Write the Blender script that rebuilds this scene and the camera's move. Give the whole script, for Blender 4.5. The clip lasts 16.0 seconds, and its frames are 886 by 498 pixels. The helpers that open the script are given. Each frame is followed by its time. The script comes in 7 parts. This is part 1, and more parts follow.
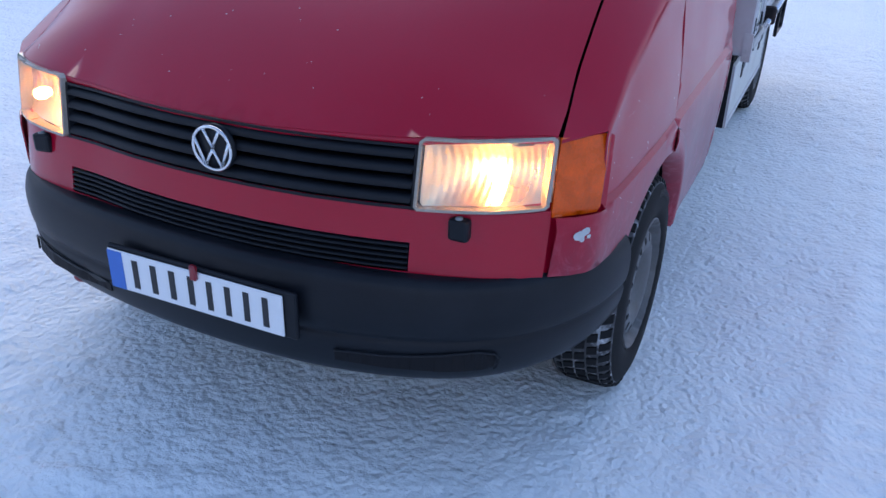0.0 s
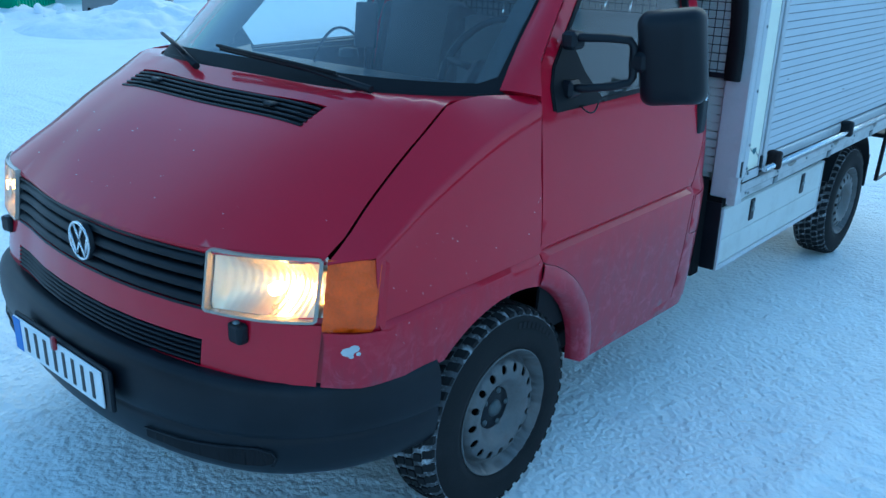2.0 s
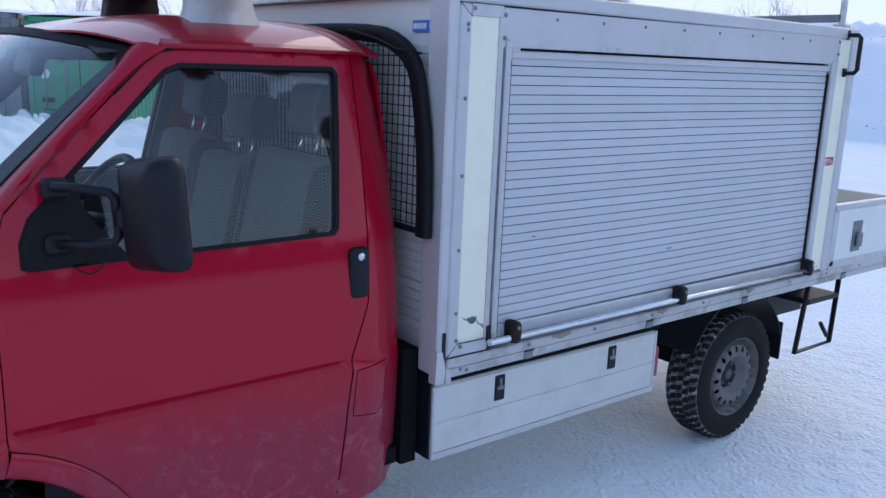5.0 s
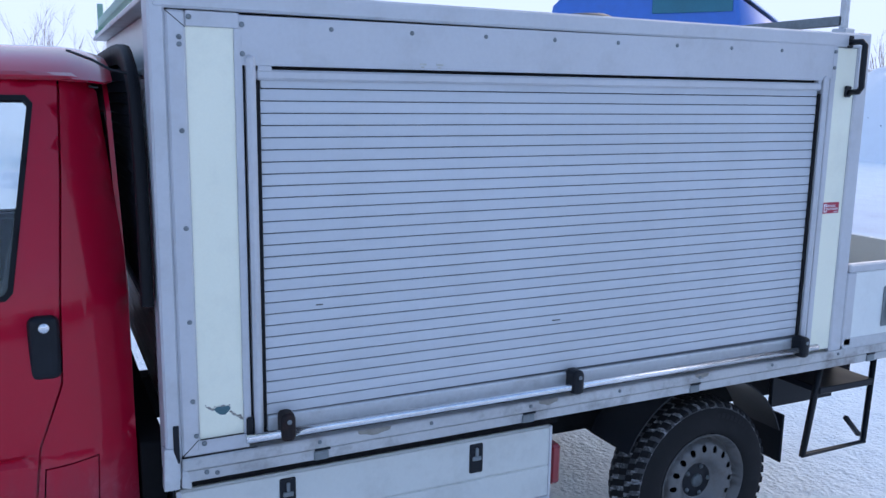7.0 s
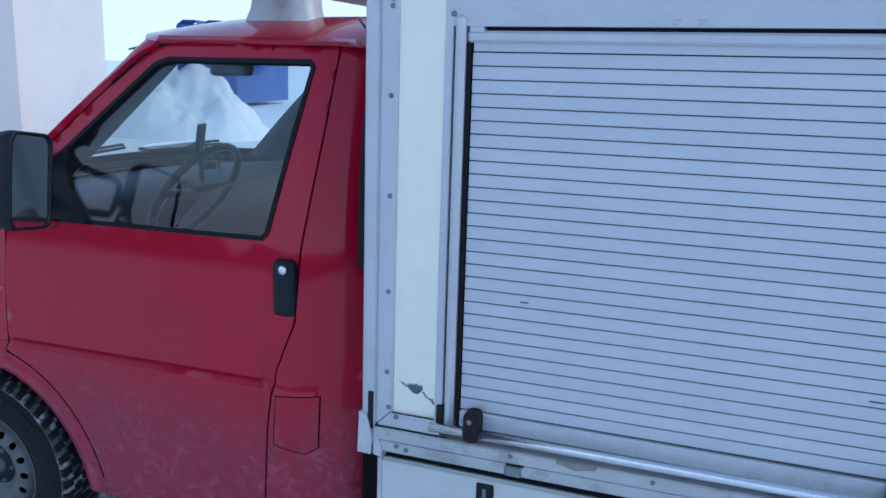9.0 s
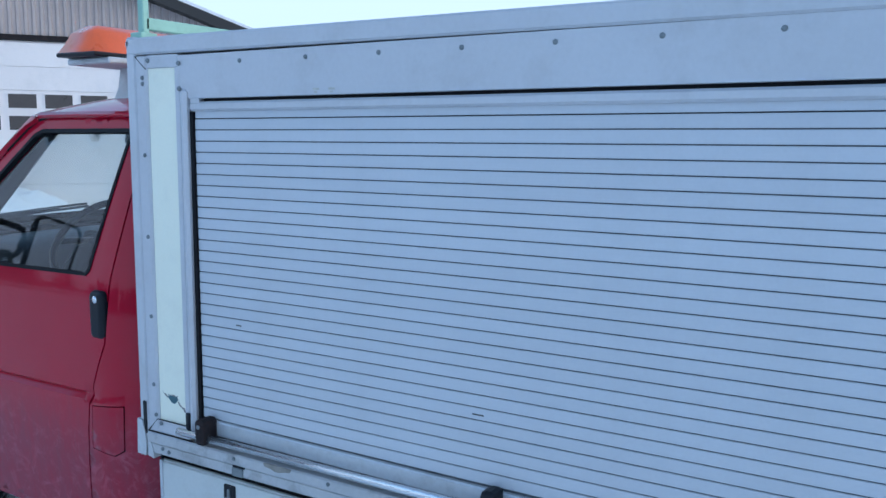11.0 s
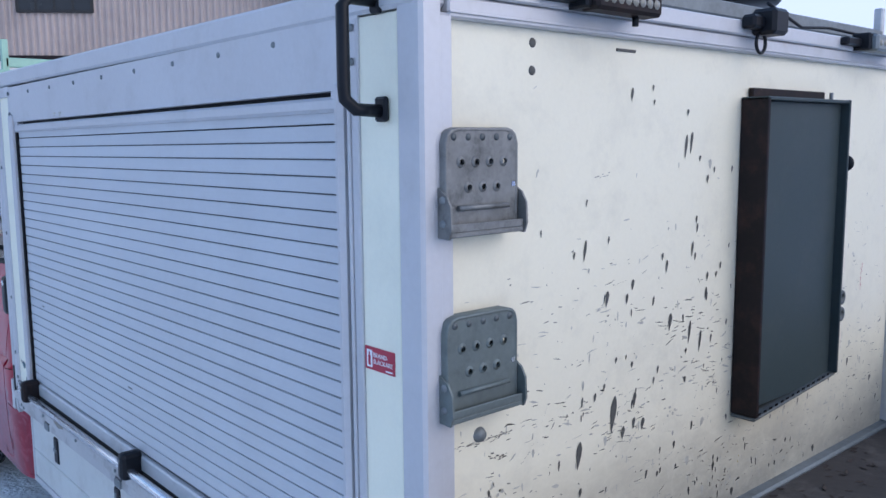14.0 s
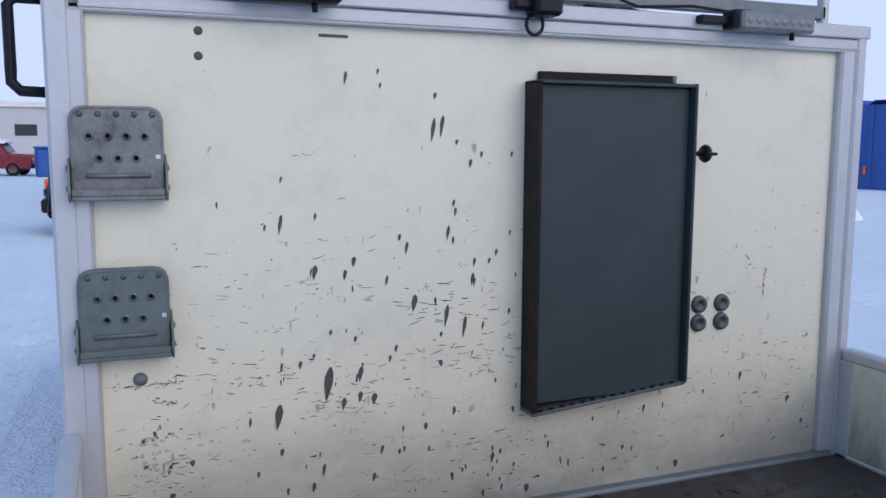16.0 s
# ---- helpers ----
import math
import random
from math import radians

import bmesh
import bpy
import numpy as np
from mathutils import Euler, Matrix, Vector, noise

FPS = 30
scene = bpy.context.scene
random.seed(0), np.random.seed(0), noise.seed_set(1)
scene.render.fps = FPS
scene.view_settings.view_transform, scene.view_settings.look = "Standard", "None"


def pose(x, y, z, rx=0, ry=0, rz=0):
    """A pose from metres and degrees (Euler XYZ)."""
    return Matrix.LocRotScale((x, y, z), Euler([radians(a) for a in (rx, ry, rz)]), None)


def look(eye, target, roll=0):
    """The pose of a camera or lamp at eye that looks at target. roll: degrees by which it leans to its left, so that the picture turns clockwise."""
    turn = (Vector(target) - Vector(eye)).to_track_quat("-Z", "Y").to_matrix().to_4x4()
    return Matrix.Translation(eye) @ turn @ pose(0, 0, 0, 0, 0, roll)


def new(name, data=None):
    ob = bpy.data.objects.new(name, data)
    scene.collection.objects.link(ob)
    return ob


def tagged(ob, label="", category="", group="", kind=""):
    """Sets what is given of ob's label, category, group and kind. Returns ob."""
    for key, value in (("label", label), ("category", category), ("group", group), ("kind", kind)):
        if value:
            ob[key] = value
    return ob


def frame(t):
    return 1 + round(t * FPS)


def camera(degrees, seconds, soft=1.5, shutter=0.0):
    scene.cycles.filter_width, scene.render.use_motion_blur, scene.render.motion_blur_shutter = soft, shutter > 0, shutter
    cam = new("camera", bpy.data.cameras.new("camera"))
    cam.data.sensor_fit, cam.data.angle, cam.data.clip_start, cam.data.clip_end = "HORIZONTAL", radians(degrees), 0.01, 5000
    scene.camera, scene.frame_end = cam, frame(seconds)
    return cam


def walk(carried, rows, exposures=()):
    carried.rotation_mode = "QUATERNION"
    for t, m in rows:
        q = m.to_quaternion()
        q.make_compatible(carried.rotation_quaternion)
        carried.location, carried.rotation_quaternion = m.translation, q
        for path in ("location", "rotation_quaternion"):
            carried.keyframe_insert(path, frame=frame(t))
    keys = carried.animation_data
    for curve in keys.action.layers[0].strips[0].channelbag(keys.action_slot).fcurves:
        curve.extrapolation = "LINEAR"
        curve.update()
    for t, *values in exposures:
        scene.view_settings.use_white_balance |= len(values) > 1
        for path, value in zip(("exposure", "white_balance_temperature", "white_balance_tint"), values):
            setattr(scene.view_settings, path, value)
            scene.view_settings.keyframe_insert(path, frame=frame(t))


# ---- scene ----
cam = camera(55.5, 16.0)
EXPOSURES = [(0, 1.01, 6901, 18), (0.5, 0.93, 5455, 4), (1.0, 0.96, 5155, -8), (1.5, 0.96, 4955, -14), (2.0, 1.02, 5306, -17), (2.5, 1.15, 6675, -2), (3.0, 1.13, 7193, 9), (4.0, 1.06, 7244, 13),
             (5, 0.98, 7296, 16), (8, 0.99, 6702, 14), (10.5, 1.12, 6604, -1), (11, 1.00, 6555, 4), (11.5, 0.96, 6604, 8), (12, 0.98, 6752, 12), (12.5, 0.97, 6802, 17), (13.5, 0.97, 6810, 15), (14.5, 0.82, 6906, 15), (16, 0.62, 6934, 15)]
PATH = [
    (0, (1.235, -2.21, 1.532), (0.483, -0.59, 0.632), 1.4),
    (0.5, (1.438, -2.078, 1.541), (0.554, -0.521, 0.651), 1.1),
    (1, (1.682, -1.983, 1.593), (0.671, -0.481, 0.742), 0.9),
    (1.5, (1.96, -1.914, 1.632), (0.837, -0.461, 0.841), 1.3),
    (2, (2.14, -1.765, 1.638), (0.904, -0.347, 0.959), 1.4),
    (2.5, (2.324, -1.58, 1.686), (0.988, -0.207, 1.112), 1.4),
    (3, (2.577, -1.388, 1.706), (1.155, -0.064, 1.23), 1.4),
    (3.5, (2.715, -1.123, 1.709), (1.241, 0.161, 1.289), 1.6),
    (4, (2.76, -0.827, 1.711), (1.265, 0.44, 1.31), 1.9),
    (4.5, (2.854, -0.525, 1.704), (1.337, 0.711, 1.292), 2.1),
    (5, (2.937, -0.216, 1.721), (1.405, 0.997, 1.292), 2.3),
    (5.2, (2.962, -0.085, 1.718), (1.408, 1.1, 1.293), 2.1),
    (7.3, (3.038, 1.321, 1.705), (1.187, 2.002, 1.373), 1.0),
    (7.5, (3.032, 1.442, 1.704), (1.129, 1.955, 1.367), 0.8),
    (8, (3.014, 1.758, 1.686), (1.048, 1.799, 1.324), 0.9),
    (8.2, (2.975, 1.842, 1.691), (1.017, 1.711, 1.307), 1.2),
    (10.3, (2.546, 3.035, 1.671), (0.871, 1.997, 1.328), 1.3),
    (10.5, (2.552, 3.126, 1.671), (0.851, 2.12, 1.366), 0.7),
    (11, (2.581, 3.475, 1.682), (0.88, 2.457, 1.417), 0.5),
    (11.5, (2.487, 3.72, 1.689), (0.805, 2.672, 1.422), 0.3),
    (12, (2.335, 3.934, 1.688), (0.698, 2.825, 1.389), -0.2),
    (12.5, (2.235, 4.212, 1.704), (0.655, 3.022, 1.404), -0.2),
    (13, (2.111, 4.474, 1.702), (0.609, 3.189, 1.397), -0.3),
    (13.5, (1.905, 4.646, 1.674), (0.491, 3.259, 1.393), -0.6),
    (14, (1.728, 4.843, 1.705), (0.423, 3.349, 1.449), -0.5),
    (14.5, (1.547, 5.113, 1.702), (0.367, 3.517, 1.455), -0.4),
    (15, (1.318, 5.248, 1.675), (0.28, 3.555, 1.432), -0.1),
    (15.5, (1.044, 5.346, 1.678), (0.172, 3.565, 1.421), -0.0),
    (16, (0.797, 5.525, 1.662), (0.076, 3.676, 1.41), 0.2),
]
walk(cam, [(t, look(eye, target, roll)) for t, eye, target, roll in PATH], EXPOSURES)

# ---- world and light ----
world = bpy.data.worlds.new("winter_sky")
scene.world = world
world.use_nodes = True
wn = world.node_tree.nodes
sky = wn.new("ShaderNodeTexSky")
sky.sky_type = 'NISHITA'
sky.sun_disc = False
sky.sun_elevation = radians(26)
sky.sun_rotation = radians(-22)
sky.air_density, sky.dust_density, sky.ozone_density = 1.0, 0.4, 3.0
wn["Background"].inputs["Strength"].default_value = 0.205
# thin haze evens out the glare along the horizon
haze = wn.new("ShaderNodeVectorMath")
haze.operation = 'MINIMUM'
haze.inputs[1].default_value = (1.85, 2.4, 3.6)
world.node_tree.links.new(sky.outputs[0], haze.inputs[0])
world.node_tree.links.new(haze.outputs[0], wn["Background"].inputs["Color"])
sun_data = bpy.data.lights.new("sun", 'SUN')
sun_data.energy, sun_data.angle, sun_data.color = 0.75, radians(60), (1.0, 0.93, 0.85)
sun = new("sun", sun_data)
sun.matrix_world = look((-13, 32, 16), (0, 0, 0))

# ---- helpers ----
CAB = 0
from mathutils import geometry


def link(nt, a, b):
    nt.links.new(a, b)


def material(name, color, rough=0.5, metal=0.0, vary=0.15, scale=6.0, fine=60.0, bump=0.05, bump_dist=0.002,
             dirt=None, dirt_amount=0.0, dirt_scale=3.0, coat=0.0, islands=0.0, streak=(1, 1, 1), spec=0.5, film=None):
    """A painted, metal or mineral surface: base colour with two scales of variation, dirt patches and fine relief."""
    m = bpy.data.materials.new(name)
    m.use_nodes = True
    nt = m.node_tree
    n = nt.nodes
    bs = n["Principled BSDF"]
    co = n.new("ShaderNodeTexCoord")
    mp = n.new("ShaderNodeMapping")
    mp.inputs["Scale"].default_value = streak
    link(nt, co.outputs["Object"], mp.inputs["Vector"])
    big, small = n.new("ShaderNodeTexNoise"), n.new("ShaderNodeTexNoise")
    big.inputs["Scale"].default_value, small.inputs["Scale"].default_value = scale, fine
    big.inputs["Detail"].default_value, small.inputs["Detail"].default_value = 5, 4
    for tex in (big, small):
        link(nt, mp.outputs["Vector"], tex.inputs["Vector"])
    ramp = n.new("ShaderNodeMapRange")
    ramp.inputs["From Min"].default_value, ramp.inputs["From Max"].default_value = 0.25, 0.75
    ramp.inputs["To Min"].default_value, ramp.inputs["To Max"].default_value = 1 - vary, 1 + vary
    add = n.new("ShaderNodeMath")
    add.operation = 'MULTIPLY_ADD'
    add.inputs[1].default_value, add.inputs[2].default_value = 0.35, 0.0
    link(nt, small.outputs["Fac"], add.inputs[0])
    mix0 = n.new("ShaderNodeMath")
    mix0.operation = 'MULTIPLY_ADD'
    mix0.inputs[1].default_value = 0.65
    link(nt, big.outputs["Fac"], mix0.inputs[0])
    link(nt, add.outputs[0], mix0.inputs[2])
    link(nt, mix0.outputs[0], ramp.inputs["Value"])
    tint = n.new("ShaderNodeVectorMath")
    tint.operation = 'SCALE'
    tint.inputs[0].default_value = color
    link(nt, ramp.outputs["Result"], tint.inputs["Scale"])
    out = tint.outputs[0]
    if islands:
        oi = n.new("ShaderNodeObjectInfo")
        isl = n.new("ShaderNodeMapRange")
        isl.inputs["To Min"].default_value, isl.inputs["To Max"].default_value = 1 - islands, 1 + islands
        link(nt, oi.outputs["Random"], isl.inputs["Value"])
        t2 = n.new("ShaderNodeVectorMath")
        t2.operation = 'SCALE'
        link(nt, out, t2.inputs[0])
        link(nt, isl.outputs["Result"], t2.inputs["Scale"])
        out = t2.outputs[0]
    if dirt:
        dn = n.new("ShaderNodeTexNoise")
        dn.inputs["Scale"].default_value, dn.inputs["Detail"].default_value, dn.inputs["Roughness"].default_value = dirt_scale, 8, 0.7
        link(nt, co.outputs["Object"], dn.inputs["Vector"])
        dr = n.new("ShaderNodeMapRange")
        dr.inputs["From Min"].default_value, dr.inputs["From Max"].default_value = 0.5, 0.75
        dr.inputs["To Max"].default_value = dirt_amount
        link(nt, dn.outputs["Fac"], dr.inputs["Value"])
        mx = n.new("ShaderNodeMix")
        mx.data_type = 'RGBA'
        link(nt, dr.outputs["Result"], mx.inputs["Factor"])
        link(nt, out, mx.inputs["A"])
        mx.inputs["B"].default_value = (*dirt, 1)
        out = mx.outputs["Result"]
    if film:
        # salt and road spray that has dried on: colour, most, upper and lower end, in vertical runs
        fcol, most, f_hi, f_lo = film
        sep, fm, fn = n.new("ShaderNodeSeparateXYZ"), n.new("ShaderNodeMapping"), n.new("ShaderNodeTexNoise")
        fm.inputs["Scale"].default_value = (1, 9, 2.2)
        fn.inputs["Scale"].default_value, fn.inputs["Detail"].default_value, fn.inputs["Roughness"].default_value = 2.4, 9, 0.68
        link(nt, co.outputs["Object"], sep.inputs[0])
        link(nt, co.outputs["Object"], fm.inputs["Vector"])
        link(nt, fm.outputs[0], fn.inputs["Vector"])
        wob, fr, fs, fx = n.new("ShaderNodeMath"), n.new("ShaderNodeMapRange"), n.new("ShaderNodeMath"), n.new("ShaderNodeMix")
        wob.operation, fs.operation, fx.data_type = 'MULTIPLY_ADD', 'MULTIPLY', 'RGBA'
        wob.inputs[1].default_value = -0.16
        link(nt, fn.outputs["Fac"], wob.inputs[0])
        link(nt, sep.outputs["Z"], wob.inputs[2])
        fr.inputs["From Min"].default_value, fr.inputs["From Max"].default_value = f_lo - 0.08, f_hi - 0.08
        fr.inputs["To Min"].default_value, fr.inputs["To Max"].default_value = most * 1.6, 0.0
        link(nt, wob.outputs[0], fr.inputs["Value"])
        link(nt, fr.outputs["Result"], fs.inputs[0])
        link(nt, fn.outputs["Fac"], fs.inputs[1])
        link(nt, fs.outputs[0], fx.inputs["Factor"])
        link(nt, out, fx.inputs["A"])
        # wiped and crackled patches, paler than the film round them
        wn2, wr, wx = n.new("ShaderNodeTexNoise"), n.new("ShaderNodeMapRange"), n.new("ShaderNodeMix")
        wn2.inputs["Scale"].default_value, wn2.inputs["Detail"].default_value, wn2.inputs["Roughness"].default_value, wn2.inputs["Distortion"].default_value = 16, 8, 0.72, 1.2
        link(nt, co.outputs["Object"], wn2.inputs["Vector"])
        wr.inputs["From Min"].default_value, wr.inputs["From Max"].default_value = 0.50, 0.68
        link(nt, wn2.outputs["Fac"], wr.inputs["Value"])
        wx.data_type = 'RGBA'
        wx.inputs["A"].default_value = (*fcol, 1)
        wx.inputs["B"].default_value = (*[min(1, c * 1.7 + 0.04) for c in fcol], 1)
        link(nt, wr.outputs["Result"], wx.inputs["Factor"])
        link(nt, wx.outputs["Result"], fx.inputs["B"])
        out = fx.outputs["Result"]
    link(nt, out, bs.inputs["Base Color"])
    rr = n.new("ShaderNodeMapRange")
    rr.inputs["To Min"].default_value, rr.inputs["To Max"].default_value = max(0.02, rough - 0.1), min(1, rough + 0.1)
    link(nt, big.outputs["Fac"], rr.inputs["Value"])
    link(nt, rr.outputs["Result"], bs.inputs["Roughness"])
    bs.inputs["Metallic"].default_value = metal
    bs.inputs["Coat Weight"].default_value = coat
    bs.inputs["Coat Roughness"].default_value = 0.05
    bs.inputs["Coat IOR"].default_value = 1.5
    bs.inputs["Specular IOR Level"].default_value = spec
    if bump:
        bp = n.new("ShaderNodeBump")
        bp.inputs["Strength"].default_value, bp.inputs["Distance"].default_value = bump, bump_dist
        link(nt, small.outputs["Fac"], bp.inputs["Height"])
        link(nt, bp.outputs["Normal"], bs.inputs["Normal"])
    return m


def glass(name, color, rough=0.0, haze=0.0, power_of=4.0, least=0.07):
    """A pane: clear, slightly tinted, with real reflection."""
    m = bpy.data.materials.new(name)
    m.use_nodes = True
    nt = m.node_tree
    n = nt.nodes
    n.remove(n["Principled BSDF"])
    tr, gl, lw, mx = n.new("ShaderNodeBsdfTransparent"), n.new("ShaderNodeBsdfGlossy"), n.new("ShaderNodeLayerWeight"), n.new("ShaderNodeMixShader")
    tr.inputs["Color"].default_value = (*color, 1)
    gl.inputs["Roughness"].default_value = rough
    power, fr = n.new("ShaderNodeMath"), n.new("ShaderNodeMath")
    power.operation, fr.operation = 'POWER', 'MULTIPLY_ADD'
    power.inputs[1].default_value = power_of
    fr.inputs[1].default_value, fr.inputs[2].default_value = 0.8, least
    lw.inputs["Blend"].default_value = 0.5
    link(nt, lw.outputs["Facing"], power.inputs[0])
    link(nt, power.outputs[0], fr.inputs[0])
    link(nt, fr.outputs[0], mx.inputs[0])
    clear = tr.outputs[0]
    if haze:
        df, hz, nz, hm = n.new("ShaderNodeBsdfDiffuse"), n.new("ShaderNodeMixShader"), n.new("ShaderNodeTexNoise"), n.new("ShaderNodeMath")
        df.inputs["Color"].default_value = (0.75, 0.76, 0.78, 1)
        nz.inputs["Scale"].default_value, nz.inputs["Detail"].default_value = 3.0, 6
        hm.operation = 'MULTIPLY'
        hm.inputs[1].default_value = haze * 2
        link(nt, nz.outputs["Fac"], hm.inputs[0])
        link(nt, hm.outputs[0], hz.inputs[0])
        link(nt, clear, hz.inputs[1])
        link(nt, df.outputs[0], hz.inputs[2])
        clear = hz.outputs[0]
    link(nt, clear, mx.inputs[1])
    link(nt, gl.outputs[0], mx.inputs[2])
    link(nt, mx.outputs[0], n["Material Output"].inputs["Surface"])
    return m


def glow(name, color, strength):
    m = bpy.data.materials.new(name)
    m.use_nodes = True
    bs = m.node_tree.nodes["Principled BSDF"]
    bs.inputs["Base Color"].default_value = (*color, 1)
    bs.inputs["Emission Color"].default_value = (*color, 1)
    bs.inputs["Emission Strength"].default_value = strength
    return m


def part(name, bm, mat, parent=None, label="", kind="", smooth=False):
    """Links a bmesh as one mesh object, under a thing or a part. mat: one material or a list."""
    if CAB:
        for v in bm.verts:
            if v.co.x < 0:
                v.co.x *= CAB
                # the far front corner is fuller than the near one
                v.co.y -= 0.05 * min(1, max(0, (-v.co.x - 0.42) / 0.36)) * min(1, max(0, (-v.co.y + 0.05) / 0.4))
    me = bpy.data.meshes.new(name)
    if smooth:
        for f in bm.faces:
            f.smooth = True
    bm.to_mesh(me)
    bm.free()
    for one in (mat if isinstance(mat, (list, tuple)) else [mat]):
        me.materials.append(one)
    ob = new(name, me)
    if parent:
        ob.parent = parent
    return tagged(ob, label, kind=kind)


def thing(name, label, category, place=(0, 0, 0), turn=0, group="", kind=""):
    ob = new(name)
    ob.matrix_world = pose(*place, 0, 0, turn)
    return tagged(ob, label, category, group, kind)


def add_box(bm, x0, x1, y0, y1, z0, z1, bevel=0.0, mi=0, seg=1, m=None):
    before = len(bm.verts) if m is None else set(bm.verts)
    vs = [bm.verts.new(p) for p in ((x0, y0, z0), (x1, y0, z0), (x1, y1, z0), (x0, y1, z0), (x0, y0, z1), (x1, y0, z1), (x1, y1, z1), (x0, y1, z1))]
    fs = [bm.faces.new([vs[i] for i in q]) for q in ((3, 2, 1, 0), (4, 5, 6, 7), (0, 1, 5, 4), (1, 2, 6, 5), (2, 3, 7, 6), (3, 0, 4, 7))]
    for f in fs:
        f.material_index = mi
    if bevel:
        es = list({e for f in fs for e in f.edges})
        made = bmesh.ops.bevel(bm, geom=es, offset=bevel, segments=seg, profile=0.5, affect='EDGES', clamp_overlap=True)
        for f in made["faces"]:
            f.material_index = mi
    if m is not None:
        bmesh.ops.transform(bm, matrix=m, verts=[v for v in bm.verts if v not in before])


def boxes(*rows, bevel=0.003):
    bm = bmesh.new()
    for r in rows:
        add_box(bm, *r, bevel=bevel)
    return bm


def add_tube(bm, pts, r, n=10, mi=0, closed=False):
    """A round bar swept along a polyline."""
    pts = [Vector(p) for p in pts]
    rings, side = [], None
    for i, p in enumerate(pts):
        a = pts[i - 1] if i or closed else p
        b = pts[(i + 1) % len(pts)] if i < len(pts) - 1 or closed else p
        d = (b - a).normalized()
        if side is None:
            side = d.orthogonal().normalized()
        side = (side - d * side.dot(d)).normalized()
        up = d.cross(side)
        rad = r[i] if isinstance(r, (list, tuple)) else r
        rings.append([bm.verts.new(p + (side * math.cos(k * 2 * math.pi / n) + up * math.sin(k * 2 * math.pi / n)) * rad) for k in range(n)])
    pairs = list(zip(rings, rings[1:])) + ([(rings[-1], rings[0])] if closed else [])
    for a, b in pairs:
        for k in range(n):
            f = bm.faces.new((a[k], a[(k + 1) % n], b[(k + 1) % n], b[k]))
            f.smooth, f.material_index = True, mi
    if not closed:
        bm.faces.new(rings[0][::-1]).material_index = mi
        bm.faces.new(rings[-1]).material_index = mi


def tube(pts, r, n=10, closed=False):
    bm = bmesh.new()
    add_tube(bm, pts, r, n, 0, closed)
    return bm


def arc(p0, p1, p2, n=8):
    """Points of a quadratic curve."""
    p0, p1, p2 = Vector(p0), Vector(p1), Vector(p2)
    return [p0 * (1 - t) ** 2 + p1 * 2 * t * (1 - t) + p2 * t * t for t in (i / n for i in range(n + 1))]


def add_lathe(bm, profile, centre, axis, n=32, mi=0):
    """Turns a profile of (radius, height) round an axis ('x', 'y' or 'z', or '-x')."""
    c = Vector(centre)
    frames = {'x': (Vector((0, 1, 0)), Vector((0, 0, 1)), Vector((1, 0, 0))), '-x': (Vector((0, -1, 0)), Vector((0, 0, 1)), Vector((-1, 0, 0))),
              'y': (Vector((0, 0, 1)), Vector((1, 0, 0)), Vector((0, 1, 0))), '-y': (Vector((1, 0, 0)), Vector((0, 0, 1)), Vector((0, -1, 0))),
              'z': (Vector((1, 0, 0)), Vector((0, 1, 0)), Vector((0, 0, 1)))}
    u, v, w = frames[axis]
    rings = []
    for r, h in profile:
        if r < 1e-6:
            rings.append([bm.verts.new(c + w * h)])
        else:
            rings.append([bm.verts.new(c + (u * math.cos(k * 2 * math.pi / n) + v * math.sin(k * 2 * math.pi / n)) * r + w * h) for k in range(n)])
    for a, b in zip(rings, rings[1:]):
        for k in range(n):
            q = [a[k % len(a)], a[(k + 1) % len(a)], b[(k + 1) % len(b)], b[k % len(b)]]
            q = list(dict.fromkeys(q))
            if len(q) > 2:
                f = bm.faces.new(q)
                f.smooth, f.material_index = True, mi


def lathe(profile, centre, axis, n=32):
    bm = bmesh.new()
    add_lathe(bm, profile, centre, axis, n)
    return bm


def fine_line(pts, step):
    """A polyline with points no further apart than step."""
    out = []
    for a, b in zip(pts, pts[1:] + pts[:1]):
        k = max(1, math.ceil(math.dist(a, b) / step))
        out += [(a[0] + (b[0] - a[0]) * i / k, a[1] + (b[1] - a[1]) * i / k) for i in range(k)]
    return out


def inside(p, poly):
    hit = False
    for a, b in zip(poly, poly[1:] + poly[:1]):
        if (a[1] > p[1]) != (b[1] > p[1]) and p[0] < (b[0] - a[0]) * (p[1] - a[1]) / (b[1] - a[1]) + a[0]:
            hit = not hit
    return hit


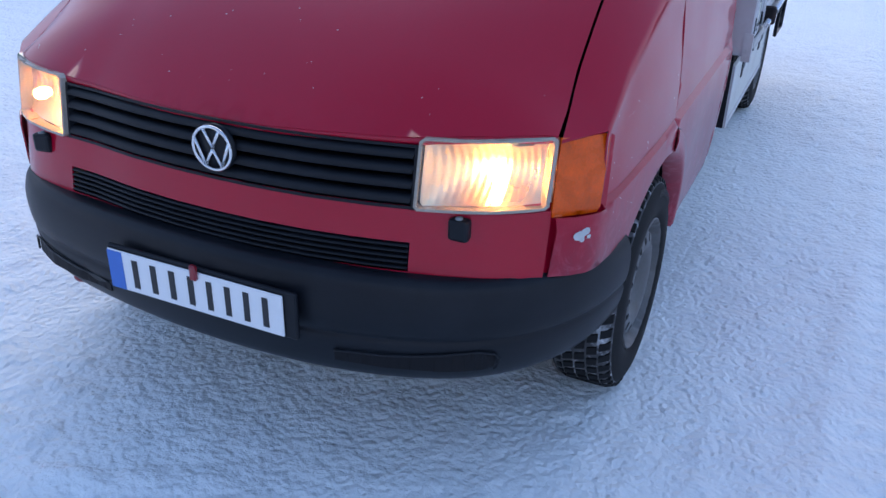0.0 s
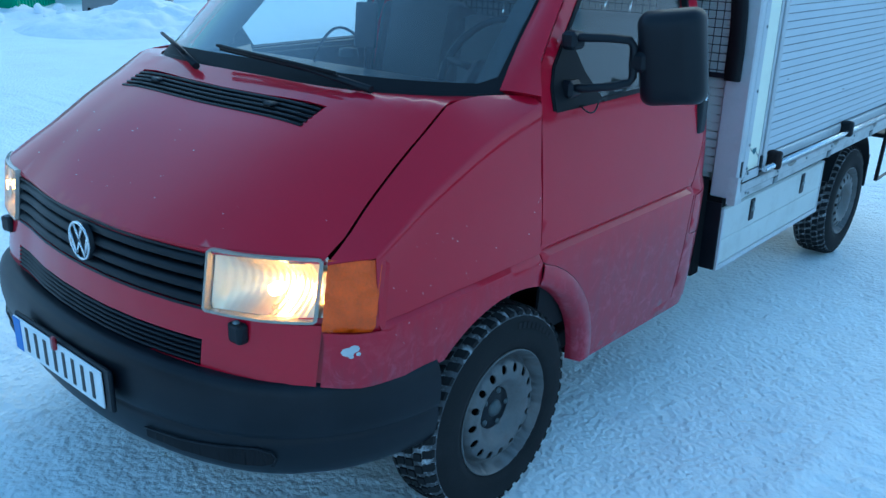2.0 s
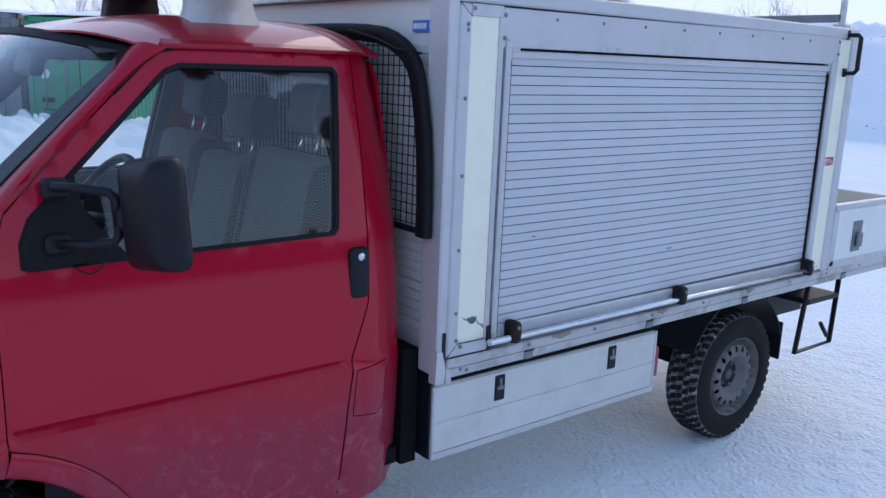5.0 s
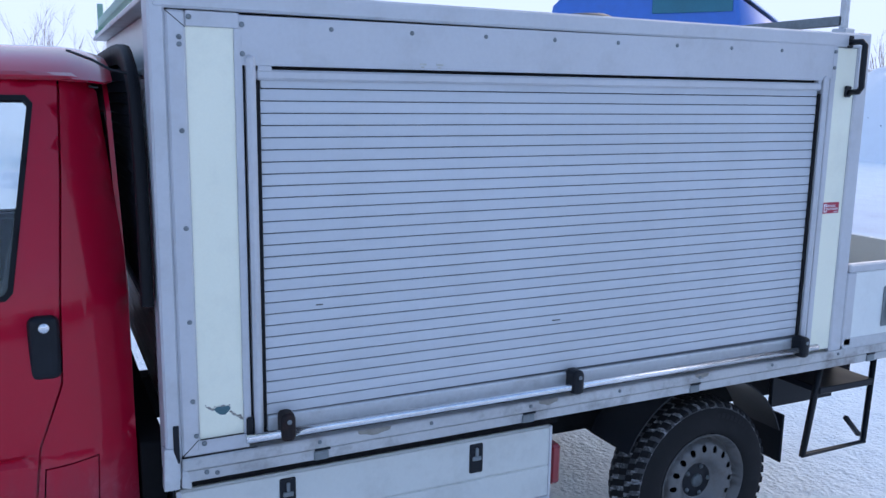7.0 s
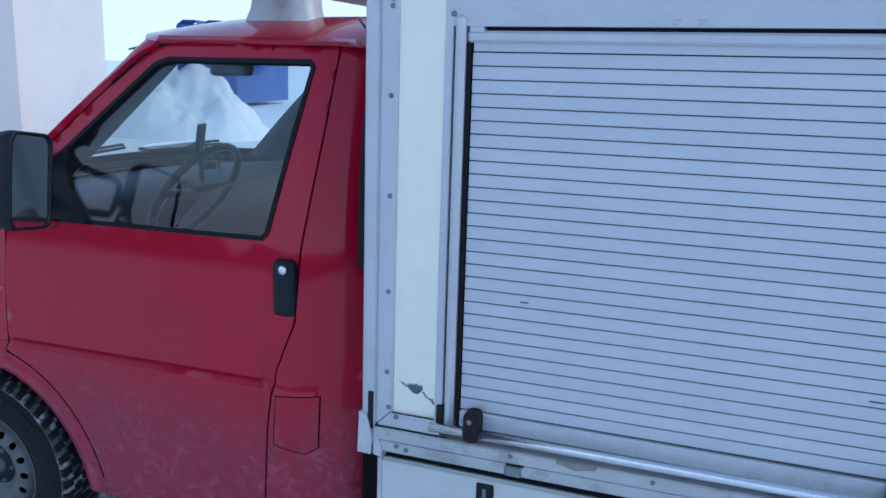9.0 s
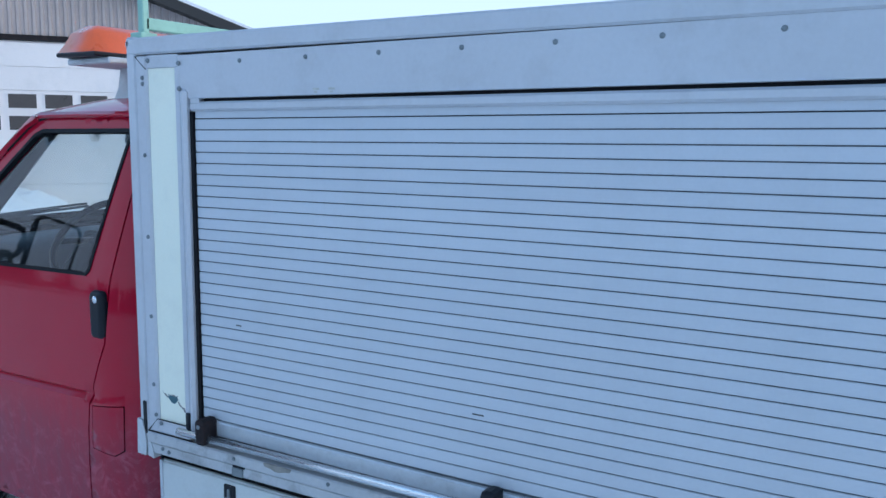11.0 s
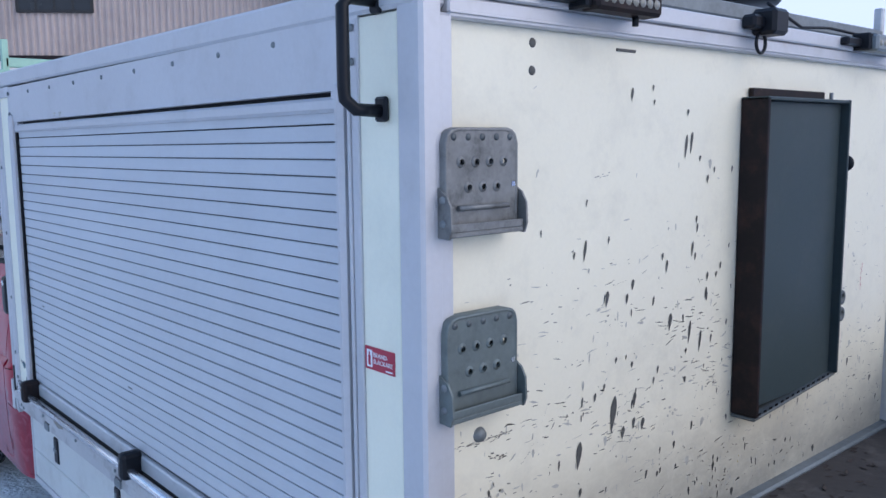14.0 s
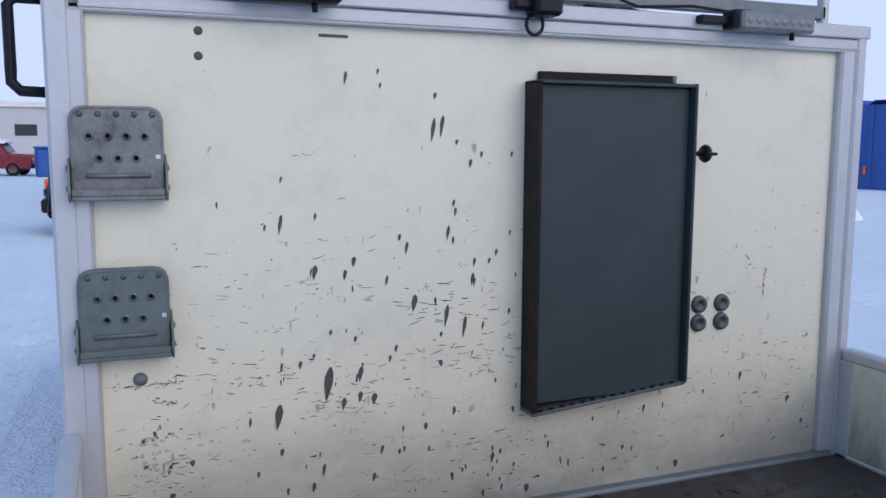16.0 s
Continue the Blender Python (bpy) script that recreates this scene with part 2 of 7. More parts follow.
def sheet(poly, fn, holes=(), step=0.03, thick=0.0, flip=False, lines=()):
    """A curved panel: a flat outline with holes, filled finely, carried onto the surface fn(u, v), and given thickness inwards."""
    loops = [fine_line(list(poly), step)] + [fine_line(list(h), step) for h in holes]
    vs, es = [], []
    for lp in loops:
        k = len(vs)
        vs += lp
        es += [(k + i, k + (i + 1) % len(lp)) for i in range(len(lp))]
    ridge = set()
    for ln in lines:
        k = len(vs)
        vs += ln
        es += [(k + i, k + i + 1) for i in range(len(ln) - 1)]
        ridge |= {(round(p[0], 4), round(p[1], 4)) for p in ln}
    us, ws = [p[0] for p in poly], [p[1] for p in poly]
    nu, nw = int((max(us) - min(us)) / step) + 1, int((max(ws) - min(ws)) / step) + 1
    near = 0.45 * step
    edge = np.array(vs)
    for i in range(nu + 1):
        for j in range(nw + 1):
            p = (min(us) + (i + 0.5 * (j % 2)) * step, min(ws) + j * step)
            if inside(p, loops[0]) and not any(inside(p, h) for h in loops[1:]) and np.hypot(edge[:, 0] - p[0], edge[:, 1] - p[1]).min() > near:
                vs.append(p)
    out, _, faces, *_ = geometry.delaunay_2d_cdt([Vector(v) for v in vs], es, [], 0, 1e-6)
    bm = bmesh.new()
    pts = [bm.verts.new(fn(v.x, v.y)) for v in out]
    for f in faces:
        c = (sum(out[i].x for i in f) / 3, sum(out[i].y for i in f) / 3)
        if inside(c, loops[0]) and not any(inside(c, h) for h in loops[1:]):
            bm.faces.new([pts[i] for i in (f[::-1] if flip else f)]).smooth = True
    if ridge:
        flat = {pts[i]: (round(v.x, 4), round(v.y, 4)) for i, v in enumerate(out)}
        for e in bm.edges:
            a, b = (flat[v] for v in e.verts)
            if a in ridge and b in ridge and abs(a[0] - b[0]) > abs(a[1] - b[1]):
                e.smooth = False
    for v in [v for v in bm.verts if not v.link_faces]:
        bm.verts.remove(v)
    return thicken(bm, thick)


def thicken(bm, thick):
    if thick:
        bm.normal_update()
        top = list(bm.faces)
        rim = [e for e in bm.edges if len(e.link_faces) == 1]
        dup = {v: bm.verts.new(v.co - v.normal * thick) for v in list(bm.verts)}
        for f in top:
            bm.faces.new([dup[v] for v in reversed(f.verts)]).smooth = True
        for e in rim:
            lp = e.link_loops[0]
            a, b = lp.vert, lp.link_loop_next.vert
            bm.faces.new([bm.verts.new(c) for c in (b.co, a.co, dup[a].co, dup[b].co)])
    return bm


def loft(rows, thick=0.0, closed=False, flip=False):
    """A surface through rows of points, all of one length."""
    bm = bmesh.new()
    vs = [[bm.verts.new(p) for p in r] for r in rows]
    for a, b in zip(vs, vs[1:]):
        m = len(a)
        for k in range(m if closed else m - 1):
            q = (a[k], a[(k + 1) % m], b[(k + 1) % m], b[k])
            bm.faces.new(q[::-1] if flip else q).smooth = True
    return thicken(bm, thick)


# ---- materials ----
M = {}
M["red"] = material("red_paint", (0.42, 0.003, 0.024), 0.35, 0, 0.06, 2.5, 180, 0.010, 0.0004, dirt=(0.36, 0.03, 0.06), dirt_amount=0.12, dirt_scale=6, coat=0.7, spec=0.08)
M["red_side"] = material("red_side_paint", (0.42, 0.003, 0.024), 0.35, 0, 0.06, 2.5, 180, 0.010, 0.0004, dirt=(0.36, 0.03, 0.06), dirt_amount=0.15, dirt_scale=6, coat=0.55, spec=0.08, film=((0.21, 0.038, 0.06), 0.7, 0.83, 0.60))
M["red_dirty"] = material("red_paint_salt_film", (0.34, 0.018, 0.030), 0.5, 0, 0.14, 5, 120, 0.04, 0.0008, dirt=(0.34, 0.13, 0.14), dirt_amount=0.45, dirt_scale=4, coat=0.15)
M["black"] = material("black_plastic", (0.007, 0.009, 0.013), 0.42, 0, 0.25, 8, 260, 0.08, 0.0008, dirt=(0.022, 0.025, 0.032), dirt_amount=0.25, dirt_scale=4, spec=0.25)
# Dark grey backing that shows in the joints between shutter slats.
M["groove"] = material("dark_slat_joint", (0.10, 0.105, 0.115), 0.7, 0.1, 0.15, 5, 90, 0.05)
M["core"] = material("teal_panel_core", (0.055, 0.13, 0.15), 0.7, 0, 0.25, 30, 200, 0.2)
M["torn"] = material("torn_grey_laminate", (0.26, 0.24, 0.21), 0.8, 0, 0.35, 40, 200, 0.2)
M["trim_grey"] = material("grey_pillar_trim", (0.045, 0.048, 0.052), 0.75, 0, 0.08, 8, 300, 0.05)
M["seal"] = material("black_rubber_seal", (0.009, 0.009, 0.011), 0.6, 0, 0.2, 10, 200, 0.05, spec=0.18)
M["rubber"] = material("tyre_rubber", (0.016, 0.016, 0.017), 0.8, 0, 0.25, 9, 150, 0.15, 0.001, dirt=(0.04, 0.04, 0.045), dirt_amount=0.2, dirt_scale=9, spec=0.15)
M["rim"] = material("grey_steel_rim", (0.13, 0.13, 0.13), 0.5, 0.3, 0.2, 14, 120, 0.05, dirt=(0.10, 0.08, 0.07), dirt_amount=0.8, dirt_scale=14)
M["dark"] = material("dark_underside", (0.010, 0.010, 0.011), 0.9, 0, 0.3, 6, 60, 0.1, spec=0.08)
M["alu"] = material("brushed_aluminium", (0.55, 0.555, 0.575), 0.52, 0.35, 0.07, 3, 90, 0.03, 0.0005, dirt=(0.35, 0.34, 0.33), dirt_amount=0.3, dirt_scale=7)
M["alu_dull"] = material("weathered_aluminium", (0.55, 0.56, 0.57), 0.5, 0.35, 0.12, 4, 70, 0.05, 0.0006, dirt=(0.25, 0.23, 0.21), dirt_amount=0.55, dirt_scale=8)
M["shutter"] = material("silver_shutter", (0.55, 0.57, 0.60), 0.6, 0.15, 0.05, 3, 120, 0.03, 0.0005, dirt=(0.42, 0.42, 0.43), dirt_amount=0.25, dirt_scale=5, islands=0.03)
M["cream"] = material("cream_laminate", (0.78, 0.735, 0.585), 0.45, 0, 0.05, 1.6, 140, 0.03, 0.0005, dirt=(0.40, 0.38, 0.33), dirt_amount=0.25, dirt_scale=9, film=((0.14, 0.13, 0.12), 0.9, 1.12, 0.78))
M["white"] = material("white_laminate", (0.74, 0.76, 0.74), 0.45, 0, 0.05, 2, 90, 0.03, dirt=(0.5, 0.5, 0.48), dirt_amount=0.25, dirt_scale=5)
M["scuff"] = material("dark_scuffs", (0.08, 0.08, 0.075), 0.7, 0, 0.3, 30, 120, 0.1)
M["faint"] = material("faint_scuffs", (0.46, 0.45, 0.40), 0.7, 0, 0.3, 30, 120, 0.1)
M["board"] = material("grey_green_paint", (0.036, 0.053, 0.056), 0.45, 0, 0.12, 3, 90, 0.05, 0.0008, dirt=(0.08, 0.09, 0.09), dirt_amount=0.3, dirt_scale=6, spec=0.3)
M["lip_grey"] = material("worn_tray_lip", (0.10, 0.115, 0.12), 0.5, 0.2, 0.2, 14, 90, 0.06)
M["rust"] = material("dark_brown_edge", (0.015, 0.011, 0.012), 0.6, 0, 0.3, 9, 80, 0.1, dirt=(0.10, 0.045, 0.03), dirt_amount=0.35, dirt_scale=16, spec=0.2)
M["zinc"] = material("zinc_plated_steel", (0.20, 0.225, 0.235), 0.55, 0.4, 0.3, 12, 80, 0.08, 0.0008, dirt=(0.10, 0.11, 0.11), dirt_amount=0.6, dirt_scale=14)
M["chrome"] = material("polished_bar", (0.75, 0.76, 0.78), 0.22, 0.9, 0.06, 6, 60, 0.03, dirt=(0.3, 0.28, 0.25), dirt_amount=0.4, dirt_scale=12)
M["amber"] = material("amber_plastic", (0.80, 0.095, 0.002), 0.28, 0, 0.3, 26, 200, 0.2, 0.001, coat=0.35, spec=0.25)
M["orange"] = material("orange_lens", (0.85, 0.13, 0.03), 0.3, 0, 0.15, 12, 160, 0.1, coat=0.4)
M["fabric"] = material("grey_seat_fabric", (0.093, 0.094, 0.099), 0.9, 0, 0.12, 12, 260, 0.3, 0.001)
M["fabric_dark"] = material("dark_seat_fabric", (0.021, 0.021, 0.024), 0.9, 0, 0.15, 12, 260, 0.3, 0.001)
M["lining"] = material("black_door_lining", (0.016, 0.017, 0.02), 0.7, 0, 0.15, 8, 300, 0.15, 0.0006, spec=0.2)
M["dash"] = material("dark_grey_dashboard", (0.038, 0.040, 0.043), 0.6, 0, 0.15, 8, 300, 0.15, 0.0006)
M["plate"] = material("white_plate", (0.82, 0.83, 0.84), 0.35, 0, 0.04, 6, 90, 0.01)
M["ink"] = material("black_ink", (0.02, 0.02, 0.022), 0.5, 0, 0.1, 9, 90, 0.0)
M["blue"] = material("blue_sign", (0.03, 0.16, 0.55), 0.4, 0, 0.1, 9, 90, 0.02)
M["yellow"] = material("yellow_smear", (0.50, 0.36, 0.05), 0.6, 0, 0.1, 9, 90, 0.02)
M["redsign"] = material("red_sticker", (0.42, 0.02, 0.05), 0.4, 0, 0.1, 9, 90, 0.02)
M["ply"] = material("dirty_plywood_bed", (0.045, 0.038, 0.035), 0.8, 0, 0.3, 3, 40, 0.35, 0.004, dirt=(0.22, 0.20, 0.18), dirt_amount=0.5, dirt_scale=4)
M["snow"] = material("packed_snow", (0.83, 0.89, 0.91), 0.75, 0, 0.05, 1.3, 44, 0.75, 0.015, dirt=(0.70, 0.72, 0.76), dirt_amount=0.5, dirt_scale=1.1, spec=0.3)
M["snow_loose"] = material("loose_snow", (0.86, 0.88, 0.91), 0.8, 0, 0.03, 2, 22, 0.5, 0.01, spec=0.25)
M["green"] = material("green_container_paint", (0.010, 0.26, 0.12), 0.5, 0, 0.15, 1.2, 30, 0.1, 0.003, dirt=(0.10, 0.12, 0.08), dirt_amount=0.5, dirt_scale=2.2)
M["grey_steel"] = material("grey_container_paint", (0.20, 0.21, 0.22), 0.55, 0, 0.2, 1.5, 30, 0.1, dirt=(0.12, 0.10, 0.08), dirt_amount=0.5, dirt_scale=2)
M["bark"] = material("bare_twigs", (0.12, 0.085, 0.06), 0.9, 0, 0.3, 8, 80, 0.1)
M["concrete"] = material("grey_concrete", (0.28, 0.28, 0.28), 0.85, 0, 0.15, 3, 40, 0.3, 0.004, dirt=(0.15, 0.15, 0.15), dirt_amount=0.4)
M["bluebox"] = material("blue_container_paint", (0.015, 0.09, 0.36), 0.5, 0, 0.15, 1.5, 40, 0.08, dirt=(0.10, 0.16, 0.30), dirt_amount=0.4, dirt_scale=2.5)
M["corrug"] = material("weathered_brown_cladding", (0.44, 0.36, 0.33), 0.7, 0, 0.14, 0.7, 18, 0.05, dirt=(0.24, 0.20, 0.19), dirt_amount=0.4, dirt_scale=0.8, streak=(1, 1, 0.25))
M["door_white"] = material("white_sectional_door", (0.78, 0.71, 0.67), 0.5, 0, 0.05, 1, 30, 0.04, dirt=(0.5, 0.48, 0.46), dirt_amount=0.3, dirt_scale=1.5)
M["roofdark"] = material("dark_roof_edge", (0.025, 0.024, 0.024), 0.7, 0, 0.2, 2, 30, 0.1)
M["hall"] = material("pale_grey_hall_cladding", (0.50, 0.50, 0.51), 0.6, 0, 0.08, 0.4, 12, 0.04)
M["carred"] = material("red_car_paint", (0.25, 0.006, 0.014), 0.3, 0, 0.08, 3, 90, 0.02, coat=0.6)
M["cardark"] = material("black_car_paint", (0.012, 0.012, 0.014), 0.3, 0, 0.1, 3, 90, 0.02, coat=0.6)
M["brownglass"] = material("brown_grey_window", (0.085, 0.072, 0.066), 0.3, 0, 0.2, 2, 30, 0.0, spec=0.3)
M["winglass"] = material("dark_window_glass", (0.03, 0.035, 0.04), 0.25, 0, 0.15, 2, 30, 0.0, spec=0.3)
M["pale_green"] = material("pale_green_painted_post", (0.30, 0.52, 0.42), 0.55, 0, 0.15, 8, 60, 0.05)
M["teal"] = material("teal_canopy", (0.02, 0.16, 0.22), 0.6, 0, 0.15, 3, 60, 0.05)
M["glass"] = glass("clear_window_glass", (0.95, 0.975, 0.97), 0.0, 0.008)
# Dark tint stands in for the shade between cab and box.
M["tinted"] = glass("shade_tinted_glass", (0.30, 0.33, 0.35), 0.0, 0.02)
# The windscreen has a pale diffuse haze mixed into its clear part.
M["screen"] = glass("hazy_windscreen_glass", (0.84, 0.94, 0.94), 0.0, 0.042, 2.2, 0.08)
M["lens"] = glass("ribbed_headlamp_glass", (0.98, 0.95, 0.88), 0.12, 0.05)
M["lamp_edge"] = material("clear_lamp_edge", (0.34, 0.30, 0.25), 0.25, 0, 0.1, 20, 120, 0.05, coat=0.6)
M["bulb"] = glow("warm_bulb", (1.0, 0.50, 0.15), 22.0)
M["led"] = glow("led_dots", (0.9, 0.85, 0.7), 0.6)
M["lit"] = glow("lit_window", (1.0, 0.75, 0.45), 1.2)
M["mirror"] = material("mirror_glass", (0.85, 0.86, 0.88), 0.03, 1.0, 0.02, 3, 30, 0.0)
M["reflector"] = material("lamp_reflector", (0.92, 0.80, 0.64), 0.30, 0.85, 0.03, 9, 60, 0.1, 0.001)

M["led_off"] = material("dull_led_lens", (0.20, 0.19, 0.16), 0.3, 0, 0.1, 20, 90, 0.05, coat=0.4)
M["cream_side"] = material("pale_cream_laminate", (0.87, 0.85, 0.69), 0.45, 0, 0.04, 1.6, 140, 0.03, 0.0005, dirt=(0.5, 0.5, 0.44), dirt_amount=0.2, dirt_scale=6)
M["locker"] = material("dirty_white_locker", (0.60, 0.61, 0.58), 0.5, 0, 0.06, 2, 90, 0.03, dirt=(0.36, 0.35, 0.32), dirt_amount=0.4, dirt_scale=5)


def crumbly(m, scale, amount):
    """Adds crumbs and trodden lumps to a snow surface's relief."""
    nt, n = m.node_tree, m.node_tree.nodes
    vo, nz, ad, bp = n.new("ShaderNodeTexVoronoi"), n.new("ShaderNodeTexNoise"), n.new("ShaderNodeMath"), n.new("ShaderNodeBump")
    co = next(x for x in n if x.bl_idname == "ShaderNodeTexCoord")
    old = next(x for x in n if x.bl_idname == "ShaderNodeBump")
    vo.feature = 'SMOOTH_F1'
    vo.inputs["Scale"].default_value, nz.inputs["Scale"].default_value, nz.inputs["Detail"].default_value = scale, scale * 0.35, 6
    ad.operation = 'MULTIPLY_ADD'
    ad.inputs[1].default_value = -0.6
    link(nt, co.outputs["Object"], vo.inputs["Vector"])
    link(nt, co.outputs["Object"], nz.inputs["Vector"])
    link(nt, vo.outputs["Distance"], ad.inputs[0])
    link(nt, nz.outputs["Fac"], ad.inputs[2])
    link(nt, ad.outputs[0], bp.inputs["Height"])
    bp.inputs["Strength"].default_value, bp.inputs["Distance"].default_value = amount, 0.03
    link(nt, old.outputs[0], bp.inputs["Normal"])
    link(nt, bp.outputs[0], n["Principled BSDF"].inputs["Normal"])


crumbly(M["snow"], 46, 0.46)
crumbly(M["snow_loose"], 9, 0.5)
M["step"] = material("dirty_galvanised_step", (0.095, 0.11, 0.115), 0.5, 0.45, 0.35, 14, 90, 0.08, 0.0008, dirt=(0.045, 0.05, 0.05), dirt_amount=0.7, dirt_scale=18)
M["step_worn"] = material("worn_galvanised_step", (0.20, 0.205, 0.20), 0.5, 0.4, 0.3, 16, 110, 0.08, 0.0008, dirt=(0.05, 0.052, 0.05), dirt_amount=0.9, dirt_scale=26)
M["step_green"] = material("green_grey_step", (0.135, 0.165, 0.162), 0.5, 0.3, 0.22, 14, 90, 0.08, 0.0008, dirt=(0.06, 0.07, 0.07), dirt_amount=0.6, dirt_scale=20)
M["litter"] = material("dead_leaves", (0.05, 0.036, 0.030), 0.85, 0, 0.5, 30, 90, 0.1)
M["tread_snow"] = material("dirty_packed_snow", (0.07, 0.072, 0.076), 0.85, 0, 0.35, 40, 160, 0.4, 0.003, dirt=(0.75, 0.77, 0.80), dirt_amount=1.0, dirt_scale=24)
M["sill"] = material("grimy_aluminium_sill", (0.50, 0.50, 0.50), 0.55, 0.3, 0.15, 5, 70, 0.05, 0.0006, dirt=(0.12, 0.10, 0.085), dirt_amount=0.85, dirt_scale=6)

# ---- ground ----
def spread(lo, hi, fine, far):
    """Grid lines: fine between lo and hi, then growing outwards."""
    mid = list(np.arange(lo, hi, fine))
    out, d, p = [], fine, hi
    while p < far:
        out.append(p)
        d *= 1.16
        p += d
    out.append(far)
    low, d, p = [], fine, lo
    while True:
        d *= 1.16
        p -= d
        if p < -far:
            break
        low.append(p)
    return [-far] + low[::-1] + mid + out


def fall(y):
    """The yard falls a little from the truck's nose to its tail."""
    return float(np.interp(y, (-7, -2.5, 1.45, 5.2, 9), (0, 2.6, 0, -2.5, 0)))


def snow_height(x, y):
    near = 1.0 if abs(x - 1) < 9 and abs(y - 1) < 9 else 0.0
    h = 0.05 * noise.noise((x * 0.13, y * 0.13, 3.1)) if math.hypot(x, y - 1) > 9 else 0.0
    if near:
        h += 0.010 * noise.noise((x * 2.1, y * 2.1, 0)) + 0.009 * noise.noise((x * 7, y * 7, 5)) + (0.036 if y < -0.7 else 0.016) * abs(noise.noise((x * 13, y * 13, 9)))
        for cx, wob in ((1.62, 0.0), (2.55, 0.7), (3.6, 1.9)):
            d = x - (cx + 0.12 * math.sin(y * 0.5 + wob))
            w = math.exp(-(d / 0.13) ** 2)
            h -= 0.024 * w * (0.68 + 0.32 * math.sin(y * 52 + 16 * abs(d))) - 0.008 * math.exp(-((abs(d) - 0.2) / 0.05) ** 2)
        for cy, bend, wob in ((-1.22, 0.10, 0.4), (-1.75, -0.06, 1.5), (-2.25, 0.12, 2.4)):
            d = y - (cy + bend * x + 0.05 * math.sin(x * 1.3 + wob))
            w = math.exp(-(d / 0.10) ** 4)
            h -= 0.021 * w * (0.6 + 0.4 * math.sin(x * 78 + 30 * abs(d))) - 0.010 * math.exp(-((abs(d) - 0.14) / 0.035) ** 2) * (0.5 + noise.noise((x * 9, y * 9, 2)))
        if abs(x) < 1.1 and -1.0 < y < 4.9:
            h *= 0.6
        for wy in (0.0, 3.33):
            for wx in (-0.73, 0.73):
                h *= 1 - 0.8 * math.exp(-((x - wx) ** 2 + (y - wy) ** 2) / 0.03)
    return h - 0.003 + 0.021 * fall(y)


gx, gy = spread(-1.9, 4.2, 0.022, 900), spread(-2.6, 5.2, 0.022, 900)
bm = bmesh.new()
grid = [[bm.verts.new((x, y, snow_height(x, y))) for y in gy] for x in gx]
for i in range(len(gx) - 1):
    for j in range(len(gy) - 1):
        bm.faces.new((grid[i][j], grid[i + 1][j], grid[i + 1][j + 1], grid[i][j + 1])).smooth = True
ground = tagged(part("ground", bm, M["snow"]), "trampled packed snow with tyre tracks and loose crumbs", "ground", kind="structure")

# ---- pickup truck ----
truck = thing("pickup_truck", "red pickup with silver shutter box, headlights on, parked on snow", "truck")
CAB = 1.08


def tab(x, table):
    xs, ys = zip(*table)
    return float(np.interp(x, xs, ys))


def side_w(y):
    w = 0.862
    if y < 0.1:
        w -= 0.035 * ((0.1 - y) / 0.6) ** 2
    if y < -0.5:
        w -= 6.0 * (-0.5 - y) ** 2
    if y > 1.12:
        w -= 2.3 * (y - 1.12) ** 2
    return w


def crease(y):
    return tab(y, ((-0.48, 0.768), (-0.25, 0.785), (0.0, 0.796), (0.2, 0.80), (1.3, 0.808)))


def side_x(y, z):
    """Half-width of the cab's side."""
    w = side_w(y)
    c = crease(y)
    if z < c:
        return w + 0.006 - 0.026 * ((c - z) / 0.45) ** 2
    if z < c + 0.016:
        return w + 0.006 - 0.020 * (z - c) / 0.016
    if z < c + 0.026:
        return w - 0.014 + 0.009 * (z - c - 0.016) / 0.010
    if z < 1.21:
        return w - 0.005 - 0.031 * ((z - c - 0.014) / (1.196 - c)) ** 2
    return w - 0.036 - 0.27 * (z - 1.21) - 0.07 * (z - 1.21) ** 2


FRONT = ((0, -0.795), (0.12, -0.792), (0.25, -0.780), (0.38, -0.757), (0.47, -0.735), (0.56, -0.705), (0.64, -0.668), (0.70, -0.625), (0.742, -0.585), (0.79, -0.532), (0.826, -0.482), (0.84, -0.44))


def front_y(x, z):
    return tab(abs(x), FRONT) + 0.15 * (z - 0.80)


def hood_z(x, y):
    arch = 0.03 * math.sin(max(0, min(1, (y + 0.77) / 0.52)) * math.pi)
    drop = tab(y, ((-0.7, 0.125), (-0.58, 0.138), (-0.5, 0.155), (-0.41, 0.148), (-0.26, 0.116), (0.1, 0.110)))
    z = 0.932 + 0.635 * (y + 0.77) + arch - drop * (abs(x) / 0.735) ** 4
    lip = tab(abs(x), ((0, 0), (0.25, 0.006), (0.38, 0.014), (0.47, 0.018), (0.56, 0.011), (0.66, 0.003), (0.735, 0)))
    z -= lip * max(0, 1 - (y - front_y(x, 0.94)) / 0.14) ** 2
    return min(z, 1.266 - 0.012 * (x / 0.735) ** 2)


def mirrored(bm):
    """Both sides: s = 1 keeps, s = -1 mirrors in x."""
    bmesh.ops.scale(bm, vec=(-1, 1, 1), verts=bm.verts)
    bmesh.ops.reverse_faces(bm, faces=bm.faces)
    return bm


def sided(name, bm, mat, s, parent=truck, label="", smooth=False):
    return part(name, bm if s > 0 else mirrored(bm), mat, parent, label, smooth=smooth)


def skin(y, z):
    return (side_x(y, z), y, z)


def ring(cy, cz, r, a0, a1, n=14):
    return [(cy + r * math.cos(radians(a0 + (a1 - a0) * i / n)), cz + r * math.sin(radians(a0 + (a1 - a0) * i / n))) for i in range(n + 1)]


ARCH = (0.01, 0.325)
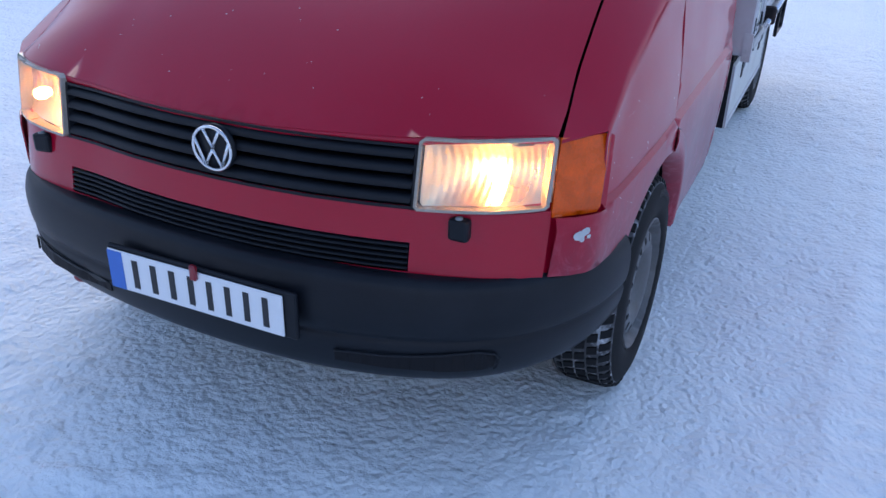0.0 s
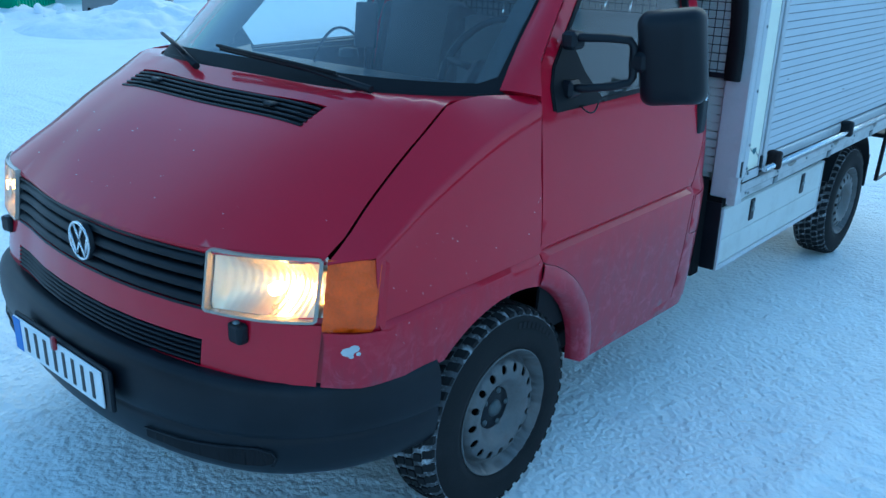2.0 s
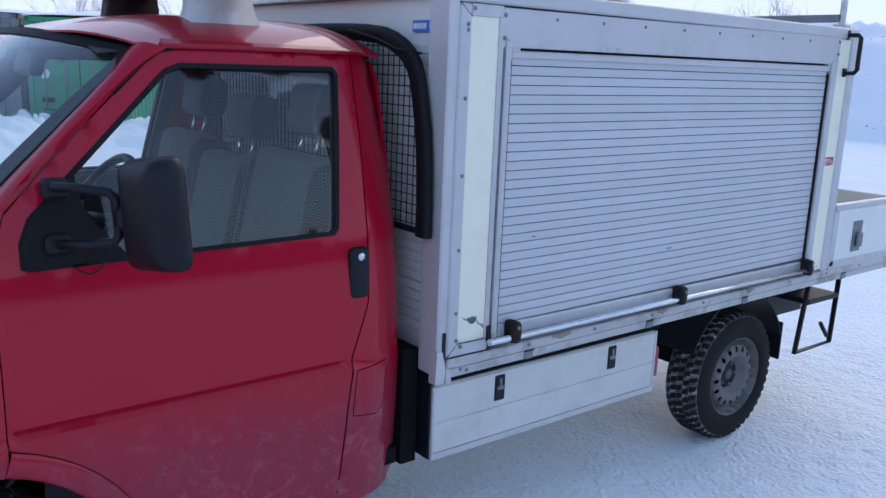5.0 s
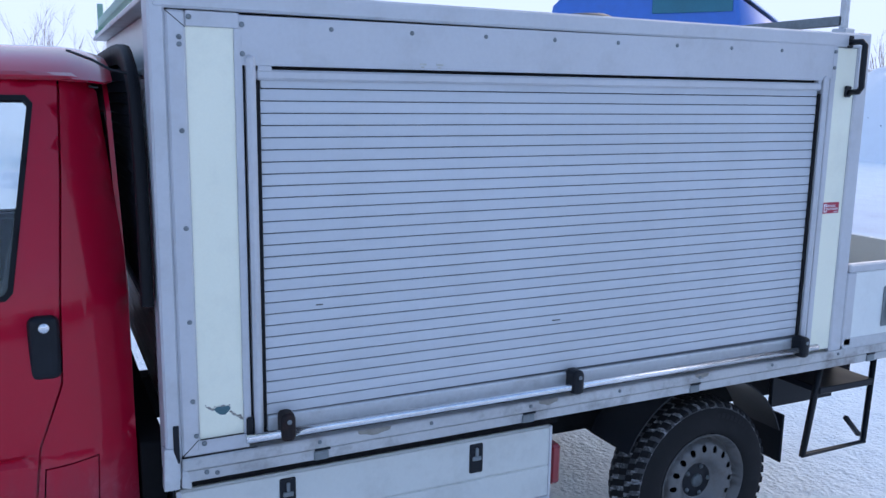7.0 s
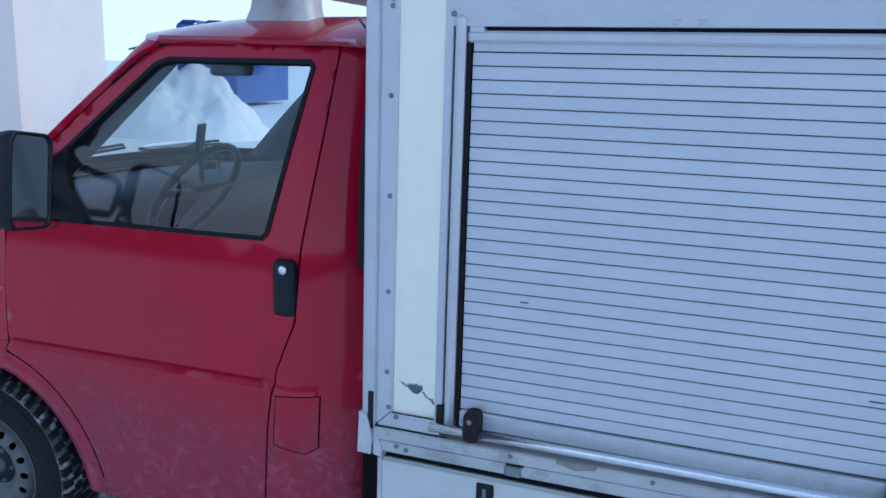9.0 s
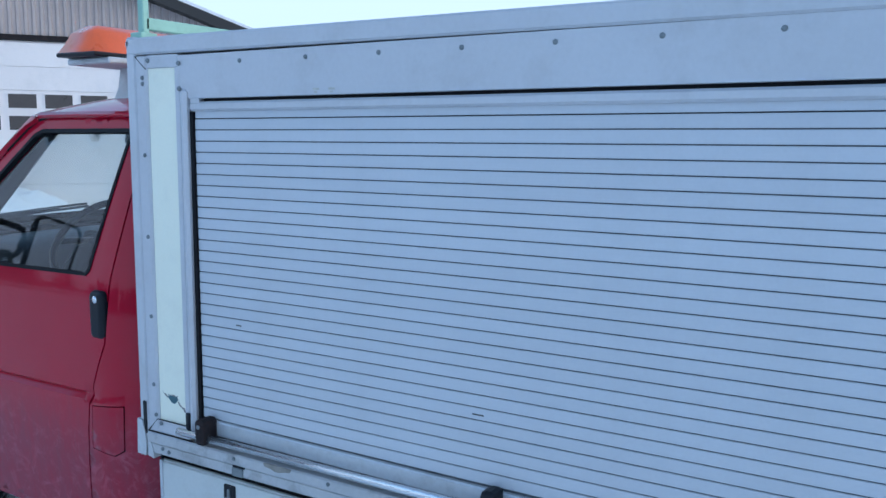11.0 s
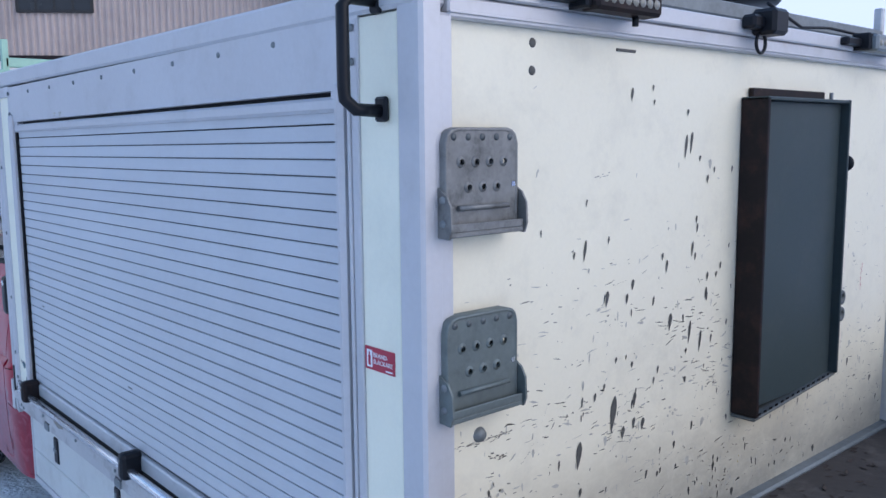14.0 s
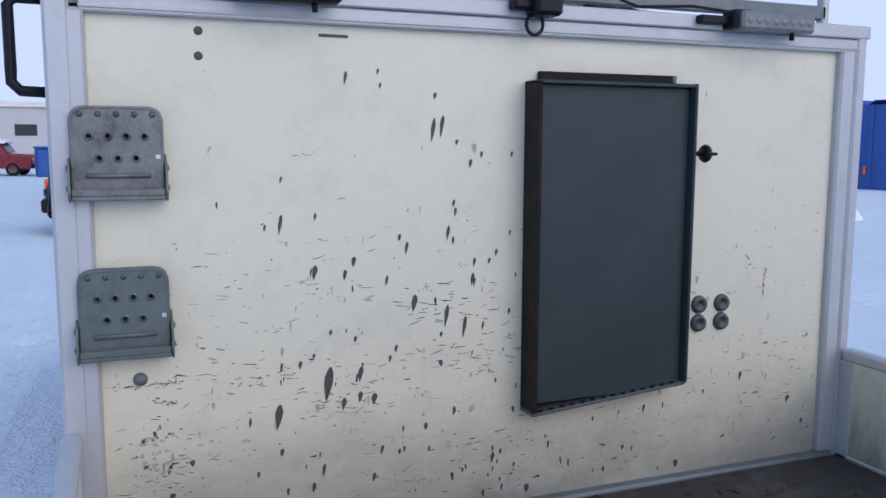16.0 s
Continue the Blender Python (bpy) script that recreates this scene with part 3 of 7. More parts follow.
WINDOW = [(0.195, 1.21), (0.215, 1.203), (1.045, 1.214), (1.062, 1.232), (1.132, 1.68), (1.116, 1.70), (0.645, 1.697), (0.60, 1.68), (0.295, 1.395), (0.222, 1.325), (0.197, 1.27)]


def shrink(poly, d):
    """A polygon drawn in by d on all sides (corner by corner)."""
    n = len(poly)
    area = sum(poly[i][0] * poly[(i + 1) % n][1] - poly[(i + 1) % n][0] * poly[i][1] for i in range(n))
    s = 1 if area > 0 else -1
    out = []
    for i in range(n):
        a, p, b = Vector(poly[i - 1]), Vector(poly[i]), Vector(poly[(i + 1) % n])
        u, v = (p - a).normalized(), (b - p).normalized()
        m = Vector((-(u.y + v.y), u.x + v.x)) * s
        k = max(0.4, m.length / 2)
        out.append(tuple(p + m.normalized() * d / k))
    return out


def off(fn, d):
    return lambda u, v: (fn(u, v)[0] + d, fn(u, v)[1], fn(u, v)[2])


for s in (1, -1):
    # lower wing between headlight corner, arch and door
    low = [(-0.606, 0.632), (-0.30, 0.615)] + ring(*ARCH, 0.405, 134, 74) + [(0.1325, 0.735), (0.1325, 0.812), (0.0, 0.810), (-0.25, 0.799), (-0.478, 0.782), (-0.482, 0.768), (-0.598, 0.774)]
    wing = sided("front_wing", sheet(low, skin, step=0.035, thick=0.004, lines=[[(-0.45 + 0.0225 * k, crease(-0.45 + 0.0225 * k)) for k in range(26)]]), M["red_side"], s, label="red front wing")
    # flared wheel arch lip
    rows = []
    for a in range(4, 76, 7):
        c, d = math.cos(radians(a)), math.sin(radians(a))
        row = []
        for r, push in ((0.469, 0.0), (0.464, 0.004), (0.436, 0.006), (0.411, 0.003), (0.402, -0.05)):
            yy, zz = ARCH[0] + r * c, ARCH[1] + r * d
            row.append((side_x(yy, min(zz, 0.79)) + push, yy, zz))
        rows.append(row)
    sided("wheel_arch", loft(rows, 0.003), M["red_side"], s, label="flared red wheel arch lip")
    # inner arch
    rows = [[(x, ARCH[0] + 0.41 * math.cos(radians(a)), ARCH[1] + 0.41 * math.sin(radians(a))) for x in (0.82, 0.5)] for a in range(6, 174, 8)]
    housing = sided("wheel_housing", loft(rows, 0.004), M["dark"], s)
    sided("housing_wall", sheet(ring(*ARCH, 0.43, 6, 172, 20), lambda y, z: (0.50, y, z), (), 0.2, 0.004), M["dark"], s, housing)
    # painted metal behind the corner seams
    sided("corner_backing", sheet([(0.744, 0.755), (0.826, 0.752), (0.830, 0.77), (0.828, 0.93), (0.82, 0.94), (0.744, 0.943)], lambda x, z: (x, front_y(x, z) + 0.008, z), (), 0.02, 0.003), M["red"], s)
    sided("corner_backing", sheet([(0.69, 0.635), (0.80, 0.635), (0.80, 0.80), (0.69, 0.80)], lambda x, z: (x, front_y(x, z) + 0.014, z), (), 0.03, 0.003), M["red"], s)
    # upper wing: from the bonnet seam over the shoulder to the crease
    rows = []
    for i in range(15):
        u = i / 14
        y_top = -0.572 + u / 0.75 * (0.572 - 0.098) if u < 0.75 else tab(u, ((0.75, -0.098), (0.88, 0.01), (1, 0.131)))
        y_low = -0.478 + u * (0.1325 + 0.478)
        xs = tab(u, ((0, 0.7455), (0.25, 0.7225), (0.5, 0.7145), (0.75, 0.7085), (0.88, 0.725), (1, 0.785)))
        top = Vector((xs, y_top, hood_z(xs, y_top) if u < 0.75 else tab(u, ((0.75, hood_z(0.7085, -0.098)), (0.88, 1.262), (1, 1.256)))))
        zl = crease(y_low) + 0.012
        low_p = Vector((side_x(y_low, zl) + 0.001, y_low, zl))
        zsh = tab(u, ((0, 0.951), (0.3, 1.05), (0.6, 1.14), (1, 1.235)))
        ysh = y_top + (y_low - y_top) * tab(u, ((0, 0.9), (0.4, 0.75), (1, 0.5)))
        shoulder = Vector((side_x(ysh, min(zsh, 1.2)) + tab(u, ((0, 0.004), (0.3, -0.012), (1, 0.004))), ysh, zsh))
        row = []
        n1, n2 = 7, 9
        ctrl = top.lerp(shoulder, 0.75) + Vector((0.0, 0, tab(u, ((0, 0.002), (0.4, 0.012), (1, 0.004)))))
        for k in range(n1 + 1):
            t = k / n1
            row.append(top * (1 - t) ** 2 + ctrl * 2 * t * (1 - t) + shoulder * t * t)
        for k in range(1, n2 + 1):
            t = k / n2
            p = shoulder.lerp(low_p, t)
            p.x = max(p.x, side_x(p.y, min(max(p.z, 0.83), 1.2)) - 0.02 * (1 - t) ** 3 if u > 0.1 else p.x)
            row.append(p)
        rows.append(row)
    sided("upper_wing", loft(rows, 0.004, flip=False), M["red"], s, label="red upper wing beside the bonnet")
    # door
    door_line = [(0.484, 0.362)] + ring(*ARCH, 0.473, 7, 72)[1:] + [(0.1365, 0.785), (0.1355, 1.0), (0.138, 1.16), (0.149, 1.255), (0.171, 1.332), (0.246, 1.41), (0.345, 1.505), (0.46, 1.61), (0.55, 1.69), (0.595, 1.72), (0.665, 1.736), (0.85, 1.744), (1.190, 1.742), (1.180, 1.5), (1.160, 1.21), (1.152, 1.0), (1.096, 0.85), (1.076, 0.70), (1.050, 0.39)]
    ys = [0.148 + 0.0225 * k for k in range(42)]
    door_ridge = [[(y, crease(y)) for y in ys if y < 1.083], [(y, crease(y) + 0.016) for y in ys if y < 1.083], [(y, crease(y) + 0.026) for y in ys if y < 1.083]]
    # painted body behind the door's seams
    ap = [(y, min(z, 1.728)) for y, z in shrink(door_line, -0.012)]
    sided("door_frame", sheet(ap, off(skin, -0.016), [shrink(door_line, 0.03)], 0.04, 0.004), M["red"], s)
    door = sided("cab_door", sheet(door_line, skin, [WINDOW], 0.03, 0.03, lines=door_ridge), M["red_side"], s, label="red cab door with salt film along its lower half")
    sided("window_trim", sheet(shrink(WINDOW, -0.05), off(skin, -0.032), [shrink(WINDOW, 0.004)], 0.05, 0.012), M["dash"], s, door, "dark inner window trim")
    sided("window_seal", sheet(WINDOW, off(skin, 0.004), [shrink(WINDOW, 0.013)], 0.03, 0.02), M["seal"], s, door)
    pane = sided("door_glass", sheet(shrink(WINDOW, 0.010), off(skin, -0.010), (), 0.06, 0), M["glass"], s, door)
    pane.visible_shadow = False
    tri_w = [(0.203, 1.209), (0.45, 1.214), (0.42, 1.25), (0.375, 1.30), (0.345, 1.36), (0.338, 1.43), (0.297, 1.39), (0.226, 1.322), (0.204, 1.27)]
    sided("mirror_sail", sheet(tri_w, off(skin, 0.007), (), 0.04, 0.02), M["seal"], s, door, "black plastic mirror triangle")
    bm = bmesh.new()
    add_box(bm, 0.815, 0.856, 1.086, 1.158, 1.012, 1.174, 0.03, 0, 5)
    handle = sided("door_handle", bm, M["black"], s, door, "black recessed door handle")
    sided("key_lock", lathe([(0.0, 0.004), (0.012, 0.003), (0.013, 0), (0.013, -0.01)], (0.854, 1.123, 1.146), 'x', 14), M["chrome"], s, handle)
    bm = bmesh.new()
    add_box(bm, 0.828, 0.846, 1.128, 1.165, 1.02, 1.16, 0.012, 0, 2)
    # rear cab corner
    corner = [(1.056, 0.39), (1.082, 0.70), (1.102, 0.85), (1.158, 1.0), (1.166, 1.21), (1.186, 1.5), (1.196, 1.742), (1.262, 1.738), (1.285, 1.71), (1.325, 1.3), (1.33, 0.36), (1.20, 0.355)]
    flap = [(1.098, 0.665), (1.098, 0.645), (1.19, 0.63), (1.222, 0.65), (1.228, 0.798), (1.108, 0.79)]
    back = sided("rear_corner_panel", sheet(corner, skin, [shrink(flap, -0.0035)], 0.035, 0.004), M["red_side"], s, label="red rear cab corner panel")
    sided("fuel_flap", sheet(flap, off(skin, 0.001), (), 0.03, 0.006), M["red_side"], s, back, "red fuel filler flap")
    sided("flap_recess", sheet(shrink(flap, -0.01), off(skin, -0.012), (), 0.05, 0.002), M["dark"], s, back)
    # rocker
    sill = [(0.47, 0.345), (0.47, 0.362), (1.05, 0.387), (1.30, 0.352), (1.30, 0.33)]
    sided("door_sill", sheet(sill, off(skin, -0.004), (), 0.05, 0.01), M["red_side"], s)
    # screen pillar
    rows = []
    for i in range(17):
        t = i / 16
        za, zb = 1.255 + 0.475 * t, 1.25 + 0.477 * t
        a = Vector((tab(za, ((1.255, 0.727), (1.38, 0.708), (1.48, 0.692), (1.58, 0.672), (1.65, 0.656), (1.73, 0.640))), tab(za, ((1.255, 0.088), (1.38, 0.203), (1.48, 0.308), (1.58, 0.413), (1.65, 0.485), (1.70, 0.525), (1.73, 0.555))), za))
        yb = tab(zb, ((1.25, 0.143), (1.332, 0.165), (1.41, 0.24), (1.505, 0.339), (1.61, 0.454), (1.69, 0.544), (1.727, 0.61)))
        b = Vector((side_x(yb, zb) + 0.001, yb, zb))
        m = a.lerp(b, 0.45) + Vector((0.012, -0.012, 0.008))
        rows.append([a * (1 - k / 6) ** 2 + m * 2 * (k / 6) * (1 - k / 6) + b * (k / 6) ** 2 for k in range(7)])
    pillar = sided("screen_pillar", loft(rows, 0.02, flip=True), M["red"], s, label="red windscreen pillar")
    sided("pillar_trim", loft([[p + Vector((-0.022, 0.014, -0.012)) for p in r] for r in rows], 0.01, flip=True), M["dash"], s, pillar)

# bonnet
edge = [(x, front_y(x, 0.94) + 0.004) for x in np.linspace(-0.735, 0.735, 31)]
right = [(0.729, -0.50), (0.7165, -0.41), (0.7085, -0.26), (0.7025, -0.10), (0.708, 0.0)]
rear = [(x, -0.243 + 0.30 * (abs(x) / 0.735) ** 4) for x in np.linspace(0.695, -0.695, 25)]
left = [(-x, y) for x, y in right[::-1]]
vent = [(-0.435, -0.292), (-0.425, -0.375), (-0.2, -0.39), (0, -0.393), (0.2, -0.39), (0.425, -0.375), (0.435, -0.292), (0.2, -0.315), (0, -0.320), (-0.2, -0.315)]
bonnet = part("bonnet", sheet(edge + right + rear + left, lambda x, y: (x, y, hood_z(x, y)), [vent], 0.037, 0.005), M["red"], truck, "red bonnet with stone chips along its front edge")
rows = []
for x in np.linspace(-0.735, 0.735, 41):
    y = front_y(x, 0.94) + 0.004
    z = hood_z(x, y)
    rows.append([(x, y + 0.004, z + 0.0005), (x, y - 0.003, z - 0.004), (x, y - 0.002, z - 0.016), (x, y + 0.02, z - 0.018)])
part("bonnet_lip", loft(rows, 0, flip=True), M["red"], bonnet)
grille = part("air_intake", sheet(vent, lambda x, y: (x, y, hood_z(x, y) - 0.02), (), 0.05, 0.004), M["dark"], bonnet, "black ribbed air intake")
for k in range(5):
    bm = bmesh.new()
    pts = []
    for x in np.linspace(-0.43, 0.43, 15):
        y = -0.378 + k * 0.0165 - 0.018 * (1 - (x / 0.43) ** 2) + 0.003
        pts.append((x, y, hood_z(x, y) - 0.001))
    add_tube(bm, pts, 0.0055, 6)
    part("slat", bm, M["black"], grille)
for x in (-0.28, 0.27):
    bm = bmesh.new()
    add_box(bm, x - 0.02, x + 0.02, -0.365, -0.335, hood_z(x, -0.35), hood_z(x, -0.35) + 0.012, 0.004)
    part("washer_jet", bm, M["black"], grille)

# bare chips on the bonnet edge
rng = random.Random(4)
bm = bmesh.new()
for k in range(34):
    x, y = rng.uniform(-0.7, 0.72), -0.70 + abs(rng.gauss(0, 0.13))
    if y < front_y(x, 0.94) + 0.02 or y > -0.5:
        continue
    r = rng.uniform(0.0008, 0.002)
    c = Vector((x, y, hood_z(x, y) + 0.0012))
    bm.faces.new([bm.verts.new(c + Vector((r * math.cos(a) * rng.uniform(.6, 1.6), r * math.sin(a), r * math.sin(a) * 0.7))) for a in (0.3, 1.5, 2.8, 4.0, 5.2)])
part("stone_chips", bm, material("bare_primer", (0.5, 0.38, 0.38), 0.6), bonnet, "pale stone chips", kind="stuff")


def face(x, z):
    return (x, front_y(x, z), z)


def front_sheet(poly, d, step=0.04, thick=0.004, holes=()):
    return sheet(poly, lambda x, z: (x, front_y(x, z) - d, z), holes, step, thick, flip=False)


def rect(x0, x1, z0, z1):
    return [(x0, z0), (x1, z0), (x1, z1), (x0, z1)]


# nose panel with the openings of both grilles
nose = [(-0.740, 0.63), (0.740, 0.63), (0.742, 0.785), (0.47, 0.788), (0.47, 0.797), (-0.47, 0.797), (-0.47, 0.788), (-0.742, 0.785)]
lower_hole = [(-0.475, 0.648), (0.475, 0.648), (0.475, 0.715), (-0.475, 0.715)]
nose_panel = part("nose_panel", front_sheet(nose, 0.0, 0.04, 0.004, [lower_hole]), M["red"], truck, "red nose panel under the grille")
for x, z in ((0.577, 0.755), (-0.577, 0.755)):
    bm = bmesh.new()
    y = front_y(x, z)
    add_box(bm, x - 0.024, x + 0.024, y - 0.022, y + 0.01, z - 0.026, z + 0.026, 0.009, 0, 2, None)
    wash = part("lamp_washer", bm, M["black"], nose_panel, "black headlamp washer nozzle")
    part("nozzle", lathe([(0, 0.006), (0.008, 0.004), (0.009, 0)], (x, y - 0.01, z + 0.026), 'z', 10), M["zinc"], wash)
# main grille
back = part("grille_back", front_sheet(rect(-0.472, 0.472, 0.798, 0.925), -0.045, 0.06), M["dark"], truck)
main = part("radiator_grille", front_sheet([(-0.48, 0.79), (0.48, 0.79), (0.48, 0.93), (-0.48, 0.93)], 0.002, 0.05, 0.02, [rect(-0.472, 0.472, 0.797, 0.924)]), M["black"], truck, "black slatted radiator grille")


def slat(z, half, d, h, deep, parent):
    rows = []
    for x in np.linspace(-half, half, 25):
        y = front_y(x, z)
        rows.append([(x, y - d - 0.004, z - h / 2), (x, y - d - 0.006, z - h / 2 + 0.003), (x, y - d + 0.006, z + h / 2 - 0.002), (x, y - d + 0.012, z + h / 2), (x, y - d + deep, z + h / 2 + 0.002), (x, y - d + deep, z - h / 2 + 0.004)])
    part("slat", loft(rows, 0, True), M["black"], parent)


for k in range(4):
    slat(0.8125 + k * 0.0325, 0.471, 0.001, 0.019, 0.04, main)
low_grille = part("lower_grille", front_sheet(rect(-0.472, 0.472, 0.65, 0.713), -0.03, 0.06), M["dark"], truck, "black lower air grille")
for k in range(5):
    slat(0.656 + k * 0.0128, 0.473, -0.002, 0.006, 0.02, low_grille)
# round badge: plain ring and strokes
by = front_y(0, 0.866) - 0.012
emblem = part("badge", lathe([(0.0, 0.0), (0.055, 0.0), (0.056, -0.012)], (0, by, 0.866), '-y', 40), M["black"], main, "round chrome badge on the grille")
bm = bmesh.new()
add_tube(bm, [(0.051 * math.cos(a), by - 0.003, 0.866 + 0.051 * math.sin(a)) for a in np.linspace(0, 2 * math.pi, 40)[:-1]], 0.0042, 8, 0, True)
for a, b in (((-0.022, 0.045), (0.0, 0.002)), ((0.0, 0.002), (0.022, 0.045)), ((-0.046, 0.018), (-0.022, -0.042)), ((-0.022, -0.042), (0.0, -0.002)), ((0.0, -0.002), (0.022, -0.042)), ((0.022, -0.042), (0.046, 0.018))):
    add_tube(bm, [(a[0], by - 0.003, 0.866 + a[1]), (b[0], by - 0.003, 0.866 + b[1])], 0.0042, 6)
part("badge_relief", bm, M["chrome"], emblem)

# headlamps and indicators
for s in (1, -1):
    lamp_line = [(0.489, 0.792), (0.732, 0.792), (0.739, 0.799), (0.741, 0.942), (0.733, 0.951), (0.495, 0.950), (0.484, 0.941), (0.481, 0.800)]
    bowl = sheet(shrink(lamp_line, 0.003), lambda x, z: (x, front_y(x, z) + 0.012 + 0.0005 * math.sin(x * 420) + 0.075 * max(0, 1 - ((x - 0.615) / 0.13) ** 2) * max(0, 1 - ((z - 0.866) / 0.078) ** 2), z), (), 0.0030, 0.003)
    lamp = sided("headlamp", bowl, M["reflector"], s, label="rectangular headlamp, switched on with warm light")
    frame_l = sided("lamp_frame", sheet(lamp_line, lambda x, z: (x, front_y(x, z) - 0.013, z), [shrink(lamp_line, 0.0065)], 0.03, 0.03), M["lamp_edge"], s, lamp)
    cover = sided("lamp_glass", sheet(shrink(lamp_line, 0.004), lambda x, z: (x, front_y(x, z) - 0.014 - 0.0010 * math.sin(x * 1100), z), (), 0.0028, 0), M["lens"], s, lamp, "ribbed clear headlamp glass")
    cover.visible_shadow = False
    sided("bulb", lathe([(0, 0.022), (0.014, 0.016), (0.017, 0.0), (0.012, -0.02)], (0.632, front_y(0.62, 0.866) + 0.036, 0.862), '-y', 16), M["bulb"], s, lamp, "glowing bulb")
    ind = [(0.743, 0.771), (0.819, 0.766), (0.8235, 0.777), (0.8235, 0.932), (0.817, 0.942), (0.743, 0.945)]
    turn = sided("indicator", sheet(ind, lambda x, z: (x, front_y(x, z) - 0.004 - 0.001 * math.sin(z * 700), z), (), 0.012, 0.007), M["amber"], s, label="amber front indicator")

# bumper
PLAN = ((0, -0.872), (0.15, -0.867), (0.30, -0.850), (0.45, -0.815), (0.57, -0.768), (0.66, -0.712), (0.735, -0.640), (0.79, -0.560), (0.828, -0.475), (0.85, -0.39), (0.862, -0.30))
SECTION = ((-0.09, 0.645), (-0.03, 0.655), (-0.008, 0.648), (0.004, 0.625), (0.010, 0.57), (0.006, 0.505), (-0.004, 0.497), (-0.003, 0.489), (0.002, 0.483), (-0.005, 0.44), (-0.018, 0.392), (-0.040, 0.360), (-0.09, 0.350))


def bumper_point(i, d, z):
    p = Vector((*PLAN[i], 0))
    a, b = Vector((*PLAN[max(0, i - 1)], 0)), Vector((*PLAN[min(len(PLAN) - 1, i + 1)], 0))
    t = (b - a).normalized()
    if i == 0:
        t = Vector((1, 0, 0))
    return p + Vector((t.y, -t.x, 0)) * d + Vector((0, 0, z - (0.018 * (abs(p.x) / 0.86) ** 2 if z > 0.6 else 0) + (0.006 * (abs(p.x) / 0.86) ** 4 if z < 0.42 else 0)))


half = [[bumper_point(i, d, z) for d, z in SECTION] for i in range(len(PLAN))]
full = [[Vector((-p.x, p.y, p.z)) for p in r] for r in half[:0:-1]] + half
bm = loft(full, 0.006)
bumper = part("front_bumper", bm, M["black"], truck, "scuffed black plastic front bumper")
sub = bumper.modifiers.new("smooth", 'SUBSURF')
sub.levels = sub.render_levels = 1


def bumper_at(u, d, z):
    i = min(len(PLAN) - 2, int(u))
    return bumper_point(i, d, z).lerp(bumper_point(i + 1, d, z), u - i)


for s in (1, -1):
    # No recess is cut: a darker patch paints the slot's shade.
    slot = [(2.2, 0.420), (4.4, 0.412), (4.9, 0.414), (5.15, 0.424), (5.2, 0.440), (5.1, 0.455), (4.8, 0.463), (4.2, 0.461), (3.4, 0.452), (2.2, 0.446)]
    sided("fog_lamp_blank", sheet(slot, lambda u, z: bumper_at(u, -0.0035, z), (), 0.05, 0.004), M["seal"], s, bumper, "darker patch painting the shade of a blanked fog lamp slot")
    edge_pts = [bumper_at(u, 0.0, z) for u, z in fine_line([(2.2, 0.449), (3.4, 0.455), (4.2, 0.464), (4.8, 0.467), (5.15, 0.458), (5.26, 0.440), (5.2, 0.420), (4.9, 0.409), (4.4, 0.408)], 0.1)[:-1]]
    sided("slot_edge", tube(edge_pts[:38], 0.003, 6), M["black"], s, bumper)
# number plate (plain bars)
bm = bmesh.new()
add_box(bm, -0.262, 0.268, -0.893, -0.880, 0.482, 0.602, 0.004)
holder = part("plate_holder", bm, M["black"], bumper, "black plate holder")
bm = bmesh.new()
add_box(bm, -0.258, 0.236, -0.900, -0.894, 0.487, 0.593, 0.002)
num = part("number_plate", bm, M["plate"], truck, "white number plate with dark bars and blue end strip")
bm = bmesh.new()
add_box(bm, -0.256, -0.214, -0.9016, -0.9002, 0.489, 0.591)
part("blue_strip", bm, M["blue"], num)
for k in range(8):
    x = -0.192 + k * 0.0525
    part("bar", boxes((x + 0.006, x + 0.022, -0.9016, -0.9002, 0.502, 0.578), bevel=0), M["ink"], num)
bm = bmesh.new()
add_box(bm, -0.014, 0.004, -0.912, -0.898, 0.575, 0.615, 0.004)
part("red_clip", bm, M["carred"], num, "small red clip on the plate")
bm = bmesh.new()
add_tube(bm, [(-0.49, -0.62, 0.40), (-0.495, -0.70, 0.395), (-0.50, -0.715, 0.392)], 0.01, 8)
add_tube(bm, [(-0.50 + 0.028 * math.cos(a), -0.732 + 0.028 * math.sin(a), 0.388 + 0.01 * math.sin(a)) for a in np.linspace(0, 2 * math.pi, 16)[:-1]], 0.008, 8, 0, True)
part("tow_eye", bm, M["carred"], truck, "red towing eye under the bumper")

# paint damage on the wing
bm = bmesh.new()
for dy, dz, r in ((0, 0, 0.012), (0.012, 0.008, 0.010), (0.006, -0.012, 0.005), (0.020, -0.006, 0.005)):
    y, z = -0.563 + dy, 0.728 + dz
    bm.faces.new([bm.verts.new((side_x(y + r * math.cos(a), z) + 0.0015, y + r * 1.1 * math.cos(a), z + r * math.sin(a))) for a in np.linspace(0, 2 * math.pi, 9)[:-1]])
part("bare_patch", bm, M["alu_dull"], truck, "bare patch of chipped paint")
rng = random.Random(11)
bm = bmesh.new()
for k in range(60):
    y, z = rng.uniform(-0.45, 0.12), rng.uniform(0.66, 0.98)
    if math.hypot(y - ARCH[0], z - ARCH[1]) < 0.47:
        continue
    r = rng.uniform(0.0006, 0.0017)
    bm.faces.new([bm.verts.new((side_x(y, z) + 0.003, y + r * math.cos(a), z + r * math.sin(a))) for a in (0.3, 1.5, 2.8, 4.0, 5.2)])
part("salt_spots", bm, M["snow_loose"], truck, "small white salt spots", kind="stuff")

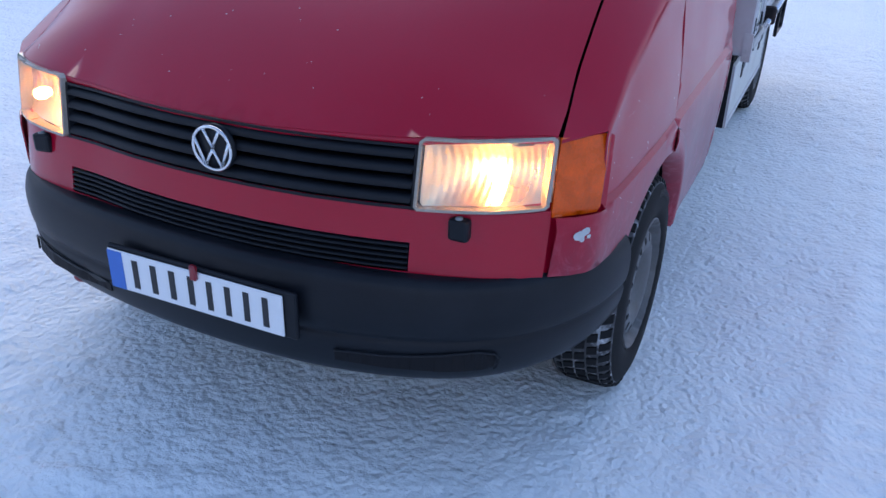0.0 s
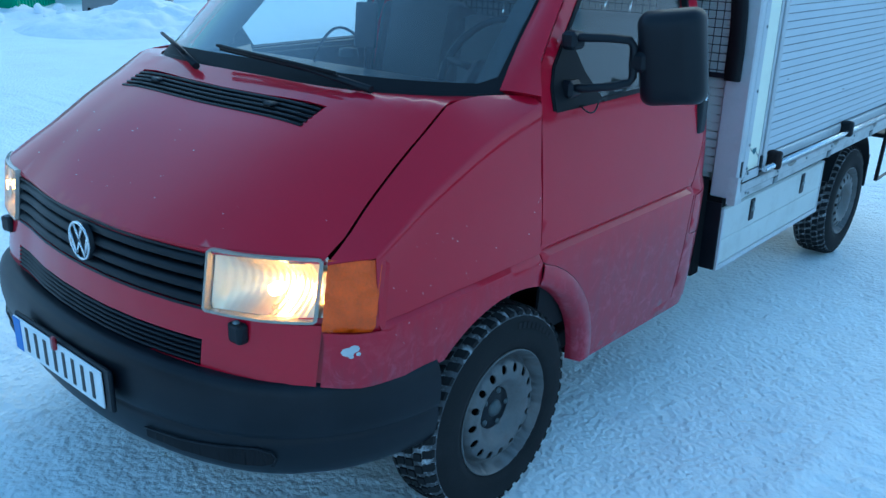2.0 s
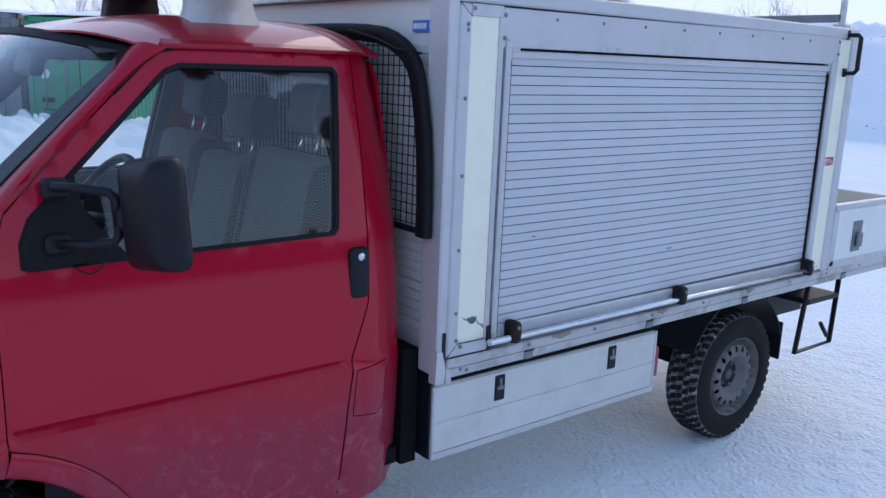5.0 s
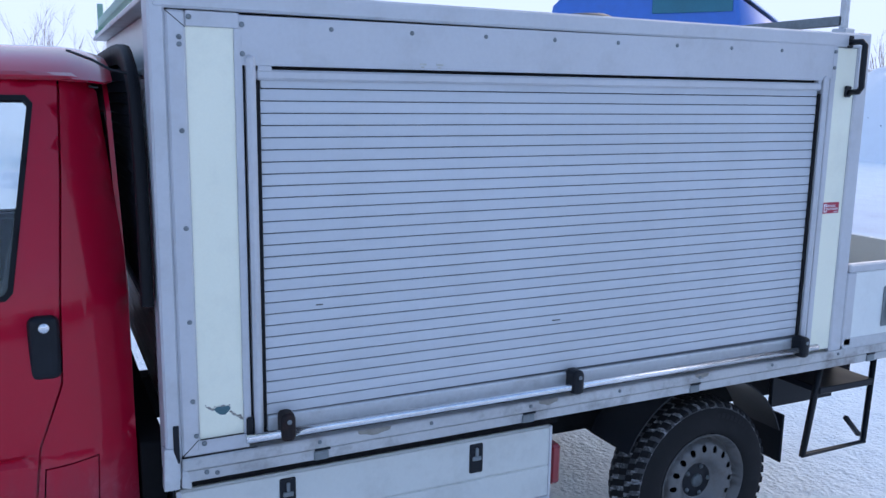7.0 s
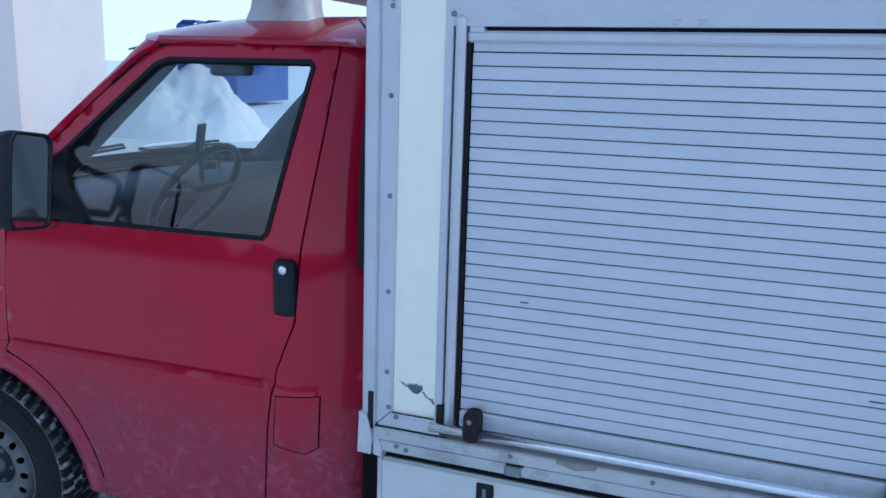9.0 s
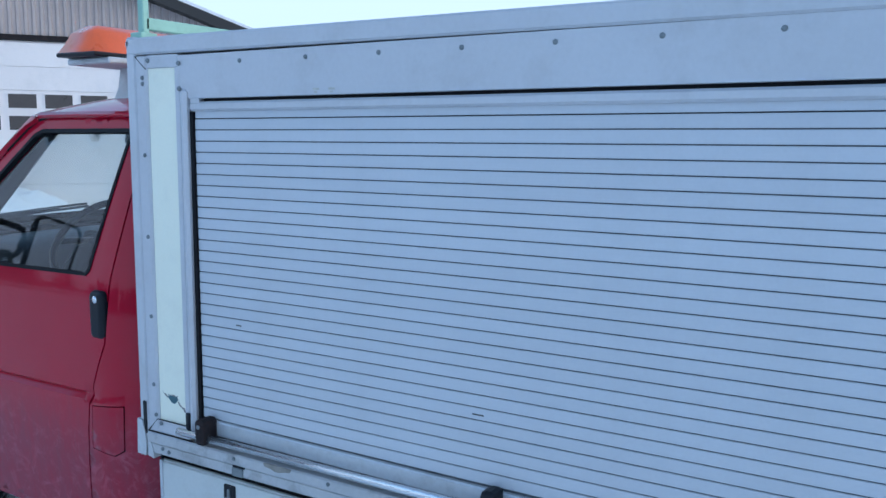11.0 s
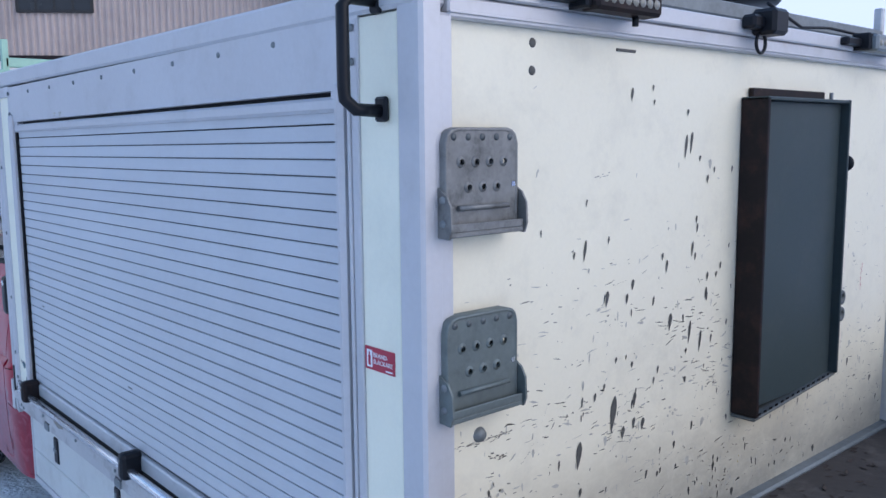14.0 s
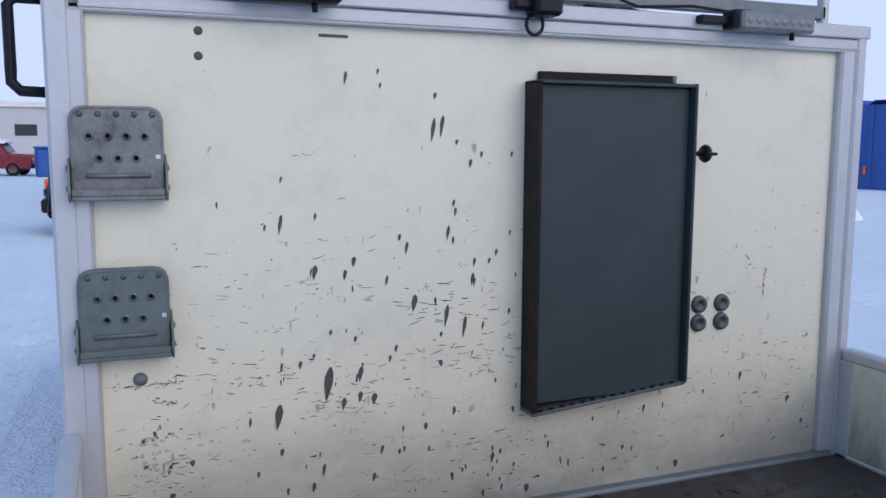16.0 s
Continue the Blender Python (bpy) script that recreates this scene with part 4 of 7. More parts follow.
# windscreen
def screen_base(x):
    return Vector((x, -0.225 + 0.30 * (abs(x) / 0.735) ** 4, 1.268 - 0.014 * (abs(x) / 0.735) ** 2))


def screen_top(x):
    q = abs(x) / 0.735
    return Vector((x * 0.885, 0.36 + 0.185 * q ** 3, 1.772 - 0.052 * q ** 3))


def screen(x, v):
    p = screen_base(x).lerp(screen_top(x), v)
    return p + Vector((0, -0.022, 0.020)) * math.sin(math.pi * max(0, min(1, v))) * (1 - (abs(x) / 0.735) ** 4)


ws = part("windscreen", sheet(rect(-0.73, 0.73, 0.0, 1.0), lambda x, v: screen(x, v), (), 0.07, 0), M["screen"], truck, "windscreen with a thin pale haze mixed into the glass")
ws.visible_shadow = False
inner = [(-0.69, 0.055), (0.69, 0.055), (0.717, 0.09), (0.724, 0.90), (0.705, 0.955), (0.66, 0.968), (-0.66, 0.968), (-0.705, 0.955), (-0.724, 0.90), (-0.717, 0.09)]
part("screen_seal", sheet(rect(-0.738, 0.738, -0.02, 1.01), lambda x, v: screen(x, v) + Vector((0, -0.003, 0.003)), [inner], 0.06, 0.006), M["seal"], ws, "black windscreen surround")
for sx, base, tip in ((1, (0.51, -0.03), (-0.12, 0.05)), (-1, (-0.17, -0.05), (-0.60, 0.05))):
    bm = bmesh.new()
    a, b = screen(*base) + Vector((0, -0.03, 0.025)), screen(*tip) + Vector((0, -0.025, 0.02))
    add_tube(bm, [a, a.lerp(b, 0.4) + Vector((0, -0.02, 0.02)), a.lerp(b, 0.75) + Vector((0, -0.012, 0.015))], [0.011, 0.009, 0.007], 8)
    arm = part("wiper", bm, M["black"], truck, "black windscreen wiper arm and blade")
    bm = bmesh.new()
    d = (b - a).normalized()
    for h in (0.0, 0.012):
        add_tube(bm, [a.lerp(b, 0.18) + Vector((0, -0.012 - h, 0.014 + h)), a.lerp(b, 0.6) + Vector((0, -0.012 - h, 0.010 + h)), b + Vector((0, -0.004 - h, 0.004 + h))], 0.006, 6)
    part("wiper_blade", bm, M["seal"], arm)
# scuttle: black panel under the glass
bm = loft([[screen_base(x) + Vector((0, -0.004, -0.03)), screen_base(x) + Vector((0, 0.0, 0.003)), screen_base(x) + Vector((0, 0.03, -0.03))] for x in np.linspace(-0.74, 0.74, 25)], 0.004)
part("scuttle", bm, M["black"], truck, "black scuttle panel under the windscreen")

# roof
def roof_z(x, y):
    q = abs(x) / 0.66
    z = 1.845 - 0.097 * q ** 3.2
    if y < 0.85:
        z -= 0.085 * ((0.85 - y) / 0.47) ** 2 * max(0, 1 - 0.8 * q ** 2)
    if y > 1.2:
        z -= 1.6 * (y - 1.2) ** 2
    return z


roof_front = [(x * 0.885, screen_top(x).y - 0.004) for x in np.linspace(-0.735, 0.735, 19)]
roof_line = roof_front + [(0.668, 0.60), (0.672, 0.66), (0.672, 1.24), (0.655, 1.30), (0.62, 1.325), (-0.62, 1.325), (-0.655, 1.30), (-0.672, 1.24), (-0.672, 0.66), (-0.668, 0.60)]
roof = part("cab_roof", sheet(roof_line, lambda x, y: (x, y, roof_z(x, y)), (), 0.045, 0.006), M["red"], truck, "red cab roof")
for s in (1, -1):
    rows = []
    for y in np.linspace(0.60, 1.262, 15):
        xr, zr = 0.665, roof_z(0.665, y)
        rows.append([(xr, y, zr), (xr + 0.012, y, zr - 0.006), (side_x(y, 1.748) + 0.004, y, 1.755), (side_x(y, 1.745) + 0.006, y, 1.747), (side_x(y, 1.745) - 0.02, y, 1.742)])
    sided("roof_gutter", loft(rows, 0.003), M["red"], s, roof)
    sided("gutter_seal", tube([(side_x(y, z) + 0.001, y, z) for y, z in ((0.46, 1.615), (0.552, 1.697), (0.597, 1.726), (0.665, 1.742), (0.9, 1.747), (1.25, 1.745))], 0.0055, 6), M["seal"], s, roof)
# cab back wall with window
back_fn = lambda x, z: (x, 1.318 - 0.03 * max(0, (z - 1.2)), z)
back_line = [(-0.735, 0.36), (0.735, 0.36), (0.72, 1.2), (0.63, 1.66), (0.56, 1.75), (0.3, 1.81), (-0.3, 1.81), (-0.56, 1.75), (-0.63, 1.66), (-0.72, 1.2)]
back_win = rect(-0.56, 0.56, 1.30, 1.66)
part("back_trim", sheet(back_line, lambda x, z: (x * 0.97, back_fn(x, z)[1] - 0.03, z), [shrink(back_win, 0.004)], 0.1, 0.004), M["dash"], truck, "dark inner trim of the cab back")
part("cab_back", sheet(back_line, back_fn, [back_win], 0.08, 0.012), M["red"], truck, "red cab back wall")
pane = part("rear_window", sheet(back_win, back_fn, (), 0.2, 0), M["tinted"], truck, "rear cab window, tint imitating the shade behind it")
pane.visible_shadow = False

# floor and dark chassis
part("cab_floor", boxes((-0.8, 0.8, -0.45, 1.31, 0.40, 0.46), (-0.62, 0.62, -0.55, -0.45, 0.40, 0.9), (-0.66, 0.66, -0.43, -0.30, 0.46, 0.98)), M["dark"], truck)
part("chassis", boxes((-0.42, -0.34, 0.4, 4.55, 0.42, 0.60), (0.34, 0.42, 0.4, 4.55, 0.42, 0.60), (-0.72, 0.72, 3.26, 3.38, 0.27, 0.37), (-0.62, 0.62, -0.06, 0.06, 0.27, 0.37), (-0.79, 0.79, 1.335, 1.40, 0.38, 0.79)), M["dark"], truck, "dark chassis rails and axles")

# wheels
def build_wheel(name, s, cx, cy, cz=0.322, R=0.322):
    """cx: the outer face of the tyre."""
    wheel = new(name)
    wheel.parent = truck
    wheel.matrix_basis = pose(0, cy, cz)
    ax = 'x' if s > 0 else '-x'
    w = 0.195
    out = [(0.193, -0.03), (0.199, -0.006), (0.225, 0.002), (0.275, 0.001), (0.298, -0.010), (R - 0.006, -0.026), (R - 0.006, -w + 0.026), (0.298, -w + 0.01), (0.26, -w), (0.21, -w + 0.02)]
    bm = bmesh.new()
    add_lathe(bm, out[:5], (s * cx, 0, 0), ax, 48, 0)
    add_lathe(bm, out[4:7], (s * cx, 0, 0), ax, 48, 1)
    add_lathe(bm, out[6:], (s * cx, 0, 0), ax, 48, 0)
    tyre = part("tyre", bm, [M["rubber"], M["tread_snow"]], wheel, "black winter tyre with snow packed in its tread")
    # tread blocks
    bm = bmesh.new()
    rng = random.Random(7)
    count = 46
    for k in range(count):
        for j in range(5):
            x0 = -0.012 - j * (w - 0.024) / 5
            x1 = x0 - (w - 0.024) / 5 + 0.007
            shift = (0.5 if j in (1, 3) else 0.0) + (0.25 if j == 2 else 0)
            a = (k + shift) * 2 * math.pi / count
            da = 2 * math.pi / count * 0.28
            r0, r1 = R - 0.02, R
            if j in (0, 4):
                r0 = R - 0.03
            vs = []
            for r in (r0, r1):
                for xx, aa in ((x0, a - da), (x0, a + da), (x1, a + da + 0.03), (x1, a - da + 0.03)):
                    rr = r - (0.010 if (j == 0 and xx == x0) or (j == 4 and xx == x1) else 0)
                    vs.append(bm.verts.new((s * (cx + xx), rr * math.cos(aa), rr * math.sin(aa))))
            for q in ((4, 5, 6, 7), (0, 1, 5, 4), (1, 2, 6, 5), (2, 3, 7, 6), (3, 0, 4, 7)):
                bm.faces.new([vs[i] for i in q])
    bmesh.ops.recalc_face_normals(bm, faces=bm.faces)
    part("tread", bm, M["rubber"], tyre, kind="stuff")
    # faint moulded sidewall rings and writing as bars
    bm = bmesh.new()
    for k in range(9):
        a0 = 0.7 + k * 0.085
        vs = [(0.263, a0), (0.263, a0 + 0.06), (0.283, a0 + 0.06), (0.283, a0)]
        bm.faces.new([bm.verts.new((s * (cx + 0.003), r * math.cos(a), r * math.sin(a))) for r, a in vs])
    part("sidewall_marks", bm, M["seal"], tyre)
    # rim
    R0 = 0.197

    def dish(u, v):
        r = math.hypot(u, v)
        d = tab(r, ((0, -0.062), (0.042, -0.062), (0.052, -0.052), (0.072, -0.050), (0.085, -0.034), (0.10, -0.020), (0.122, -0.014), (0.150, -0.020), (0.164, -0.052), (0.176, -0.062), (0.184, -0.040), (0.188, -0.012), (R0, -0.005)))
        return (s * (cx + d), u, v)
    circ = [(R0 * math.cos(a), R0 * math.sin(a)) for a in np.linspace(0, 2 * math.pi, 49)[:-1]]
    holes = []
    for k in range(16):
        a = k * 2 * math.pi / 16
        c = Vector((math.cos(a), math.sin(a)))
        t = Vector((-c.y, c.x))
        holes.append([tuple(c * (0.136 + 0.0135 * math.cos(b)) + t * 0.0115 * math.sin(b)) for b in np.linspace(0, 2 * math.pi, 11)[:-1]])
    rim = part("rim", sheet(circ, dish, holes, 0.011, 0.004, flip=s > 0), M["rim"], wheel, "grey painted steel rim with round holes")
    part("rim_back", lathe([(0.0, 0), (0.192, 0)], (s * (cx - 0.085), 0, 0), ax, 32), M["dark"], rim)
    part("hub_plate", lathe([(0, 0.002), (0.066, 0.0), (0.074, -0.008), (0.074, -0.03)], (s * (cx - 0.046), 0, 0), ax, 28), M["black"], rim, "dark hub plate")
    bm = bmesh.new()
    add_lathe(bm, [(0, 0.004), (0.022, 0.003), (0.027, -0.006), (0.03, -0.03)], (s * (cx - 0.038), 0, 0), ax, 20)
    for k in range(5):
        a = k * 2 * math.pi / 5
        add_lathe(bm, [(0, 0.008), (0.009, 0.006), (0.011, -0.01)], (s * (cx - 0.046), 0.056 * math.cos(a), 0.056 * math.sin(a)), ax, 6)
    part("hub_cap", bm, M["step"], rim, "dark hub and wheel bolts")
    return wheel


for s in (1, -1):
    build_wheel("wheel", s, 0.860, 0.004, 0.343)
    build_wheel("wheel", s, 0.800, 3.320, 0.294)
    # rear mudguard
    rows = [[(x, 3.325 + 0.40 * math.cos(radians(a)), 0.310 + 0.40 * math.sin(radians(a))) for x in (0.79, 0.785, 0.56)] for a in range(-30 + 50, 160, 8)]
    sided("mudguard", loft(rows, 0.006), M["black"], s, label="black plastic rear mudguard")
bm = bmesh.new()
add_box(bm, 0.57, 0.78, 3.725, 3.735, 0.30, 0.50, 0.004)
part("mud_flap", bm, M["black"], truck, "black mud flap")

# ---- cargo box on the truck ----
CAB = 0
BX0, BX1, BY0, BY1, BZ0, BZ1 = -1.03, 0.905, 1.385, 3.84, 0.72, 1.96
def tilted(bm, y0=1.62, slope=0.005):
    """The box rises a touch towards its tail."""
    for v in bm.verts:
        v.co.z += slope * (v.co.y - y0)
    return bm


def prism(pts, x0, x1):
    """A plate with the outline pts (y, z) between x0 and x1."""
    bm = bmesh.new()
    a, b = ([bm.verts.new((x, y, z)) for y, z in pts] for x in (x0, x1))
    bm.faces.new(a)
    bm.faces.new(b[::-1])
    for k in range(len(pts)):
        bm.faces.new((a[k], b[k], b[(k + 1) % len(pts)], a[(k + 1) % len(pts)]))
    bmesh.ops.recalc_face_normals(bm, faces=bm.faces)
    return bm


def joint_line(a, b, wide=0.0022, x=0.9046):
    """A dark joint between two sheets, from a to b (y, z)."""
    d = (Vector(b) - Vector(a)).normalized() * wide / 2
    return prism([(a[0] - d.y, a[1] + d.x), (b[0] - d.y, b[1] + d.x), (b[0] + d.y, b[1] - d.x), (a[0] + d.y, a[1] - d.x)], x - 0.003, x)


box = part("cargo_box", boxes((BX0 + 0.02, BX1 - 0.14, BY0 + 0.05, BY1 - 0.03, BZ0 + 0.04, BZ1 - 0.03), bevel=0.002), M["white"], truck, "box body with white laminate walls")
part("front_ribs", boxes(*[(-0.95, 0.83, 1.428, 1.4345, z, z + 0.030) for z in np.arange(0.80, 1.78, 0.034)], bevel=0.002), M["white"], box, "ribbed white front wall")
# corner posts and rails on the shutter side
prof = part("corner_profile", boxes((0.80, BX1, BY0, 1.425, BZ0, BZ1), (0.86, BX1 + 0.001, 1.425, 1.472, 0.79, 1.905), bevel=0.006), M["alu"], box, "aluminium corner profile with rivets")
part("corner_profile", boxes((0.86, BX1, 3.792, BY1 + 0.014, BZ0 + 0.04, BZ1), (0.836, 0.9, BY1 - 0.02, BY1 + 0.012, 0.83, 1.9), bevel=0.006), M["alu"], box, "aluminium corner profile")
part("corner_profile", boxes((BX0, BX0 + 0.035, BY1 - 0.06, BY1 + 0.014, BZ0 + 0.04, BZ1), (BX0 + 0.035, -0.948, BY1 - 0.02, BY1 + 0.012, 0.83, 1.9), bevel=0.006), M["alu"], box, "aluminium corner profile")
part("front_cap", prism([(1.381, 0.812), (1.377, 0.70), (1.415, 0.699), (1.418, 0.745), (1.412, 0.775), (1.402, 0.81)], 0.876, 0.9115), M["alu_dull"], box, "bent dull sheet corner foot")
part("front_cap", prism([(1.424, 0.752), (1.421, 0.70), (1.446, 0.694), (1.444, 0.722), (1.432, 0.75)], 0.88, 0.9085), M["alu_dull"], box)
part("strap", boxes((0.90, 0.9085, 1.404, 1.419, 0.768, 0.871), bevel=0.002), M["black"], box, "short black strap in the corner")
part("top_rail", boxes((0.84, BX1 + 0.003, BY0 + 0.01, BY1, 1.908, BZ1 - 0.003), bevel=0.006), M["alu"], box, "aluminium top rail")
rail = part("top_rail", boxes((BX0 - 0.004, BX1 - 0.04, BY1 - 0.03, BY1 + 0.018, 1.928, BZ1), bevel=0.003), M["alu"], box, "aluminium rear top rail with grooves")
part("rail_flange", boxes((BX0 + 0.03, BX1 - 0.06, BY1 - 0.03, BY1 + 0.010, 1.893, 1.927), bevel=0.003), M["alu"], rail)
part("rail_bead", boxes((BX0 + 0.03, BX1 - 0.06, BY1 - 0.03, BY1 + 0.014, 1.9, 1.904), bevel=0.001), M["alu"], rail)
part("roof_panel", boxes((BX0, BX1, BY0, BY1, BZ1 - 0.028, BZ1 - 0.012), bevel=0.002), M["alu_dull"], box, "box roof sheet")
fas = part("fascia", tilted(boxes((0.87, BX1 - 0.002, 1.592, 3.69, 1.7805, 1.9005), (0.87, BX1 - 0.0022, 1.644, 1.679, 1.768, 1.7805), (0.87, BX1 - 0.0022, 3.607, 3.622, 1.768, 1.7805), bevel=0.001)), M["alu"], box, "plain aluminium shutter fascia with a row of rivets")
for y in (1.836, 2.062, 2.287, 2.515, 2.742, 2.97, 3.196, 3.42):
    part("rivet", lathe([(0, 0.004), (0.005, 0.003), (0.0065, 0)], (BX1 - 0.002, y, 1.876 + 0.005 * (y - 1.62)), 'x', 8), M["zinc"], fas)
bm = bmesh.new()
for y in (2.085, 2.135):
    add_box(bm, BX1 - 0.003, BX1 - 0.001, y, y + 0.02, 1.795, 1.80)
    add_box(bm, BX1 - 0.003, BX1 - 0.001, y + 0.004, y + 0.014, 1.788, 1.792)
part("scratches", bm, M["faint"], fas, kind="stuff")
# Black strip drawn in place of the shade under the fascia.
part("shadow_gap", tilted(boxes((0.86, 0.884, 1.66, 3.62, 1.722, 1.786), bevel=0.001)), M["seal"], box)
# cream panels
pan = part("cream_panel", boxes((0.86, 0.899, 1.472, 1.586, 0.822, 1.868), bevel=0.001), M["cream_side"], box, "narrow cream laminate panel, chipped at its foot")
part("frame_edge", boxes((0.86, 0.904, 1.472, 1.60, 1.868, 1.905), (0.86, 0.904, 1.426, 1.6, 0.781, 0.822), (0.86, 0.904, 1.586, 1.606, 0.822, 1.868), bevel=0.002), M["alu"], box)
part("cream_panel", boxes((0.86, 0.899, 3.688, 3.79, 0.80, 1.905), bevel=0.001), M["cream_side"], box, "narrow cream laminate panel with a red sticker")
part("frame_edge", boxes((0.86, 0.904, 3.668, 3.688, 0.80, 1.905), bevel=0.002), M["alu"], box)
for y0, y1, yb in ((1.6135, 1.637, 1.6375), (3.6285, 3.652, 3.617)):
    tr = part("shutter_track", boxes((0.865, 0.916, y0, y1, 0.80, 1.806), bevel=0.008), M["alu"], box, "rounded aluminium shutter guide track")
    part("slot", boxes((0.865, 0.889, (y0 - 0.0065 if y0 < 2 else y1 + 0.0005), (y0 - 0.0005 if y0 < 2 else y1 + 0.0065), 0.80, 1.79), bevel=0.0005), M["seal"], tr)
    part("brush", boxes((0.868, 0.900, yb, yb + 0.0105, 0.83, 1.745), bevel=0.001), M["seal"], tr)
part("frame_edge", boxes((0.862, 0.9075, 3.659, 3.667, 0.80, 1.80), bevel=0.002), M["alu"], box)
for a, b in (((1.424, 0.7805), (1.467, 0.8235)), ((1.424, 0.7795), (1.62, 0.7795)), ((1.426, 1.903), (1.470, 1.866)), ((1.472, 0.823), (1.585, 0.823))):
    part("joint", joint_line(a, b, 0.0022, 0.9065), M["seal"], box)
part("rubber_stop", boxes((0.89, 0.912, 1.592, 1.611, 0.812, 0.866), bevel=0.004), M["black"], box, "black rubber stop at the track foot")
for y, z in ((1.606, 1.878), (1.606, 1.808), (1.48, 1.89), (1.456, 1.842), (1.456, 1.825), (1.448, 0.772), (1.462, 0.836), (1.485, 0.732), (1.512, 0.726), (3.675, 1.89), (3.675, 1.835), (1.482, 0.812), (1.455, 1.62), (1.456, 1.38), (1.456, 1.14), (1.456, 0.93)):
    part("bolt", lathe([(0, 0.005), (0.006, 0.004), (0.007, 0)], (0.905, y, z), 'x', 8), M["zinc"], prof)
# chipped hole at the foot of the panel
bm = bmesh.new()
pts = [(1.508, 0.899), (1.518, 0.905), (1.534, 0.9035), (1.549, 0.904), (1.553, 0.896), (1.547, 0.888), (1.538, 0.8805), (1.526, 0.882), (1.517, 0.889)]
bm.faces.new([bm.verts.new((0.8996, y, z)) for y, z in pts])
part("chipped_hole", bm, M["core"], pan, "chipped hole showing teal core")
bm = bmesh.new()
rng = random.Random(8)
for y0, z0, y1, z1, n in ((1.488, 0.908, 1.510, 0.901, 7), (1.512, 0.906, 1.55, 0.9055, 8), (1.553, 0.885, 1.585, 0.866, 12), (1.575, 0.872, 1.585, 0.858, 8)):
    for k in range(n):
        f = k / (n - 1)
        y, z, r = y0 + f * (y1 - y0) + rng.gauss(0, 0.001), z0 + f * (z1 - z0) + rng.gauss(0, 0.0018), rng.uniform(0.0012, 0.0036)
        if y + r < 1.5855:
            bm.faces.new([bm.verts.new((0.8994 + 0.00001 * k, y + 1.4 * r * math.cos(a) * rng.uniform(0.6, 1.1), z + r * math.sin(a))) for a in np.linspace(0, 2 * math.pi, 8)[:-1]])
part("torn_edge", bm, M["torn"], pan, "torn laminate round the hole", kind="stuff")
# roller shutter
shutter = part("roller_shutter", tilted(boxes((0.866, 0.8875, 1.65, 3.616, 0.82, 1.7245), bevel=0.0005)), M["groove"], truck, "closed silver roller shutter")
part("head_rail", tilted(boxes((0.874, 0.9035, 1.6385, 3.627, 1.745, 1.7715), bevel=0.006)), M["alu"], shutter, "plain aluminium rail over the slats")
part("head_slat", tilted(boxes((0.8742, 0.8925, 1.652, 3.616, 1.7262, 1.748), bevel=0.001)), M["shutter"], shutter)
rows = [[(0.8735, y, -0.0141), (0.8906, y, -0.0141), (0.892, y, -0.0131), (0.8924, y, 0.0), (0.892, y, 0.0131), (0.8906, y, 0.0141), (0.8735, y, 0.0141)] for y in (1.651, 3.616)]
bm = loft(rows, 0)
for f in bm.faces:
    f.smooth = False
tilted(bm)
bm.normal_update()
slat_mesh = bpy.data.meshes.new("slat")
bm.to_mesh(slat_mesh)
bm.free()
slat_mesh.materials.append(M["shutter"])
for k in range(28):
    ob = new("slat", slat_mesh)
    ob.parent = shutter
    ob.location = (0, 0, 1.7092 - k * 0.03092)
part("bottom_bar", boxes((0.876, 0.902, 1.65, 3.62, 0.815, 0.858), bevel=0.004), M["alu_dull"], shutter, "dull aluminium bottom bar")
for y0, y1, z0 in ((1.79, 1.81, 1.150), (2.55, 2.58, 1.03)):
    part("dent", boxes((0.8924, 0.8932, y0, y1, z0, z0 + 0.0035), bevel=0), M["scuff"], shutter)
# lift bar with brackets
bar = part("lift_bar", tube([(0.932, 1.585, 0.815), (0.932, 3.69, 0.825)], 0.0115, 12), M["chrome"], truck, "polished lift bar along the shutter foot")
for y in (1.695, 2.622, 3.61):
    bm = bmesh.new()
    add_box(bm, 0.895, 0.957, y - 0.02, y + 0.02, 0.797, 0.875, 0.014, 0, 2)
    part("bracket", bm, M["rust"] if y < 2 else M["black"], bar, "brown bracket" if y < 2 else "black bracket")
    part("screw", lathe([(0, 0.003), (0.006, 0.002), (0.007, 0)], (0.957, y, 0.855), 'x', 8), M["zinc"], bar)
# sill under the shutter
# Black strip puts the shade of the gap under the bottom bar into colour.
part("sill_gap_shade", tilted(boxes((0.85, 0.882, 1.60, 3.66, 0.774, 0.8195), bevel=0.0005)), M["seal"], box)
sill = part("box_sill", tilted(boxes((0.84, 0.914, 1.424, 4.62, 0.746, 0.779), (0.86, 0.906, 1.424, 4.62, 0.711, 0.7445), bevel=0.004)), M["sill"], truck, "grimy aluminium sill with bolts and worn spots")
for y in np.arange(1.79, 4.6, 0.34):
    part("bolt", lathe([(0, 0.005), (0.005, 0.004), (0.006, 0)], (0.914, y, 0.766 + 0.005 * (y - 1.62)), 'x', 8), M["zinc"], sill)
for y in (1.775, 2.445, 3.115, 4.0):
    clip = part("clip", boxes((0.90, 0.912, y, y + 0.042, 0.712 + 0.005 * (y - 1.62), 0.738 + 0.005 * (y - 1.62)), bevel=0.003), M["zinc"], sill, "grey spring clip")
    part("slot", boxes((0.90, 0.9095, y + 0.003, y + 0.048, 0.7385 + 0.005 * (y - 1.62), 0.7445 + 0.005 * (y - 1.62)), bevel=0.001), M["black"], clip)
